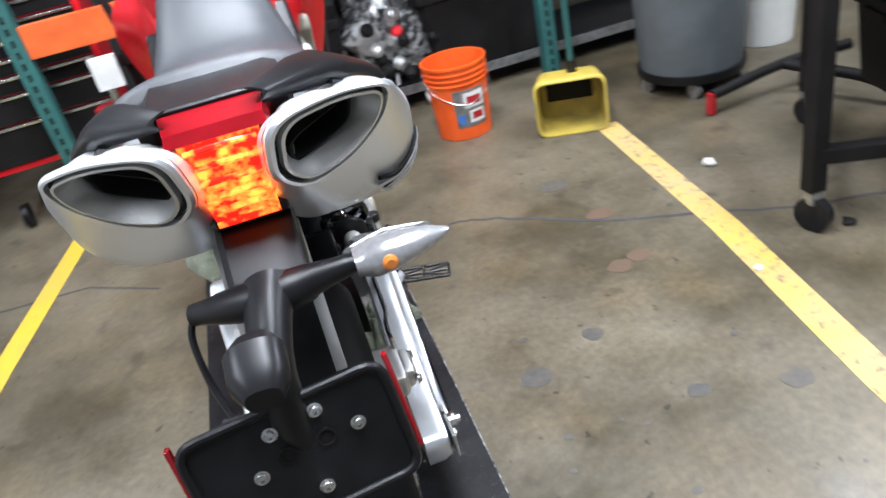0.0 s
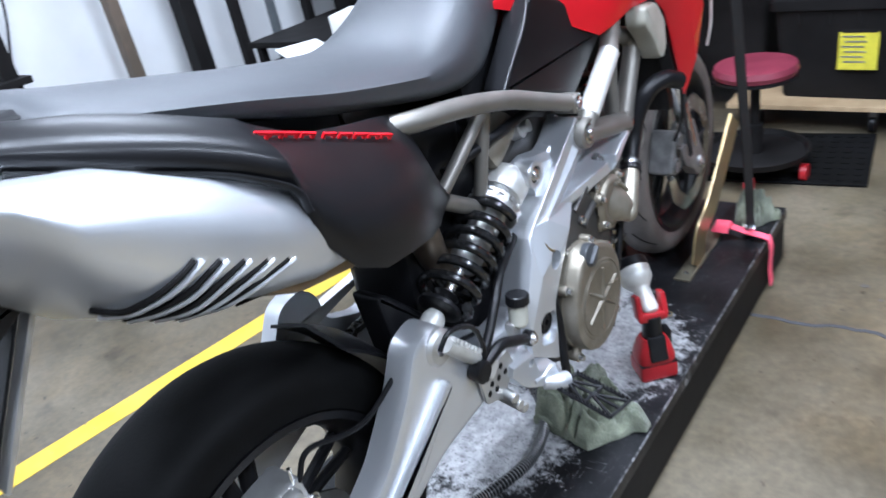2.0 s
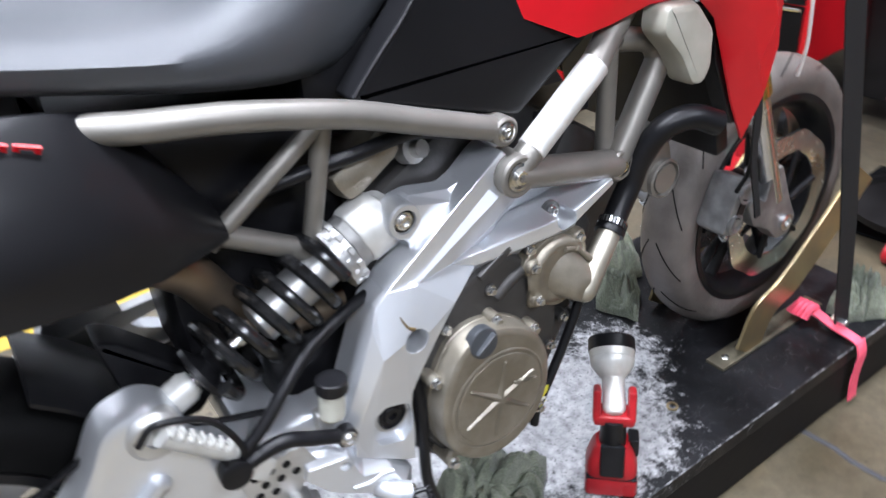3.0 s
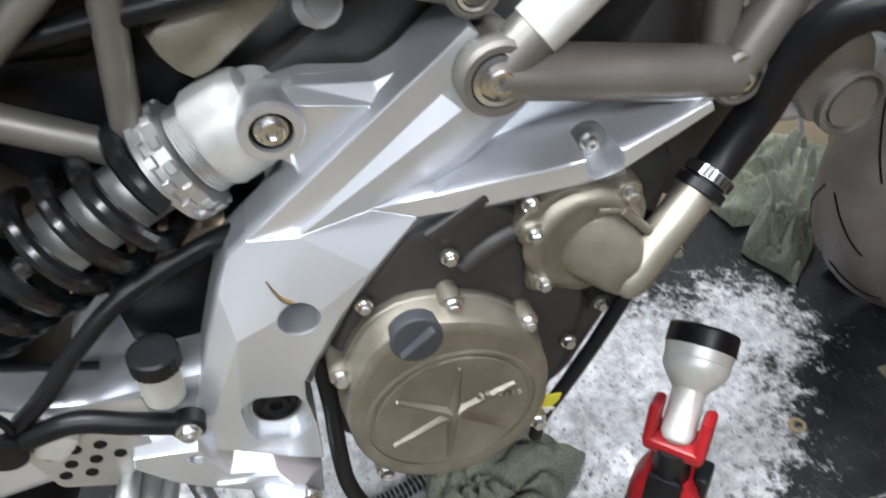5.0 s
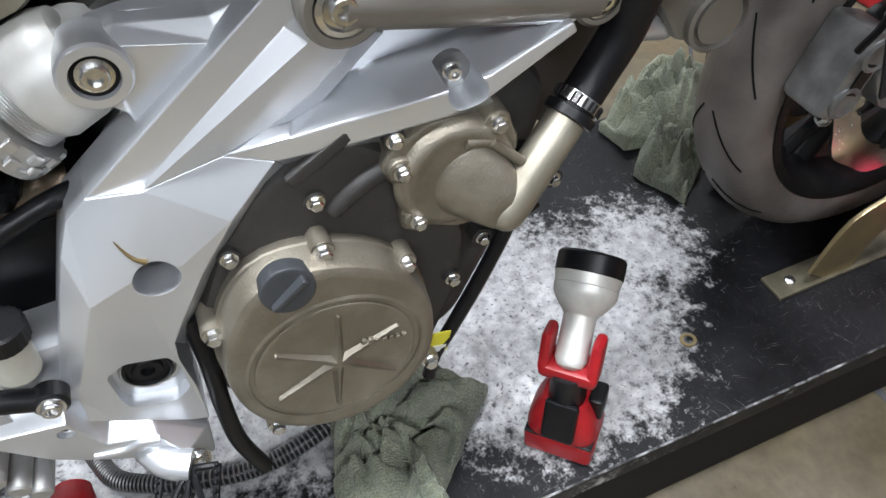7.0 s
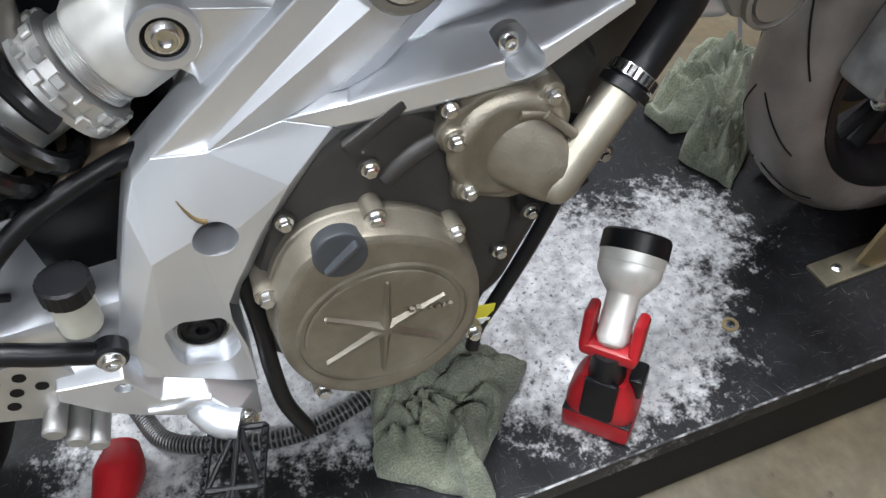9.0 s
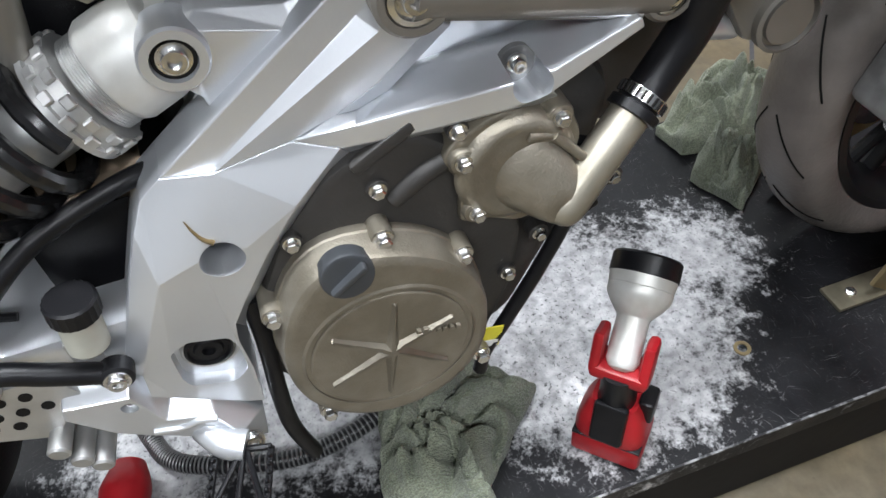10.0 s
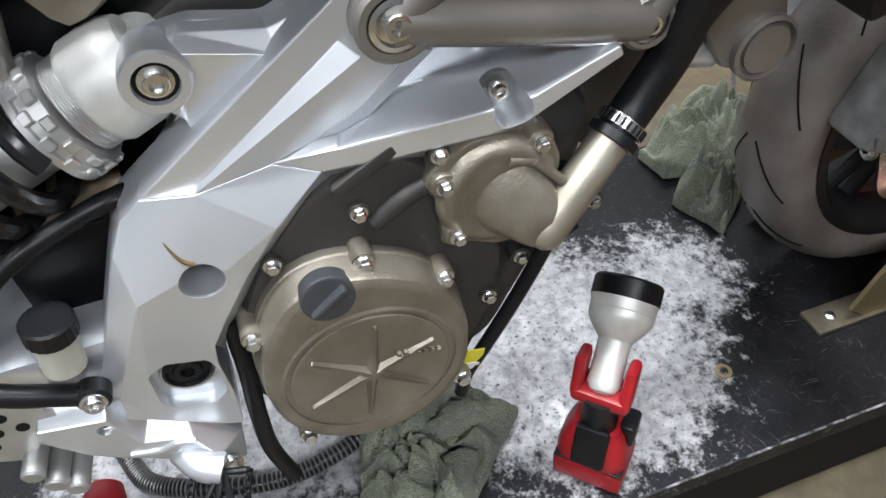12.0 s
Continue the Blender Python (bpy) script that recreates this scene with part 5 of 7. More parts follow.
        X = xx * (1 - 0.30 * tt ** 2.2) + 0.006 * math.sin(math.pi * tt) - 0.012 * (1 - tt) ** 3
        rot = Matrix.Rotation(radians(-22), 4, "X") @ Matrix.Rotation(radians(s * 36), 4, "Y")
        b_ = nb()
        for u, v, su, sv in ((0, 0.0050, 0.020, 0.0034), (0, -0.0050, 0.020, 0.0034), (-0.008, 0, 0.0045, 0.013), (0.008, 0, 0.0045, 0.013)):
            box(b_, Vector((s * (X + 0.0005), y, z)) + rot @ Vector((0, u, v)), (0.003, su, sv), rot)
        part("red_mark", b_, RED, tcov)

# tail top, lamp, undertray, plate hanger
part("tail_top", prism(nb(), [(-0.195, 1.198), (-0.05, 1.198), (0.15, 1.15), (0.30, 1.08), (0.30, 1.02), (0.1, 1.04), (-0.15, 1.12)], -0.085, 0.085, 0.02, 0.01, both=True), BLACKPL, bike)
lampb = nb()
loft(lampb, [[Vector(p) for p in r] for r in (
    [(-0.042, -0.232, 1.172), (0.042, -0.232, 1.172), (0.038, -0.238, 1.145), (0.036, -0.230, 1.105), (0.034, -0.205, 1.062), (-0.034, -0.205, 1.062), (-0.036, -0.230, 1.105), (-0.038, -0.238, 1.145)],
    [(-0.034, -0.17, 1.172), (0.034, -0.17, 1.172), (0.032, -0.17, 1.145), (0.032, -0.17, 1.105), (0.032, -0.16, 1.062), (-0.032, -0.16, 1.062), (-0.032, -0.17, 1.105), (-0.032, -0.17, 1.145)])])
tl = part("tail_light", lampb, TAILGLOW, bike, "lit orange-red tail light")
lens = nb()
loft(lens, [[Vector(p) for p in r] for r in (
    [(-0.052, -0.238, 1.172), (0.052, -0.238, 1.172), (0.05, -0.230, 1.184), (-0.05, -0.230, 1.184)],
    [(-0.062, -0.165, 1.172), (0.062, -0.165, 1.172), (0.058, -0.165, 1.198), (-0.058, -0.165, 1.198)])])
part("upper_lens", lens, REDLENS, tl, "dark red glossy upper lens")
for k in range(6):
    z = 1.163 - 0.0175 * k
    part("light_rib", tube(nb(), [(-0.037 + 0.001 * k, -0.2375 + 0.004 * max(0, k - 2), z), (0.0, -0.241 + 0.004 * max(0, k - 2), z + 0.002), (0.037 - 0.001 * k, -0.2375 + 0.004 * max(0, k - 2), z)], 0.0035, 8, 4), TAILGLOW, tl)
part("tail_shell", prism(nb(), [(-0.205, 1.06), (-0.17, 1.17), (-0.10, 1.17), (0.10, 1.0), (0.10, 0.96), (-0.15, 1.03)], -0.044, 0.044, 0.006, 0.005, both=True), BLACKPL, bike)
ut = nb()
prism(ut, [(-0.20, 1.055), (-0.17, 1.06), (-0.12, 1.03), (-0.20, 0.985), (-0.27, 0.975), (-0.285, 1.0), (-0.25, 1.02)], -0.045, 0.045, 0.008, 0.01, both=True)
hang = part("plate_hanger", ut, BLACKPL, bike, "black plastic number plate hanger with one turn signal")
part("hanger_arm", tube(nb(), [(-0.088, -0.252, 0.997), (-0.055, -0.268, 1.003), (0.0, -0.285, 1.008), (0.045, -0.283, 1.012), (0.085, -0.280, 1.013)], 0.0165, 16, 6, radii=lambda t: 0.0125 + 0.010 * math.sin(math.pi * t) ** 2), BLACKPL, hang)
part("hanger_neck", tube(nb(), [(-0.004, -0.27, 1.01), (-0.012, -0.31, 0.995), (-0.020, -0.345, 0.965), (-0.024, -0.352, 0.915), (-0.022, -0.345, 0.87)], 0.03, 18, 6, radii=lambda t: 0.034 - 0.008 * math.sin(math.pi * t), flat=0.8), BLACKPL, hang)
part("plate_lamp", loft(nb(), [sect((-0.028, -0.345, 1.0), 0.020, 0.014), sect((-0.028, -0.37, 1.002), 0.030, 0.020), sect((-0.029, -0.395, 0.990), 0.029, 0.019), sect((-0.029, -0.41, 0.98), 0.018, 0.012)]), SATINBL, hang, "black plate lamp housing")
part("stub_cable", tube(nb(), [(-0.088, -0.252, 0.997), (-0.098, -0.262, 0.975), (-0.094, -0.29, 0.935), (-0.080, -0.32, 0.90), (-0.07, -0.335, 0.88)], 0.004, 8), BLACKPL, hang)
part("cable_plug", box(nb(), (-0.082, -0.33, 0.89), (0.022, 0.025, 0.035), Matrix.Rotation(0.4, 4, "X"), 0.005), BLACKPL, hang)
# plate holder: tilted tray
PM = Matrix.Translation((-0.022, -0.374, 0.868)) @ Matrix.Rotation(radians(3), 4, "Z") @ Matrix.Rotation(radians(-4), 4, "Y") @ Matrix.Rotation(radians(-14), 4, "X")
tray = nb()
pw, ph = 0.108, 0.066
prism(tray, [(-pw, -ph), (pw, -ph), (pw, ph), (-pw, ph)], 0, 0.005, 0.001, 0.02, m=PM @ Matrix(((0, 1, 0, 0), (-1, 0, 0, 0), (0, 0, 1, 0), (0, 0, 0, 1))))
pt = part("plate_tray", tray, BLACKPL, hang, "empty black licence plate tray with bolts")
rimp = [PM @ Vector((x, -0.006, z)) for x, z in rounded([(-pw, -ph), (pw, -ph), (pw, ph), (-pw, ph)], 0.022, 5)]
part("tray_rim", tube(nb(), rimp + [rimp[0]], 0.0055, 10, 1), BLACKPL, pt)
for x, z, r in ((0.03, 0.045, 0.006), (-0.02, 0.04, 0.006), (0.065, 0.012, 0.006), (-0.045, 0.0, 0.006), (0.01, -0.04, 0.006)):
    part("tray_bolt", bolt_head(nb(), PM @ Vector((x, -0.005, z)), PM.to_3x3() @ Vector((0, -1, 0)), r, 0.006), STEEL, pt)
for x, z in ((0.030, 0.012), (-0.012, 0.010)):
    part("tray_hole", lathe(nb(), PM @ Vector((x, -0.0045, z)), PM.to_3x3() @ Vector((0, -1, 0)), [(0.0105, 0), (0.0105, 0.003), (0.008, 0.003), (0.008, 0.001), (0, 0.001)], 20), DIRTBL, pt)
part("side_reflector", box(nb(), PM @ Vector((pw + 0.008, 0.004, 0.01)), (0.006, 0.012, 0.115), PM.to_3x3().to_4x4(), 0.002), REDLENS, pt, "thin red side reflector")
part("side_reflector", box(nb(), PM @ Vector((-pw - 0.008, 0.004, 0.01)), (0.006, 0.012, 0.115), PM.to_3x3().to_4x4(), 0.002), REDLENS, pt, "thin red side reflector")
# turn signal
ind = nb()
loft(ind, [sect((0.0, 0.0, 0.0), 0.018, 0.014, 2.2, 24), sect((0.0, 0.02, 0.0), 0.026, 0.020, 2.2, 24), sect((0.004, 0.05, 0.003), 0.023, 0.019, 2.2, 24), sect((0.008, 0.085, 0.008), 0.014, 0.011, 2.2, 24), sect((0.010, 0.105, 0.010), 0.003, 0.003, 2.2, 24)])
IM = Matrix.Translation((0.090, -0.279, 1.012)) @ Matrix.Rotation(radians(-90), 4, "Z")
bmesh.ops.transform(ind, matrix=IM, verts=ind.verts)
sig = part("turn_signal", ind, CLEAR, bike, "clear lens turn signal on a black stalk")
part("bulb", lathe(nb(), (0.125, -0.301, 1.014), (0, -1, 0), [(0.009, 0), (0.009, 0.004), (0.005, 0.007)], 16), AMBER, sig)
part("signal_back", loft(nb(), [sect((0.092, -0.27, 1.016), 0.012, 0.012), sect((0.13, -0.262, 1.020), 0.03, 0.012), sect((0.17, -0.268, 1.022), 0.012, 0.006)]), CLEAR, sig)
part("signal_stalk", tube(nb(), [(0.065, -0.281, 1.012), (0.10, -0.279, 1.013)], 0.011, 14), BLACKPL, sig)
# hanger strips under the tail
for s in (0.035, -0.05):
    part("alloy_strut", box(nb(), (s, -0.19, 0.935), (0.022, 0.006, 0.19), Matrix.Rotation(radians(-32), 4, "X"), 0.001), CAST, hang)
part("hanger_sheet", box(nb(), (-0.005, -0.2, 0.935), (0.075, 0.004, 0.2), Matrix.Rotation(radians(-32), 4, "X"), 0.001), BLACKPL, hang)

# hugger, exhaust pipe, chain guard and chain
hg = nb()
rows = []
for i in range(10):
    a = radians(4 + 52 * i / 9)
    rr = 0.335
    w = 0.102 - 0.02 * (i / 9) ** 2
    rows.append([hg.verts.new((x, rr * k * math.cos(a), 0.484 + rr * k * math.sin(a) - 0.02 * abs(x) / 0.1)) for x, k in ((-w, 1), (-w * 0.5, 1.012), (0, 1.015), (w * 0.5, 1.012), (w, 1), (w, 0.985), (0, 1.0), (-w, 0.985))])
skin(hg, rows)
part("hugger", hg, BLACKPL, bike, "black rear wheel hugger")
part("hugger_fin", prism(nb(), [(0.262, 0.785), (0.285, 0.775), (0.38, 0.67), (0.345, 0.635), (0.28, 0.645)], 0.035, 0.085, 0.008, 0.01), BLACKPL, bike)
ex = nb()
tube(ex, [(0.07, 0.55, 0.70), (0.075, 0.47, 0.72), (0.08, 0.41, 0.77), (0.10, 0.37, 0.84), (0.12, 0.30, 0.90), (0.135, 0.20, 0.95)], 0.026, 18, 6)
part("silencer_base", prism(nb(), [(-0.03, 0.985), (0.06, 0.938), (0.15, 0.922), (0.20, 0.93), (0.16, 0.965)], 0.09, 0.198, 0.01, 0.01), PIPE, bike, "bronze heat tinted silencer underside")
part("exhaust_pipe", ex, PIPE, bike, "heat tinted exhaust pipe")
part("exhaust_pipe", tube(nb(), [(-0.07, 0.55, 0.70), (-0.08, 0.41, 0.77), (-0.12, 0.30, 0.90), (-0.135, 0.20, 0.95)], 0.026, 18, 6), PIPE, bike)
ch = nb()
for i in range(44):
    p = Vector((-0.10, 0.02 + 0.0125 * i, 0.585 + 0.0012 * i))
    box(ch, p + Vector((0.006 if i % 2 else 0.009, 0, 0)), (0.002, 0.016, 0.012), None)
    box(ch, p - Vector((0.006 if i % 2 else 0.009, 0, 0)), (0.002, 0.016, 0.012), None)
    cyl(ch, p - Vector((0.009, 0, 0)), p + Vector((0.009, 0, 0)), 0.0045, seg=8)
part("drive_chain", ch, CHAIN, bike, "oily black drive chain")
part("chain_guard", prism(nb(), [(0.05, 0.63), (0.30, 0.665), (0.45, 0.69), (0.45, 0.70), (0.28, 0.69), (0.05, 0.66)], -0.135, -0.115, 0.003), CAST, bike)

# rear caliper with brass pads
cal = nb()
box(cal, (0.095, -0.015, 0.642), (0.06, 0.085, 0.05), Matrix.Rotation(radians(8), 4, "X"), 0.012)
box(cal, (0.125, -0.015, 0.642), (0.03, 0.06, 0.042), Matrix.Rotation(radians(8), 4, "X"), 0.012)
calr = part("rear_caliper", cal, CAST, bike, "silver rear brake caliper")
for y in (-0.045, 0.02):
    part("caliper_bolt", bolt_head(nb(), (0.138, y, 0.638), (1, 0, 0), 0.007, 0.008), STEEL, calr)
part("brake_pad", box(nb(), (0.075, -0.035, 0.60), (0.008, 0.05, 0.075), Matrix.Rotation(radians(15), 4, "X"), 0.002), PIPE, calr, "copper coloured brake pad")
part("pad_spring", box(nb(), (0.075, -0.058, 0.645), (0.02, 0.008, 0.03), None, 0.002), AMBER, calr)
part("brake_line", tube(nb(), [(0.12, 0.02, 0.66), (0.12, 0.05, 0.69), (0.13, 0.14, 0.665), (0.13, 0.26, 0.70), (0.125, 0.34, 0.655), (0.13, 0.42, 0.63)], 0.004, 8), BLACKPL, calr)
part("bleed_nipple", cyl(nb(), (0.12, 0.01, 0.66), (0.12, 0.012, 0.69), 0.003, seg=8), STEEL, calr)

# footpeg hanger and levers, right side
HANGER = {"t0": (0.168, 0.4271, 0.5690), "t1": (0.168, 0.4830, 0.5740), "t2": (0.168, 0.4906, 0.5610), "t3": (0.172, 0.5032, 0.5270), "t4": (0.176, 0.5337, 0.5120), "t5": (0.176, 0.5716, 0.4667),
          "r0": (0.186, 0.4250, 0.5640), "r1": (0.190, 0.4790, 0.5570), "r2": (0.190, 0.4930, 0.5110), "r3": (0.194, 0.5345, 0.5000), "r4": (0.198, 0.5470, 0.4640), "t6": (0.180, 0.5650, 0.4231),
          "b0": (0.184, 0.4204, 0.5479), "b1": (0.184, 0.4467, 0.5102), "b2": (0.184, 0.4676, 0.4916), "b3": (0.186, 0.5046, 0.4679), "b4": (0.190, 0.5197, 0.4847), "b5": (0.186, 0.5380, 0.4400)}
hgr = shell(HANGER, [["t0", "t1", "r1", "r0"], ["t1", "t2", "t3", "r2", "r1"], ["t3", "t4", "r3", "r2"], ["t4", "t5", "r4", "r3"], ["t5", "t6", "b5", "r4"],
                     ["r0", "r1", "b1", "b0"], ["r1", "r2", "b2", "b1"], ["r2", "b4", "b3", "b2"], ["r2", "r3", "b4"], ["r3", "r4", "b5", "b4"]], 0.160, 0.0022, "footpeg_hanger")
hgr.parent = bike
hgr.matrix_parent_inverse = Matrix.Translation(-bike.location)
hgr["label"] = "silver cast footpeg hanger"
cut(hgr, cyl(nb(), (0.178, 0.4735, 0.5435), (0.25, 0.4735, 0.5435), 0.0075, seg=28))
part("hanger_bolt", bolt_head(nb(), (0.1785, 0.4735, 0.5435), (1, 0, 0), 0.0052, 0.005), STEEL, hgr)
part("hanger_rib", tube(nb(), [(0.186, 0.478, 0.497), (0.189, 0.502, 0.494), (0.192, 0.520, 0.500), (0.194, 0.534, 0.497)], 0.0042, 12), SILVER, hgr)
part("peg_mount", tube(nb(), [(0.18, 0.515, 0.47), (0.20, 0.53, 0.465), (0.208, 0.548, 0.46)], 0.015, 14), SILVER, hgr)
part("peg_pin", bolt_head(nb(), (0.196, 0.552, 0.446), (1, 0.2, 0.4), 0.009, 0.008), STEEL, hgr)
for y, z in ((0.42, 0.503), (0.432, 0.488), (0.41, 0.525)):
    part("return_stud", cyl(nb(), (0.15, y, z), (0.196, y - 0.006, z - 0.004), 0.010, bev=0.002), CAST, hgr)
pg = nb()
P0, P1 = Vector((0.210, 0.545, 0.458)), Vector((0.325, 0.515, 0.455))
pdir = (P1 - P0).normalized()
side = Vector((0, 0, 1)).cross(pdir).normalized()
for s in (-1, 1):
    tube(pg, [P0 + side * 0.026 * s, P1 + side * 0.027 * s], 0.0035, 8)
    for k in range(14):
        box(pg, P0.lerp(P1, (k + 0.3) / 14) + side * 0.0265 * s + Vector((0, 0, 0.004)), (0.004, 0.004, 0.008), None, 0.001, 1)
for t in (0.0, 0.5, 1.0):
    q = P0.lerp(P1, t)
    tube(pg, [q - side * 0.026, q + side * 0.026], 0.0035, 8)
for a, b in ((0, 0.5), (0.5, 1.0)):
    for s in (-1, 1):
        tube(pg, [P0.lerp(P1, a) + side * 0.002 * s, P0.lerp(P1, b) + side * 0.024 * s], 0.003, 8)
tube(pg, [P0 - pdir * 0.02, P1], 0.003, 8)
part("footpeg", pg, BLACKPL, bike, "black open grid footpeg with steel teeth")
pl_ = nb()
tube(pl_, [(0.185, 0.480, 0.590), (0.186, 0.44, 0.612), (0.184, 0.405, 0.628), (0.182, 0.365, 0.622), (0.18, 0.33, 0.612)], 0.0095, 12)
ped = part("brake_lever", pl_, BLACKPL, bike, "black rear brake lever linkage")
part("lever_pivot", lathe(nb(), (0.178, 0.482, 0.590), (1, 0, 0), [(0.014, 0), (0.014, 0.014), (0.011, 0.016)], 20), BLACKPL, ped)
part("lever_bolt", bolt_head(nb(), (0.194, 0.482, 0.590), (1, 0, 0), 0.008, 0.006), STEEL, ped)
part("lever_joint", lathe(nb(), (0.168, 0.345, 0.618), (1, 0, 0), [(0.017, 0), (0.019, 0.010), (0.019, 0.022), (0.012, 0.026)], 20), BLACKPL, ped)
part("fluid_hose", tube(nb(), [(0.178, 0.352, 0.628), (0.175, 0.39, 0.655), (0.168, 0.43, 0.69), (0.155, 0.475, 0.718), (0.14, 0.54, 0.735), (0.12, 0.58, 0.73)], 0.0078, 12), BLACKPL, bike)
rs = nb()
lathe(rs, (0.176, 0.473, 0.618), (0, 0.15, 1), [(0.012, 0), (0.0165, 0.006), (0.0165, 0.040), (0.015, 0.042)], 28)
resv = part("fluid_reservoir", rs, TANKWH, bike, "milky brake fluid reservoir with a black cap")
cpb = nb()
rings = [[cpb.verts.new(Vector((0.176, 0.479, 0.658)) + frame_along((0, 0.15, 1)) @ Vector((r * (1 + (0.03 if k % 2 and h > 0 else 0)) * math.cos(math.pi * k / 22), r * (1 + (0.03 if k % 2 and h > 0 else 0)) * math.sin(math.pi * k / 22), h))) for k in range(44)] for r, h in ((0.018, 0), (0.0195, 0.002), (0.0195, 0.017), (0.0175, 0.019), (0.001, 0.019))]
skin(cpb, rings)
part("reservoir_cap", cpb, BLACKPL, resv)
part("reservoir_bracket", box(nb(), (0.168, 0.464, 0.606), (0.02, 0.02, 0.05), None, 0.005), CAST, resv)
hp = nb()
prism(hp, [(0.345, 0.60), (0.43, 0.598), (0.445, 0.56), (0.40, 0.52), (0.355, 0.54)], 0.170, 0.175, 0.001, 0.006)
hpl = part("heel_guard", hp, CAST, bike, "perforated alloy heel guard")
for y, z in ((0.365, 0.585), (0.385, 0.585), (0.405, 0.583), (0.375, 0.568), (0.395, 0.566), (0.415, 0.565), (0.385, 0.55), (0.365, 0.555)):
    part("guard_hole", lathe(nb(), (0.1746, y, z), (1, 0, 0), [(0.0055, 0), (0.0055, 0.001), (0, 0.001)], 12), DIRTBL, hpl)
ps = nb()
A, B = Vector((0.178, 0.285, 0.708)), Vector((0.170, 0.372, 0.612))
tube(ps, [A, A.lerp(B, 0.5), B], 0.012, 12, 4, flat=0.8)
for k in range(7):
    box(ps, A.lerp(B, 0.05 + k * 0.1) + Vector((0.004, 0.009, 0.008)), (0.02, 0.005, 0.008), Matrix.Rotation(-0.8, 4, "X"), 0.001, 1)
box(ps, B + Vector((0, 0.004, -0.012)), (0.026, 0.03, 0.034), Matrix.Rotation(-0.8, 4, "X"), 0.006)
part("passenger_peg", ps, WHITEALU, bike, "folded alloy passenger footpeg with teeth")
part("peg_loop", tube(nb(), [(0.185, 0.262, 0.715), (0.19, 0.285, 0.735), (0.19, 0.335, 0.71), (0.185, 0.36, 0.65), (0.18, 0.35, 0.62)], 0.004, 8), BLACKPL, bike)

# fork, front brakes
for s in (1, -1):
    fk = nb()
    top, bot = Vector((s * 0.103, 1.205, 1.16)), Vector((s * 0.103, 1.475, 0.53))
    cyl(fk, top, top.lerp(bot, 0.62), 0.027, seg=28, bev=0.002)
    fork = part("fork_leg", fk, GOLD, bike, "gold upside-down fork leg")
    part("fork_slider", cyl(nb(), top.lerp(bot, 0.6), bot, 0.0215, seg=24), STEEL, fork)
    foot = nb()
    prism(foot, [(1.435, 0.60), (1.47, 0.61), (1.515, 0.52), (1.545, 0.47), (1.53, 0.435), (1.49, 0.435), (1.455, 0.47), (1.40, 0.50), (1.375, 0.55), (1.39, 0.57), (1.43, 0.545)], s * 0.082, s * 0.122, 0.006, 0.01, both=True)
    part("axle_clamp", foot, TIN, fork)
    part("axle_cap", lathe(nb(), (s * 0.12, 1.505, 0.472), (s, 0, 0), [(0.018, 0), (0.018, 0.008), (0.01, 0.009), (0.01, 0.004), (0, 0.004)], 20), STEEL, fork)
    cf = nb()
    rot = Matrix.Rotation(radians(-22), 4, "X")
    box(cf, (s * 0.085, 1.352, 0.556), (0.07, 0.05, 0.115), rot, 0.012)
    for dz in (-0.03, 0.03):
        lathe(cf, Vector((s * 0.112, 1.352, 0.556)) + rot @ Vector((0, 0, dz)), (s, 0, 0), [(0.021, 0), (0.021, 0.010), (0.017, 0.012), (0.012, 0.009), (0, 0.009)], 20)
    fc = part("front_caliper", cf, TIN, bike, "silver radial front brake caliper")
    part("caliper_mark", box(nb(), Vector((s * 0.1212, 1.352, 0.556)), (0.002, 0.018, 0.04), rot), BLACKPL, fc)
    for dz in (-0.066, 0.066):
        part("caliper_bolt", bolt_head(nb(), Vector((s * 0.10, 1.36, 0.556)) + rot @ Vector((0, 0.01, dz)), (0, -0.6, 0.3), 0.008, 0.01), STEEL, fc)
    part("brake_line", tube(nb(), [(s * 0.12, 1.33, 0.60), (s * 0.14, 1.33, 0.66), (s * 0.14, 1.33, 0.78), (s * 0.13, 1.28, 0.95), (s * 0.12, 1.22, 1.1)], 0.0045, 8), BLACKPL, fc)
part("lower_yoke", box(nb(), (0, 1.27, 1.00), (0.26, 0.09, 0.035), Matrix.Rotation(-0.4, 4, "X"), 0.012), BLACKPL, bike)
part("handlebar", tube(nb(), [(-0.40, 1.10, 1.33), (-0.2, 1.17, 1.32), (0.0, 1.19, 1.28), (0.2, 1.17, 1.32), (0.40, 1.10, 1.33)], 0.014, 14), BLACKPL, bike)
part("white_cable", tube(nb(), [(0.20, 1.17, 1.12), (0.24, 1.235, 1.03), (0.235, 1.275, 0.92), (0.22, 1.29, 0.85)], 0.0028, 8), WHITEPL, bike)

# ---- things on the lift ----


def strap_band(pts, w, name, m, parent=None, side=(0, 1, 0), th=0.002):
    bm = nb()
    C = curve(pts, 6)
    rings = []
    for i, p in enumerate(C):
        d = (C[min(i + 1, len(C) - 1)] - C[max(i - 1, 0)]).normalized()
        s = Vector(side)
        s = (s - d * s.dot(d)).normalized()
        n = d.cross(s)
        rings.append([bm.verts.new(p + s * w / 2 + n * th), bm.verts.new(p - s * w / 2 + n * th), bm.verts.new(p - s * w / 2 - n * th), bm.verts.new(p + s * w / 2 - n * th)])
    skin(bm, rings)
    return part(name, bm, m, parent)


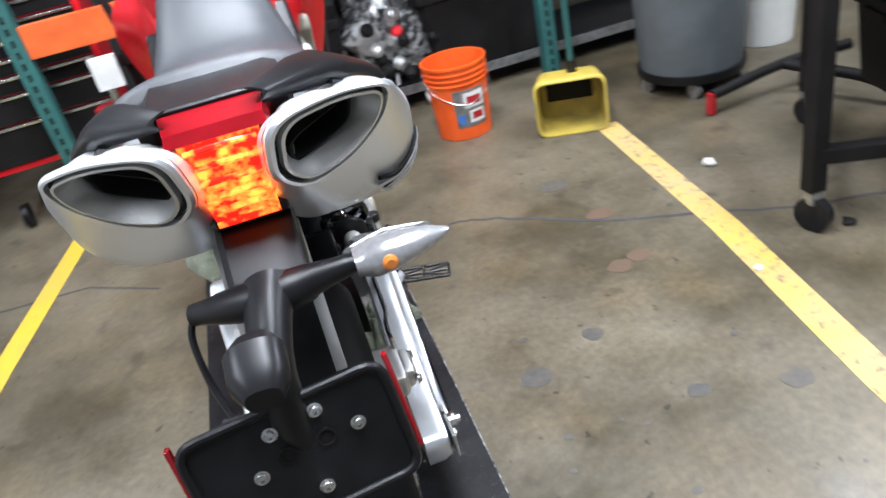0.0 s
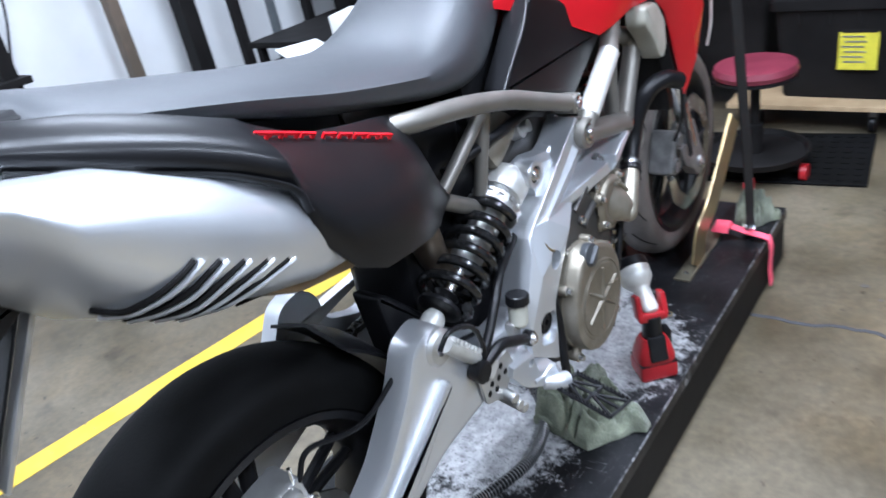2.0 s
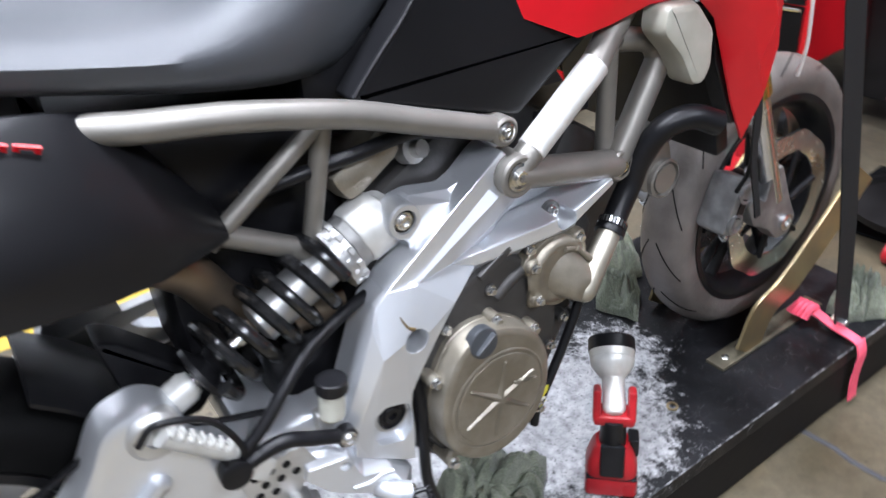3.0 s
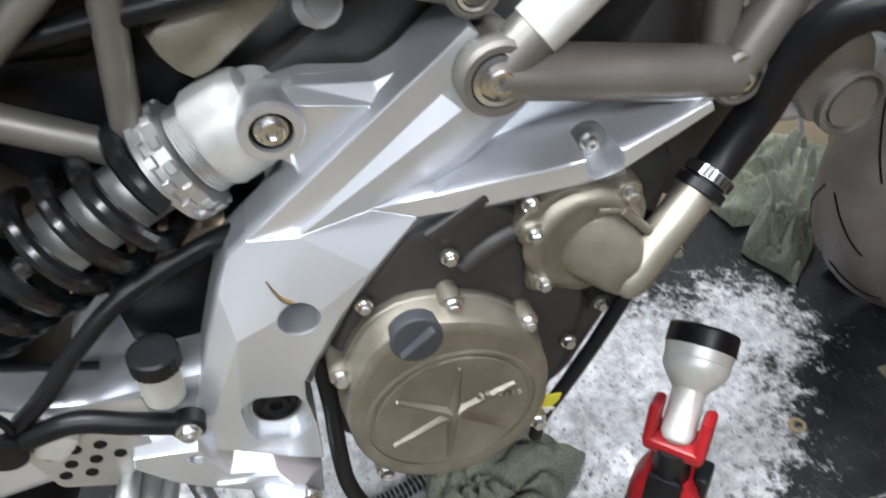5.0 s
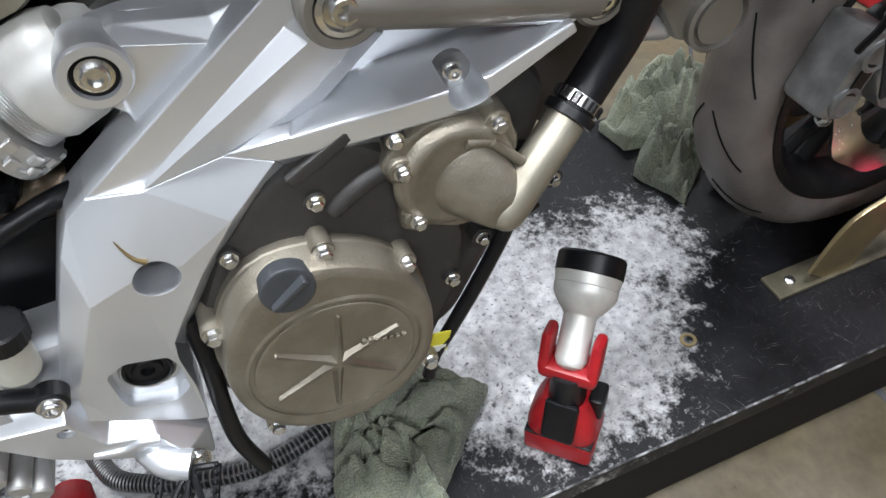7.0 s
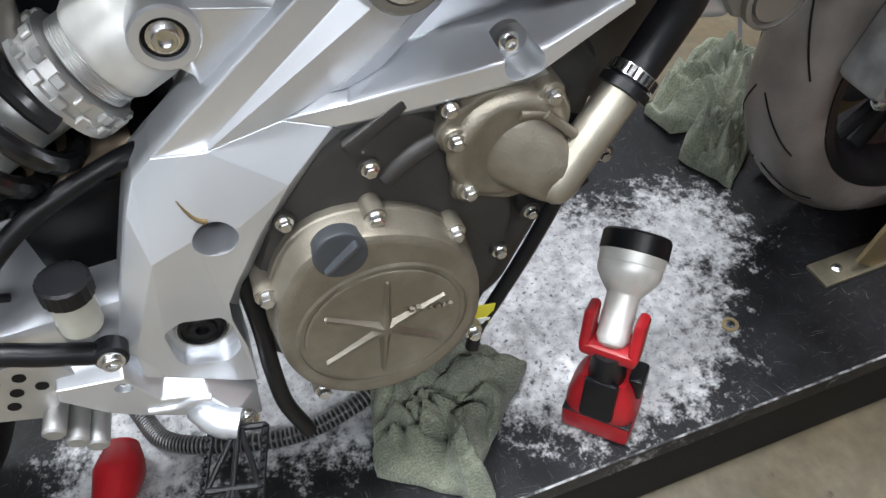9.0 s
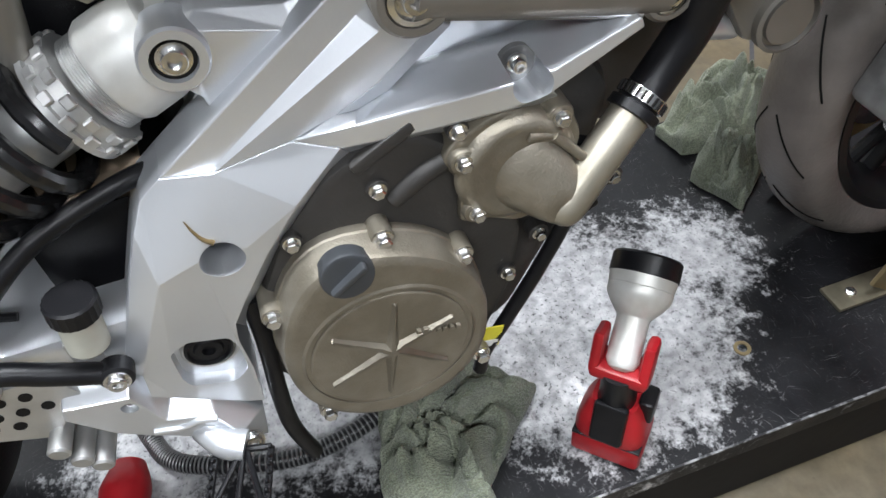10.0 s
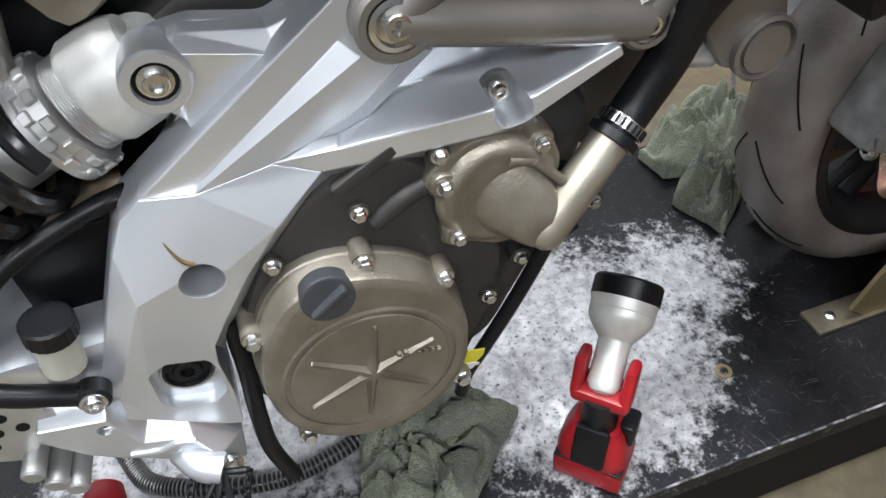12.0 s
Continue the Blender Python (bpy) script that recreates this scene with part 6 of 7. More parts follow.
for s, lab in ((1, "black tie-down strap pulled taut to the deck corner"), (-1, "black tie-down strap pulled taut to the deck edge")):
    X = 0.215 if s > 0 else -0.33
    st = thing("tie_down_strap", (X, 1.64, H), lab, "strap", "tie-down straps")
    strap_band([(s * 0.30, 1.16, 1.31), (s * 0.27, 1.33, 0.93), (s * 0.24, 1.52, 0.5), (X, 1.645, 0.20)], 0.032, "webbing", WEB, st, (0.4, 0.9, 0.3))
    strap_band([(s * 0.30, 1.15, 1.31), (s * 0.20, 1.24, 0.97), (s * 0.16, 1.30, 0.72), (s * 0.15, 1.36, 0.55)], 0.012, "loose_end", WEB, st, (0.2, 0.9, 0.3))
    part("buckle", box(nb(), (X, 1.645, 0.195), (0.035, 0.05, 0.014), Matrix.Rotation(-1.0, 4, "X"), 0.003), STEEL, st)
pk = thing("pink_ribbon", (0.2, 1.63, H), "bright pink cloth ribbon tied round the strap, end hanging down", "ribbon")
strap_band([(0.12, 1.62, 0.205), (0.16, 1.625, 0.212), (0.21, 1.625, 0.2), (0.255, 1.63, 0.19), (0.272, 1.635, 0.178)], 0.022, "ribbon_band", PINK, pk, (0, 1, 0.2))
strap_band([(0.268, 1.635, 0.186), (0.276, 1.64, 0.15), (0.272, 1.645, 0.08), (0.275, 1.65, 0.02)], 0.030, "ribbon_tail", PINK, pk, (0, 1, 0.1))
kn = nb()
for i in range(4):
    tube(kn, [(0.12 + 0.012 * i, 1.60, 0.20), (0.13 + 0.01 * i, 1.615, 0.222), (0.125 + 0.012 * i, 1.64, 0.215), (0.13 + 0.01 * i, 1.65, 0.195)], 0.009, 8, 4, flat=0.5)
part("ribbon_knot", kn, PINK, pk)


def rag(name, cx, cy, z0, sx, sy, height, seed, rot, label, folds=5, corners=5, nx=110):
    """Crumpled towel: a sheet gathered in the middle, with folds running out to its corners."""
    o = thing(name, (cx, cy, z0), label, "rag", "rags")
    bm = nb()
    rr = random.Random(seed)
    off = Vector((seed * 3.1, seed * 1.7, seed * 0.9))
    R = Matrix.Rotation(radians(rot), 3, "Z")
    tips = sorted(2 * math.pi * (k + rr.uniform(-0.28, 0.28)) / corners for k in range(corners))
    reach = [rr.uniform(0.92, 1.14) for _ in tips]
    px, py = rr.uniform(-0.18, 0.18), rr.uniform(-0.18, 0.18)

    def edge_at(a):
        best = 2.0
        for q in range(corners):
            a0, a1 = tips[q], tips[(q + 1) % corners] + (2 * math.pi if q == corners - 1 else 0)
            for aa in (a, a + 2 * math.pi):
                if a0 <= aa <= a1:
                    p0, p1 = reach[q], reach[(q + 1) % corners]
                    den = p0 * math.sin(aa - a0) + p1 * math.sin(a1 - aa)
                    best = p0 * p1 * math.sin(a1 - a0) / max(1e-6, den)
        return min(best, 1.2)

    rings = []
    ntheta = nx * 2
    for i in range(nx // 2 + 1):
        t = i / (nx // 2)
        ring = []
        for j in range(ntheta):
            a = 2 * math.pi * j / ntheta
            e = edge_at(a) * (1 + 0.04 * noise.noise(Vector((3 * math.cos(a), 3 * math.sin(a), seed))))
            u, v = t * e * math.cos(a), t * e * math.sin(a)
            w = Vector((u, v, 0)) * 1.0
            wu = u + 0.30 * noise.noise(w * 1.9 + off)
            wv = v + 0.30 * noise.noise(w * 1.9 + off + Vector((7.7, 3.1, 0)))
            th = math.atan2(wv - py, wu - px)
            rad = math.hypot(wu - px, wv - py)
            ph = folds * th / 2 + 3.2 * rad + 1.7 * noise.noise(w * 2.4 + off * 2)
            radial = abs(math.sin(ph)) ** 0.9 * min(1, rad * 2.6)
            ringf = abs(math.sin(10.5 * rad + 2.6 * noise.noise(w * 2.2 - off))) ** 0.8
            fine = abs(noise.noise(Vector((wu * 5.5, wv * 5.5, 2.0)) + off)) ** 1.1
            body = (1 - t ** 3)
            h = 0.10 + body * (0.16 + 0.50 * radial + 0.50 * ringf * (1 - 0.5 * t) + 0.42 * fine) + (1 - body) * (0.30 * radial + 0.05 * fine)
            h += 0.012 * noise.noise(w * 26 + off)
            lean = 0.06 * math.cos(2 * ph) * min(1, rad * 2) * (1 - t ** 2)
            d = R @ Vector(((u - lean * math.sin(th)) * sx, (v + lean * math.cos(th)) * sy, 0))
            ring.append(bm.verts.new((cx + d.x, cy + d.y, z0 + max(0.004, height * h))))
            if i == 0:
                ring = ring * ntheta
                break
        rings.append(ring)
    for i, (a, b) in enumerate(zip(rings, rings[1:])):
        for j in range(ntheta):
            k = (j + 1) % ntheta
            bm.faces.new((a[0], b[j], b[k]) if i == 0 else (a[j], b[j], b[k], a[k]))
    last = rings[-1]
    low = [bm.verts.new((v.co.x, v.co.y, z0 + 0.0005)) for v in last]
    for j in range(ntheta):
        k = (j + 1) % ntheta
        bm.faces.new((last[j], low[j], low[k], last[k]))
    bmesh.ops.smooth_vert(bm, verts=bm.verts, factor=0.5, use_axis_x=True, use_axis_y=True, use_axis_z=True)
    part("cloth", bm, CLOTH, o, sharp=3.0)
    return o


rag("rag", 0.112, 0.757, H, 0.122, 0.132, 0.085, 1, 12, "crumpled green-grey shop towel under the engine", 7, 5)
rag("rag", -0.185, 1.365, H, 0.062, 0.095, 0.075, 5, 62, "twisted green-grey shop towel beside the front tyre", 5, 4)
rag("rag", -0.315, 1.440, H, 0.110, 0.125, 0.100, 9, 30, "heaped green-grey shop towel behind the front tyre", 3, 5)
rag("rag", 0.19, 1.765, H, 0.065, 0.085, 0.085, 13, 10, "green-grey shop towel on the deck corner", 5, 5)

# work light standing on its battery
tl_ = thing("work_light", (0.194, 0.956, H), "red and black cordless work light with white swivel head", "work light")
LB = Matrix.Translation((0.194, 0.956, H)) @ Matrix.Rotation(radians(44.5), 4, "Z")


def tr(bm, m):
    bmesh.ops.transform(bm, matrix=m, verts=bm.verts)
    return bm


bb_ = nb()
box(bb_, (0, 0, 0.022), (0.090, 0.074, 0.042), None, 0.008)
batt = part("battery", tr(bb_, LB), REDPL, tl_, "red battery base")
part("battery_seam", tr(box(nb(), (0, 0, 0.0445), (0.087, 0.071, 0.004), None, 0.001), LB), BLACKPL, batt)
part("battery_collar", tr(loft(nb(), [sect((0, 0, z), w, d, 4.0, 32, 0, 90) for z, w, d in ((0.046, 0.0445, 0.0365), (0.058, 0.0445, 0.0365), (0.074, 0.041, 0.033), (0.096, 0.034, 0.027), (0.106, 0.028, 0.022))]), LB), REDPL, batt)
hm = nb()
loft(hm, [[Vector((w * c, d * s_ + oy, z)) for c, s_ in [(math.cos(2 * math.pi * i / 20), math.sin(2 * math.pi * i / 20)) for i in range(20)]] for w, d, z, oy in ((0.024, 0.028, 0.095, 0), (0.0225, 0.0255, 0.115, 0), (0.0215, 0.0245, 0.14, 0.0), (0.024, 0.026, 0.165, 0.0))])
part("grip", tr(hm, LB), BLACKPL, tl_, "black rubber grip")
part("grip_strip", tr(box(nb(), (0, -0.0305, 0.086), (0.042, 0.012, 0.062), Matrix.Rotation(radians(-16), 4, "X"), 0.005), LB), BLACKPL, tl_)
part("latch", tr(box(nb(), (0.036, 0.012, 0.090), (0.020, 0.034, 0.040), None, 0.005), LB), BLACKPL, tl_)
ck = nb()
for sx in (-1, 1):
    box(ck, (sx * 0.029, 0.004, 0.186), (0.014, 0.034, 0.058), Matrix.Rotation(radians(-18), 4, "X"), 0.006)
box(ck, (0, 0, 0.164), (0.070, 0.040, 0.022), None, 0.007)
part("swivel_yoke", tr(ck, LB), REDPL, tl_, "red swivel yoke")
hd_ = nb()
hdir = Vector((-0.62, 0.55, 0.56)).normalized()
HP = LB @ Vector((0, 0, 0.178))
lathe(hd_, HP, hdir, [(0.008, -0.012), (0.0150, -0.008), (0.0192, 0.0), (0.0192, 0.050), (0.0205, 0.053), (0.0300, 0.064), (0.0365, 0.074), (0.0378, 0.080), (0.0378, 0.086), (0.0370, 0.0865), (0.0378, 0.087), (0.0395, 0.100)], 44)
head = part("lamp_head", hd_, WHITEALU, tl_, "white round lamp head")
hc = nb()
lathe(hc, HP + hdir * 0.099, hdir, [(0.0385, 0), (0.0405, 0.001), (0.0405, 0.022), (0.0385, 0.025), (0.034, 0.025), (0.032, 0.014), (0, 0.012)], 44)
part("lens_bezel", hc, BLACKPL, head, "black rubber bezel")

# a red tool lying under the peg
rt = thing("red_tool", (0.05, 0.335, H), "red rubber tool with a rounded grimy handle lying on the deck", "hand tool")
tb = nb()
tube(tb, [(0.015, 0.345, H + 0.034), (0.035, 0.343, H + 0.034), (0.055, 0.338, H + 0.032), (0.085, 0.33, H + 0.034), (0.13, 0.315, H + 0.036)], 0.03, 20, 6, radii=lambda t: 0.022 + 0.010 * math.sin(3.0 * t + 0.2) ** 2)
part("handle", tb, REDPL, rt, "grimy red rubber handle")
part("end_ring", tube(nb(), [(0.128, 0.316, H + 0.036), (0.142, 0.312, H + 0.036)], 0.026, 20), BLACKPL, rt)

# corrugated hose under the engine
hz = thing("corrugated_hose", (0.05, 0.53, H), "black corrugated drain hose lying on the deck", "hose")
hp_ = [(-0.20, 0.33, H + 0.013), (-0.10, 0.345, H + 0.013), (-0.03, 0.37, H + 0.013), (0.015, 0.395, H + 0.013), (0.045, 0.45, H + 0.013), (0.072, 0.54, H + 0.013), (0.072, 0.61, H + 0.013), (0.045, 0.69, H + 0.013), (-0.02, 0.77, H + 0.013), (-0.12, 0.84, H + 0.013)]
part("hose_tube", tube(nb(), hp_, 0.0115, 16, 12, radii=None), BLACKPL, hz)
rg_ = nb()
C = curve(hp_, 12)
for i in range(0, len(C) - 1):
    d = (C[i + 1] - C[i]).normalized()
    lathe(rg_, C[i], d, [(0.0125, -0.0012), (0.0133, 0), (0.0125, 0.0012)], 14)
tagged(part("hose_corrugation", rg_, TIN, hz), kind="stuff")
ws = thing("steel_washer", (0.138, 1.19, H), "flat rusty steel washer on the deck", "washer")
wbm = nb()
rings = [[wbm.verts.new((0.138 + r * math.cos(2 * math.pi * k / 28), 1.19 + r * math.sin(2 * math.pi * k / 28), H + z)) for k in range(28)] for r, z in ((0.012, 0.0), (0.012, 0.002), (0.007, 0.002), (0.007, 0.0))]
skin(wbm, rings, False, True)
part("ring", wbm, ZINC, ws)

# ---- far side of the bay ----


def bucket(x, y, r0, r1, h, m, label, handle=True, name="bucket"):
    o = thing(name, (x, y, 0), label, "bucket")
    prof = [(r0 - 0.004, 0), (r0, 0.004), (r0 + (r1 - r0) * 0.70, h * 0.72)]
    for k in range(3):
        z = h * (0.74 + 0.07 * k)
        rr = r0 + (r1 - r0) * (z / h)
        prof += [(rr, z), (rr + 0.007, z + 0.002), (rr + 0.007, z + 0.008), (rr, z + 0.010)]
    prof += [(r1, h * 0.96), (r1 + 0.006, h * 0.965), (r1 + 0.006, h), (r1 - 0.004, h), (r1 - 0.008, h * 0.9), (r0 - 0.006, 0.01), (0, 0.01)]
    part("pail", lathe(nb(), (x, y, 0), (0, 0, 1), prof, 48), m, o)
    if handle:
        hb_ = nb()
        tube(hb_, [(x - r1 - 0.008, y, h * 0.80), (x - r1 * 0.8, y - r1 * 0.62, h * 0.62), (x, y - r1 * 1.04, h * 0.50), (x + r1 * 0.8, y - r1 * 0.62, h * 0.62), (x + r1 + 0.008, y, h * 0.80)], 0.0025, 8, 6)
        part("bail_handle", hb_, STEEL, o)
    return o


bk = bucket(0.890, 2.365, 0.130, 0.150, 0.365, ORANGE, "orange five gallon plastic bucket with a paper label")


def wrap(o, x, y, r0, r1, h, a0, a1, z0, z1, m, name, off=0.0012):
    bm = nb()
    n = 12
    rr = []
    for i in range(n + 1):
        a = radians(a0 + (a1 - a0) * i / n)
        ring = []
        for z, d in ((z0, 0), (z1, 0), (z1, off), (z0, off)):
            r = r0 + (r1 - r0) * (z / h) + d
            ring.append(bm.verts.new((x + r * math.cos(a), y + r * math.sin(a), z)))
        rr.append(ring)
    skin(bm, rr)
    return part(name, bm, m, o)


g = (0.890, 2.365, 0.130, 0.150, 0.365)
wrap(bk, *g, -118, -52, 0.065, 0.25, TIN, "paper_label")
wrap(bk, *g, -98, -56, 0.16, 0.235, WLABEL, "label_panel", 0.0024)
wrap(bk, *g, -92, -64, 0.175, 0.215, REDPL, "label_mark", 0.0034)
wrap(bk, *g, -90, -58, 0.085, 0.145, WLABEL, "label_panel", 0.0024)
wrap(bk, *g, -84, -62, 0.10, 0.135, REDPL, "label_mark", 0.0034)
wrap(bk, *g, -114, -100, 0.085, 0.13, BLABEL, "label_mark", 0.0034)
wb_ = bucket(2.56, 2.36, 0.14, 0.165, 0.42, WHITEPL, "white plastic bucket beside the grey can", False)

# dustpan with an upright handle
dp = thing("dustpan", (1.33, 2.08, 0), "yellow upright dustpan, scuffed, with a green-grey pole", "dustpan")
pan = nb()
DM = Matrix.Translation((1.32, 2.05, 0)) @ Matrix.Rotation(radians(-22), 4, "Z")
x0, h0 = 0.155, 0.255
pan_out = rounded([(-x0, 0.0), (x0, 0.0), (x0, h0), (-x0, h0)], 0.045, 5)
rings = []
for y, sc in ((-0.11, 1.0), (-0.105, 1.03), (0.11, 0.9), (0.115, 0.86)):
    rings.append([pan.verts.new(DM @ Vector((a * sc, y, 0.002 + b * sc))) for a, b in pan_out])
for y, sc in ((0.105, 0.85), (-0.11, 0.95)):
    rings.append([pan.verts.new(DM @ Vector((a * sc, y, 0.008 + b * sc))) for a, b in pan_out])
bot = rings[3]
skin(pan, rings[:4], False)
pan.faces.new(bot)
skin(pan, rings[4:], False)
pan.faces.new(rings[4][::-1])
skin(pan, [rings[5], rings[0]], False)
part("pan", pan, YELLOWPL, dp)
# Added dark sheet stands in for shade at the back of the pan.
part("pan_back_shade", tr(box(nb(), (0, 0.096, 0.150), (0.21, 0.006, 0.12), None, 0.002), DM), DIRTBL, dp, "dark sheet for the shaded back")
part("handle", tr(tube(nb(), [(0.02, 0.03, 0.24), (0.02, 0.03, 0.95)], 0.014, 14), DM), GREENST, dp)
part("handle_socket", tr(tube(nb(), [(0.02, 0.03, 0.235), (0.02, 0.03, 0.30)], 0.022, 14), DM), BLACKPL, dp)

# wheeled rubbish can
tc_ = thing("rubbish_can", (1.98, 2.12, 0), "large grey plastic rubbish can on a wheeled dolly", "rubbish can")
part("can_body", lathe(nb(), (1.98, 2.12, 0.10), (0, 0, 1), [(0.225, 0), (0.235, 0.01), (0.27, 0.60), (0.285, 0.61), (0.285, 0.66), (0.262, 0.66), (0.225, 0.02), (0, 0.02)], 48), GREYPL, tc_)
dl = part("dolly", lathe(nb(), (1.98, 2.12, 0.07), (0, 0, 1), [(0.20, 0), (0.245, 0.004), (0.25, 0.02), (0.25, 0.045), (0.24, 0.045), (0.235, 0.03)], 48), BLACKPL, tc_)
for k in range(5):
    a = radians(-118 + 72 * k)
    c = Vector((1.98 + 0.21 * math.cos(a), 2.12 + 0.21 * math.sin(a), 0.036))
    part("caster", tube(nb(), [c - Vector((0.012, 0.004, 0)), c + Vector((0.012, 0.004, 0))], 0.035, 20), TIN, dl)


def bin_(x, y, z, w, d, h, label, rot=0.0, group="storage bins", lab=False):
    o = thing("storage_bin", (x, y, z), label, "storage bin", group)
    M = Matrix.Translation((x, y, z)) @ Matrix.Rotation(radians(rot), 4, "Z")
    bm = nb()
    rings = []
    for zz, k in ((0, 0.84), (0.01, 0.86), (h * 0.88, 0.985), (h * 0.89, 1.05), (h * 0.97, 1.05), (h, 1.02), (h, 0.97), (h * 0.9, 0.94), (0.02, 0.82)):
        rings.append([bm.verts.new(M @ Vector((a * k, b * k, zz))) for a, b in rounded([(-w / 2, -d / 2), (w / 2, -d / 2), (w / 2, d / 2), (-w / 2, d / 2)], 0.04, 4)])
    skin(bm, rings)
    b_ = part("tub", bm, DIRTBL, o)
    for sx in (-1, 1):
        part("carry_handle", tr(box(nb(), (sx * w * 0.53, 0, h * 0.86), (0.02, 0.14, 0.03), None, 0.006), M), DIRTBL, o)
    for k in range(4):
        part("side_rib", tr(box(nb(), ((k - 1.5) * w * 0.2, -d / 2 * 0.955 - 0.002, h * 0.80), (0.012, 0.01, h * 0.12), None, 0.003), M), DIRTBL, o)
    if lab:
        q = M @ Vector((0.055, -d / 2 * 0.955 - 0.004, h * 0.52))
        rt_ = M.to_3x3().to_4x4() @ Matrix.Rotation(radians(-5), 4, "X")
        lab_o = part("label_sticker", box(nb(), q, (0.145, 0.003, 0.175), rt_, 0.001, 1), YLABEL, o, "yellow warning sticker")
        part("label_bar", box(nb(), q + rt_.to_3x3() @ Vector((0, -0.002, 0.07)), (0.13, 0.002, 0.02), rt_), DIRTBL, lab_o)
        for k in range(6):
            part("label_bar", box(nb(), q + rt_.to_3x3() @ Vector((-0.02 + 0.01 * (k % 2), -0.002, 0.045 - 0.02 * k)), (0.08, 0.002, 0.006), rt_), TIN, lab_o)
    return o


bin_(0.21, 3.12, 0.135, 0.56, 0.36, 0.42, "black plastic storage bin with a yellow sticker", -3, lab=True)
bin_(1.22, 3.02, 0.14, 0.72, 0.42, 0.44, "black plastic storage bin on a low shelf", 4)
bin_(-0.36, 3.25, 0.135, 0.5, 0.36, 0.5, "black plastic storage bin beside the stool", 0)
dol = thing("wooden_dolly", (0.12, 3.1, 0), "plywood furniture dolly with casters under the bin", "dolly")
part("board", box(nb(), (0.12, 3.1, 0.122), (0.72, 0.46, 0.022), None, 0.003), PLY, dol)
for x, y in ((0.33, 2.94), (-0.12, 2.94), (0.33, 3.26), (-0.12, 3.26)):
    cs_ = part("caster_fork", box(nb(), (x, y, 0.09), (0.03, 0.04, 0.04), None, 0.004), TIN, dol)
    part("caster_wheel", tube(nb(), [(x - 0.012, y, 0.04), (x + 0.012, y, 0.04)], 0.038, 20), BLACKPL, cs_)

# engine wrapped in plastic
ew = thing("wrapped_engine", (0.66, 3.02, 0), "spare engine wrapped in clear plastic standing on the floor", "engine")
random.seed(11)
bm = nb()
bmesh.ops.create_icosphere(bm, subdivisions=4, radius=1)
for v in bm.verts:
    n = noise.noise(v.co * 1.8 + Vector((5, 2, 1))) * 0.25 + (1 - abs(noise.noise(v.co * 4)) * 2) * 0.12 + noise.noise(v.co * 9) * 0.06
    v.co = Vector((0.76 + v.co.x * 0.24 * (1 + n), 3.05 + v.co.y * 0.2 * (1 + n), 0.40 + v.co.z * 0.25 * (1 + n)))
part("plastic_wrap", bm, WRAP, ew, "crumpled clear plastic wrap", sharp=0.5)
for k in range(16):
    c = Vector((0.74 + random.uniform(-0.21, 0.21), 2.84 + random.uniform(-0.03, 0.02), 0.34 + random.uniform(-0.2, 0.18)))
    part("engine_part", lathe(nb(), c, (random.uniform(-1, 1), -1.2, random.uniform(-0.6, 0.8)), [(0.02, 0), (0.035, 0.01), (0.035, 0.04), (0.02, 0.06)], 12 + k % 8), random.choice([DIRTBL, TIN, CAST, DIRTBL]), ew)
part("red_cap", lathe(nb(), (0.74, 2.81, 0.44), (0, -1, 0.4), [(0.03, 0), (0.03, 0.02), (0.02, 0.03)], 16), RED, ew)
for x in (0.60, 0.72, 0.86):
    part("stand_leg", tube(nb(), [(x, 2.95, 0.2), (x - 0.02, 2.88, 0.08), (x - 0.01, 2.84, 0.012)], 0.011, 10), CAST, ew)
part("top_rag", box(nb(), (0.84, 2.98, 0.63), (0.26, 0.12, 0.06), Matrix.Rotation(0.2, 4, "Y"), 0.025), PAPER, ew)

# rolling stool and mat
stl = thing("rolling_stool", (0.0, 2.45, 0), "round maroon vinyl rolling stool with a tool tray", "stool")
part("seat", lathe(nb(), (0.0, 2.45, 0.40), (0, 0, 1), [(0.13, 0), (0.145, 0.008), (0.15, 0.025), (0.143, 0.045), (0.12, 0.052), (0, 0.052)], 48), MAROON, stl)
part("seat_trim", lathe(nb(), (0.0, 2.45, 0.392), (0, 0, 1), [(0.13, 0), (0.147, 0.002), (0.147, 0.012), (0.13, 0.014)], 48), BLACKPL, stl)
part("post", lathe(nb(), (0.0, 2.45, 0.09), (0, 0, 1), [(0.03, 0), (0.03, 0.12), (0.018, 0.125), (0.018, 0.31)], 20), DIRTBL, stl)
part("tray", lathe(nb(), (0.0, 2.45, 0.085), (0, 0, 1), [(0.06, 0), (0.19, 0.004), (0.20, 0.03), (0.19, 0.03), (0.18, 0.012), (0, 0.012)], 48), DIRTBL, stl)
for k in range(5):
    a = radians(-80 + 72 * k)
    c = Vector((0.0 + 0.19 * math.cos(a), 2.45 + 0.19 * math.sin(a), 0.036))
    part("caster", tube(nb(), [c - Vector((0.012, 0, 0)), c + Vector((0.012, 0, 0))], 0.034, 18), REDPL, stl)
mt_ = thing("rubber_mat", (0.05, 2.62, 0), "black perforated rubber floor mat", "mat")
mb = nb()
box(mb, (0.05, 2.62, 0.006), (0.66, 0.5, 0.012), Matrix.Rotation(0.1, 4, "Z"), 0.004)
for i in range(12):
    for j in range(9):
        q = Matrix.Rotation(0.1, 4, "Z") @ Vector((-0.29 + 0.053 * i, -0.21 + 0.053 * j, 0.013))
        lathe(mb, (0.05 + q.x, 2.62 + q.y, 0.0115), (0, 0, 1), [(0.018, 0), (0.018, 0.003), (0.012, 0.003)], 8)
part("mat_sheet", mb, RUBBER, mt_)

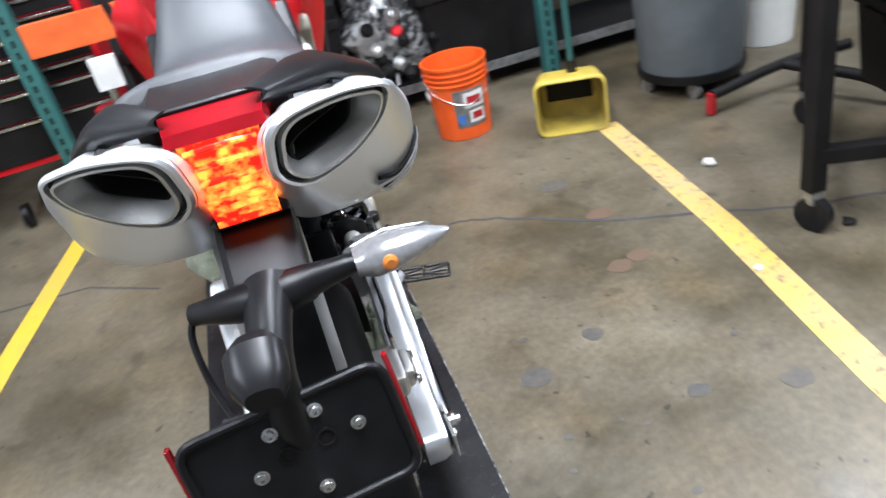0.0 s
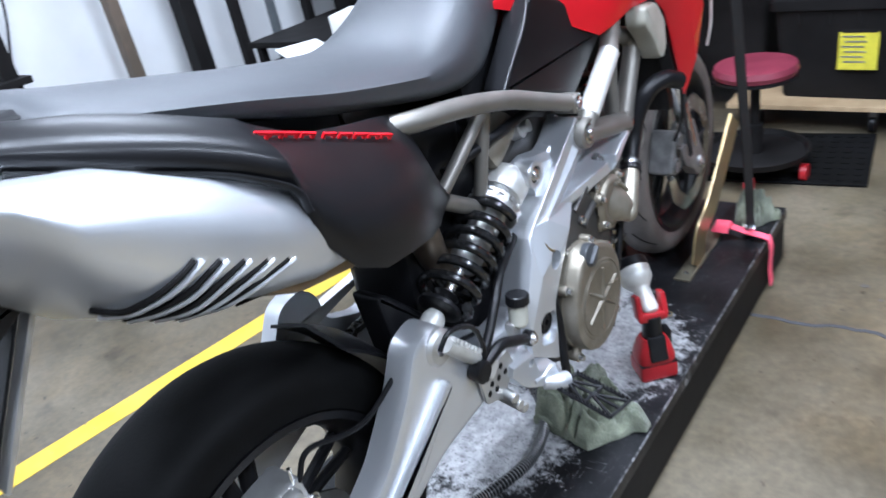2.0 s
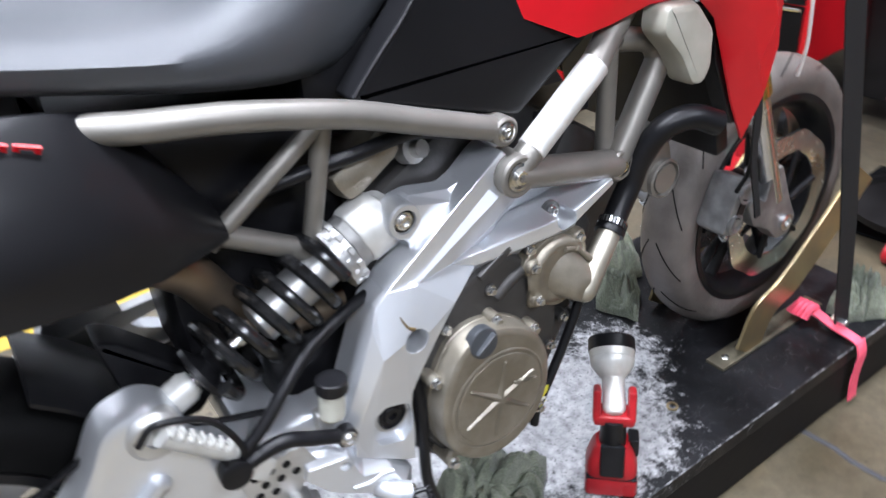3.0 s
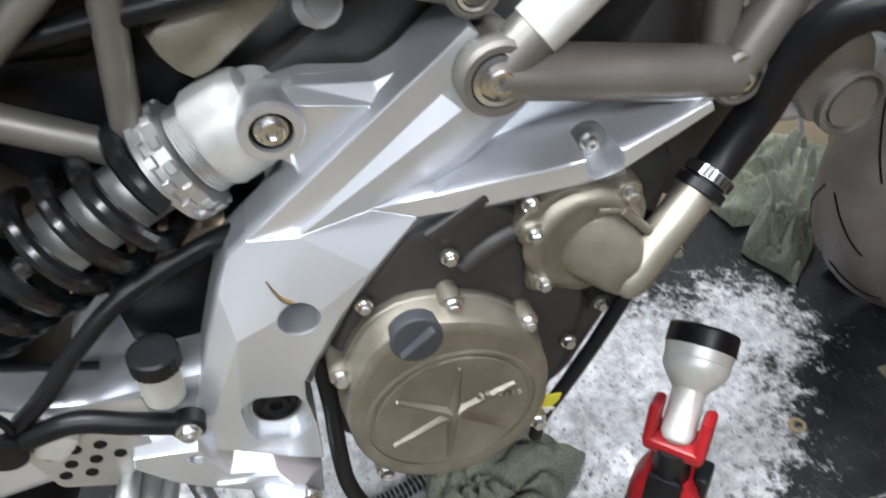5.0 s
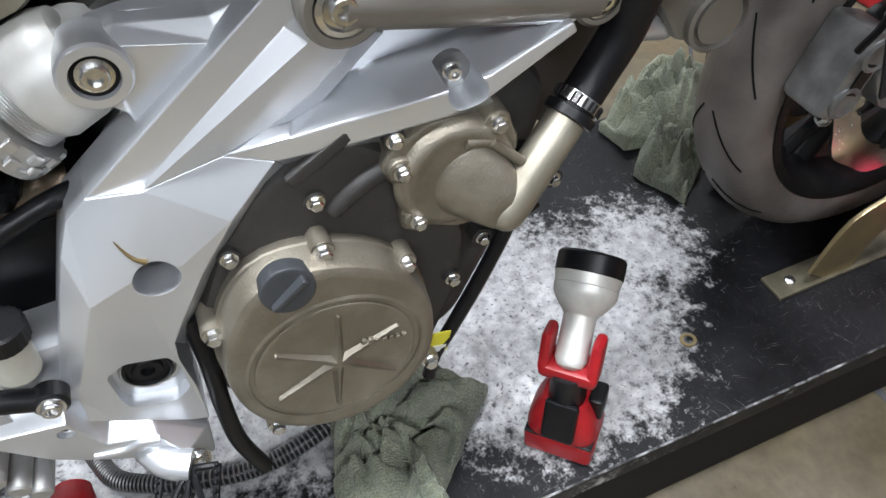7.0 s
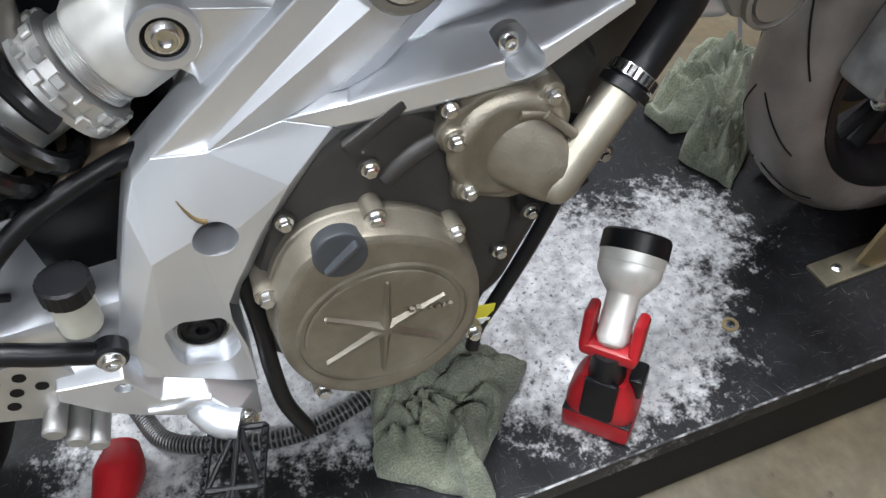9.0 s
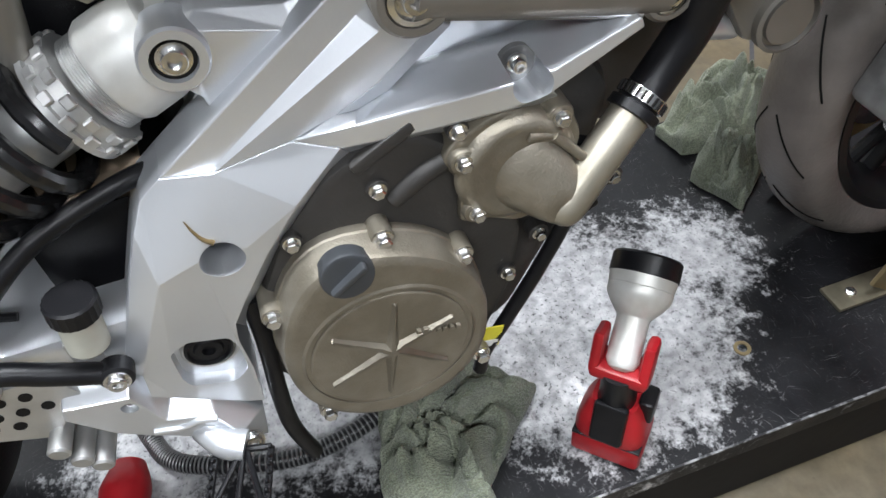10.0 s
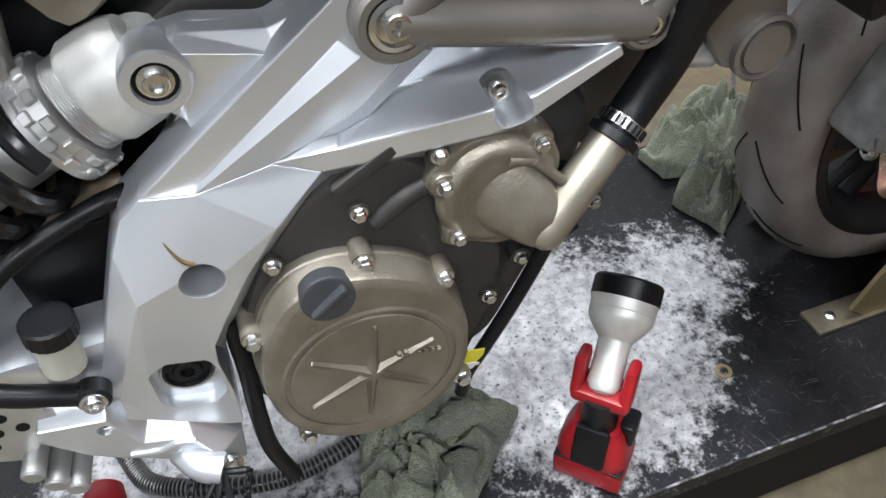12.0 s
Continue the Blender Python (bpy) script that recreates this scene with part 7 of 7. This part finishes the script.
# racks along the far side
def rack(x, y, h, beam_z, w, label, beam=True, beam_m=ORANGEST):
    o = thing("pallet_rack", (x, y, 0), label, "rack", "racks")
    for dx in (0, w):
        bm = nb()
        box(bm, (x + dx, y, h / 2), (0.075, 0.07, h), None, 0.004)
        up = part("upright", bm, GREENST, o)
        hl = nb()
        k = 0.08
        while k < h:
            box(hl, (x + dx, y - 0.0355, k), (0.014, 0.002, 0.03), None)
            k += 0.05
        tagged(part("slotted_face", hl, DIRTBL, up), kind="stuff")
        part("foot_plate", box(nb(), (x + dx, y, 0.004), (0.12, 0.11, 0.008)), GREENST, up)
    if beam:
        for z in beam_z:
            part("beam", box(nb(), (x + w / 2, y - 0.01, z), (w - 0.08, 0.05, 0.14), None, 0.004), beam_m, o)
    return o


rack(-0.91, 2.62, 2.4, (0.87, 1.8), 2.38, "green pallet rack uprights with orange beams")
sh = thing("low_shelf", (1.6, 3.2, 0), "low dark steel shelf behind the can", "shelf")
part("shelf_board", box(nb(), (1.6, 3.15, 0.12), (2.2, 0.6, 0.03), None, 0.004), DIRTBL, sh)
part("shelf_lip", box(nb(), (1.6, 2.84, 0.115), (2.2, 0.012, 0.05), None, 0.003), TIN, sh)
part("shelf_board", box(nb(), (1.6, 3.15, 0.75), (2.2, 0.6, 0.03), None, 0.004), DIRTBL, sh)
for x in (0.55, 1.6, 2.65):
    part("shelf_leg", box(nb(), (x, 3.4, 0.4), (0.04, 0.04, 0.8)), DIRTBL, sh)


def tool_chest(x, y, w, d, z0, heights, rot, label):
    o = thing("tool_chest", (x, y, 0), label, "tool chest", "tool chests")
    M = Matrix.Translation((x, y, z0)) @ Matrix.Rotation(radians(rot), 4, "Z")
    H_ = sum(heights) + 0.05
    part("carcass", tr(box(nb(), (0, 0, H_ / 2), (w, d, H_), None, 0.006), M), RED, o, "red steel chest body")
    z = 0.03
    for h in heights:
        dr = part("drawer", tr(box(nb(), (0, -d / 2 - 0.006, z + h / 2), (w - 0.06, 0.016, h - 0.008), None, 0.003), M), DIRTBL, o, "black drawer front")
        part("drawer_pull", tr(box(nb(), (0, -d / 2 - 0.018, z + h - 0.012), (w - 0.07, 0.012, 0.014), None, 0.003), M), STEEL, dr)
        z += h
    for sx in (-1, 1):
        part("caster", tr(tube(nb(), [(sx * w * 0.42 - 0.015, -d * 0.35, -z0 + 0.06), (sx * w * 0.42 + 0.015, -d * 0.35, -z0 + 0.06)], 0.06, 18), M), BLACKPL, o)
    return o


tool_chest(-1.0, 3.02, 0.70, 0.5, 0.30, [0.19, 0.13, 0.08, 0.075, 0.075, 0.075, 0.075, 0.075], 4, "red tool chest with black drawers and chrome pulls")

# floor jack hung on the rack, red and white bits
jk = thing("red_jack", (-0.62, 2.48, 0), "red hydraulic jack stand against the rack", "jack")
part("jack_post", box(nb(), (-0.62, 2.50, 0.28), (0.09, 0.08, 0.56), Matrix.Rotation(-0.12, 4, "Y"), 0.006), REDPL, jk)
part("jack_base", box(nb(), (-0.62, 2.46, 0.03), (0.3, 0.34, 0.06), None, 0.01), REDPL, jk)
part("jack_ram", tube(nb(), [(-0.60, 2.46, 0.5), (-0.585, 2.45, 0.68)], 0.02, 14), STEEL, jk)
part("jack_tag", box(nb(), (-0.58, 2.44, 0.70), (0.11, 0.03, 0.14), None, 0.005), WLABEL, jk)

# black rolling cart with clutter
ct = thing("rolling_cart", (-1.62, 1.85, 0), "black rolling tool cart loaded with papers and tools", "cart")
CM = Matrix.Translation((-1.76, 1.98, 0)) @ Matrix.Rotation(radians(-6), 4, "Z")
for z in (0.20, 0.55):
    bm = nb()
    box(bm, (0, 0, z), (0.62, 0.9, 0.012), None, 0.003)
    for sx in (-1, 1):
        box(bm, (sx * 0.31, 0, z + 0.035), (0.012, 0.9, 0.08), None, 0.003)
    for sy in (-1, 1):
        box(bm, (0, sy * 0.45, z + 0.035), (0.62, 0.012, 0.08), None, 0.003)
    part("tray", tr(bm, CM), DIRTBL, ct)
for sx in (-1, 1):
    for sy in (-1, 1):
        lg = part("leg", tr(box(nb(), (sx * 0.29, sy * 0.43, 0.34), (0.035, 0.035, 0.46), None, 0.004), CM), DIRTBL, ct)
        c = CM @ Vector((sx * 0.29, sy * 0.43, 0.065))
        w = part("caster", tube(nb(), [c - Vector((0.016, 0.003, 0)), c + Vector((0.016, 0.003, 0))], 0.062, 24), TIN, ct)
        part("caster_hub", tube(nb(), [c - Vector((0.018, 0.003, 0)), c + Vector((0.018, 0.003, 0))], 0.03, 18), WHITEPL, w)
rr = random.Random(3)
for k in range(12):
    c = CM @ Vector((rr.uniform(-0.22, 0.22), rr.uniform(-0.38, 0.38), 0.565 + 0.012 * k))
    o = thing("paper_sheet", tuple(c), "loose white paper sheet on the cart", "paper", "papers on the cart")
    part("sheet", box(nb(), c, (0.2, 0.27, 0.004), Matrix.Rotation(rr.uniform(0, 3), 4, "Z") @ Matrix.Rotation(rr.uniform(-0.1, 0.1), 4, "X"), 0.001, 1), PAPER if k % 3 else WHITEPL, o)
for k, (m, nm, lb_) in enumerate(((NEON, "neon_glove", "neon yellow work glove on the cart"), (REDPL, "red_tool_case", "red plastic tool case on the cart"), (REDPL, "red_tool_case", "red plastic tool case on the lower tray"), (NEON, "neon_glove", "neon yellow work glove on the cart"))):
    c = CM @ Vector(((-0.12, 0.16, 0.1, 0.2)[k], (-0.2, 0.15, -0.2, 0.36)[k], (0.60, 0.62, 0.25, 0.60)[k]))
    o = thing(nm, tuple(c), lb_, nm.split("_")[1])
    part("body", box(nb(), c, (0.18, 0.12, 0.06), Matrix.Rotation(k * 0.9, 4, "Z"), 0.02), m, o)

# shelves and white wall on the far left, with posts
sv = thing("parts_shelving", (-2.0, 3.3, 0), "dark steel shelving crowded with parts and boxes", "shelving")
for x in (-2.6, -1.9, -1.66):
    for y in (2.75, 3.4):
        part("post", box(nb(), (x, y, 1.0), (0.05, 0.05, 2.0), None, 0.004), DIRTBL, sv)
for z in (0.2, 0.62, 1.02, 1.4):
    part("shelf", box(nb(), (-2.13, 3.07, z), (1.0, 0.72, 0.025), None, 0.004), DIRTBL, sv)
for k in range(42):
    z = (0.2, 0.62, 1.02)[k % 3]
    s_ = (rr.uniform(0.05, 0.16), rr.uniform(0.06, 0.16), rr.uniform(0.05, 0.22))
    c = (rr.uniform(-2.55, -1.72), rr.uniform(2.76, 3.1), z + 0.0125 + s_[2] / 2)
    o = thing("parts_box", c, "small box of parts on the dark shelving", "box", "boxes on the shelving")
    part("carton", box(nb(), c, s_, Matrix.Rotation(rr.uniform(-0.3, 0.3), 4, "Z"), 0.006), rr.choice([DIRTBL, TIN, DIRTBL, GREYPL, DIRTBL, REDPL, GREYPL, WLABEL]), o)
for (x, y, m, w, lb_) in ((-2.62, 1.01, DIRTBL, 0.07, "black steel post against the white wall"), (-2.62, 1.58, BROWNST, 0.06, "brown steel post against the white wall"), (-2.6, 1.94, DIRTBL, 0.09, "black steel post against the white wall"), (-2.55, 2.2, DIRTBL, 0.05, "black steel post against the white wall"), (-2.5, 2.4, GREYPL, 0.04, "grey steel post against the white wall")):
    o = thing("steel_post", (x, y, 0), lb_, "post", "posts at the wall")
    part("shaft", box(nb(), (x, y, 1.0), (w, w, 2.0), Matrix.Rotation(0.0, 4, "Y"), 0.006), m, o)
    part("base_plate", box(nb(), (x, y, 0.006), (w * 2.2, w * 2.2, 0.012)), m, o)
rl = thing("hanging_belt_roll", (-2.5, 0.78, 0.72), "dark belt roll hung on a wall bracket", "belt roll")
part("roll", lathe(nb(), (-2.5, 0.87, 0.66), (0, 0, 1), [(0.10, 0), (0.11, 0.16), (0.095, 0.16), (0.095, 0.01), (0, 0.01)], 36), DIRTBL, rl)
part("bracket", box(nb(), (-2.58, 0.92, 0.83), (0.1, 0.3, 0.03), None, 0.004), DIRTBL, rl)
cbl = thing("wall_cable", (-2.7, 1.1, 0.0), "thin black cable hanging down the white wall", "cable")
part("cord", tube(nb(), [(-2.74, 1.2, 1.4), (-2.74, 1.17, 1.1), (-2.74, 1.08, 0.8), (-2.74, 1.05, 0.4), (-2.72, 1.05, 0.01)], 0.006, 8), BLACKPL, cbl)
wbx = thing("white_carton", (-1.7, 2.25, 0.66), "white box with a yellow tape roll on a dark bench", "carton")
part("box_body", box(nb(), (-1.7, 2.25, 0.73), (0.26, 0.2, 0.1), Matrix.Rotation(0.2, 4, "Z"), 0.01), PAPER, wbx)
part("yellow_band", box(nb(), (-1.62, 2.13, 0.70), (0.1, 0.05, 0.04), None, 0.01), YLABEL, wbx)
bn = thing("dark_bench", (-1.95, 2.35, 0), "dark steel bench against the white wall", "bench")
part("bench_top", box(nb(), (-1.95, 2.35, 0.66), (0.9, 0.5, 0.03), None, 0.005), DIRTBL, bn)
for x in (-2.35, -1.55):
    for y in (2.14, 2.56):
        part("bench_leg", box(nb(), (x, y, 0.32), (0.04, 0.04, 0.64), None, 0.004), DIRTBL, bn)

# black steel stand with casters at the bay's edge
sd_ = thing("steel_stand", (1.75, 0.75, 0), "black steel work stand on casters", "work stand")
for x, y in ((1.555, 0.765), (2.15, 0.50), (2.05, 1.40), (2.65, 1.13)):
    part("leg", box(nb(), (x, y, 0.50), (0.055, 0.055, 0.72), None, 0.004), DIRTBL, sd_)
    cw = Vector((x, y - 0.01, 0.06))
    part("caster", tube(nb(), [cw - Vector((0.016, 0.006, 0)), cw + Vector((0.016, 0.006, 0))], 0.058, 24), BLACKPL, sd_)
    part("caster_fork", box(nb(), (x, y, 0.12), (0.045, 0.05, 0.05), None, 0.005), TIN, sd_)
for a, b, z in (((1.555, 0.765), (2.15, 0.50), 0.26), ((1.555, 0.765), (2.05, 1.40), 0.26), ((1.555, 0.765), (2.15, 0.50), 0.80), ((1.555, 0.765), (2.05, 1.40), 0.80)):
    d = Vector((b[0] - a[0], b[1] - a[1], 0))
    part("rail", box(nb(), ((a[0] + b[0]) / 2, (a[1] + b[1]) / 2, z), (d.length, 0.05, 0.05), Matrix.Rotation(math.atan2(d.y, d.x), 4, "Z"), 0.004), DIRTBL, sd_)
part("stand_top", box(nb(), (2.1, 0.95, 0.87), (0.75, 0.85, 0.03), Matrix.Rotation(-0.42, 4, "Z"), 0.005), DIRTBL, sd_)
bin_(2.12, 0.93, 0.29, 0.36, 0.36, 0.30, "black plastic bin standing in the work stand", -16)
tb_ = thing("floor_stand_tube", (1.75, 1.8, 0), "black tubular stand leg with a red rubber tip", "stand leg")
part("tube_leg", tube(nb(), [(1.83, 1.72, 0.09), (2.2, 1.75, 0.12), (2.5, 1.7, 0.14)], 0.024, 12), DIRTBL, tb_)
part("tube_leg", tube(nb(), [(2.2, 1.75, 0.12), (2.35, 1.45, 0.1), (2.4, 1.3, 0.05)], 0.024, 12), DIRTBL, tb_)
part("rubber_tip", tube(nb(), [(1.83, 1.72, 0.10), (1.825, 1.72, 0.01)], 0.022, 14), REDPL, tb_)
# crumpled wrappers on the floor
for k, (x, y, r) in enumerate(((1.56, 1.33, 0.025), (1.29, 0.66, 0.014), (1.66, 0.72, 0.02))):
    o = thing("litter_scrap", (x, y, 0), "small crumpled scrap lying on the concrete", "litter")
    bm = nb()
    bmesh.ops.create_icosphere(bm, subdivisions=2, radius=r)
    for v in bm.verts:
        v.co = v.co * (1 + 0.5 * noise.noise(v.co * 60 + Vector((k, 0, 0)))) * 1.0
        v.co = Vector((x + v.co.x, y + v.co.y, max(0.0005, r * 0.5 + v.co.z * 0.6)))
    part("scrap", bm, PAPER if k < 2 else DIRTBL, o)
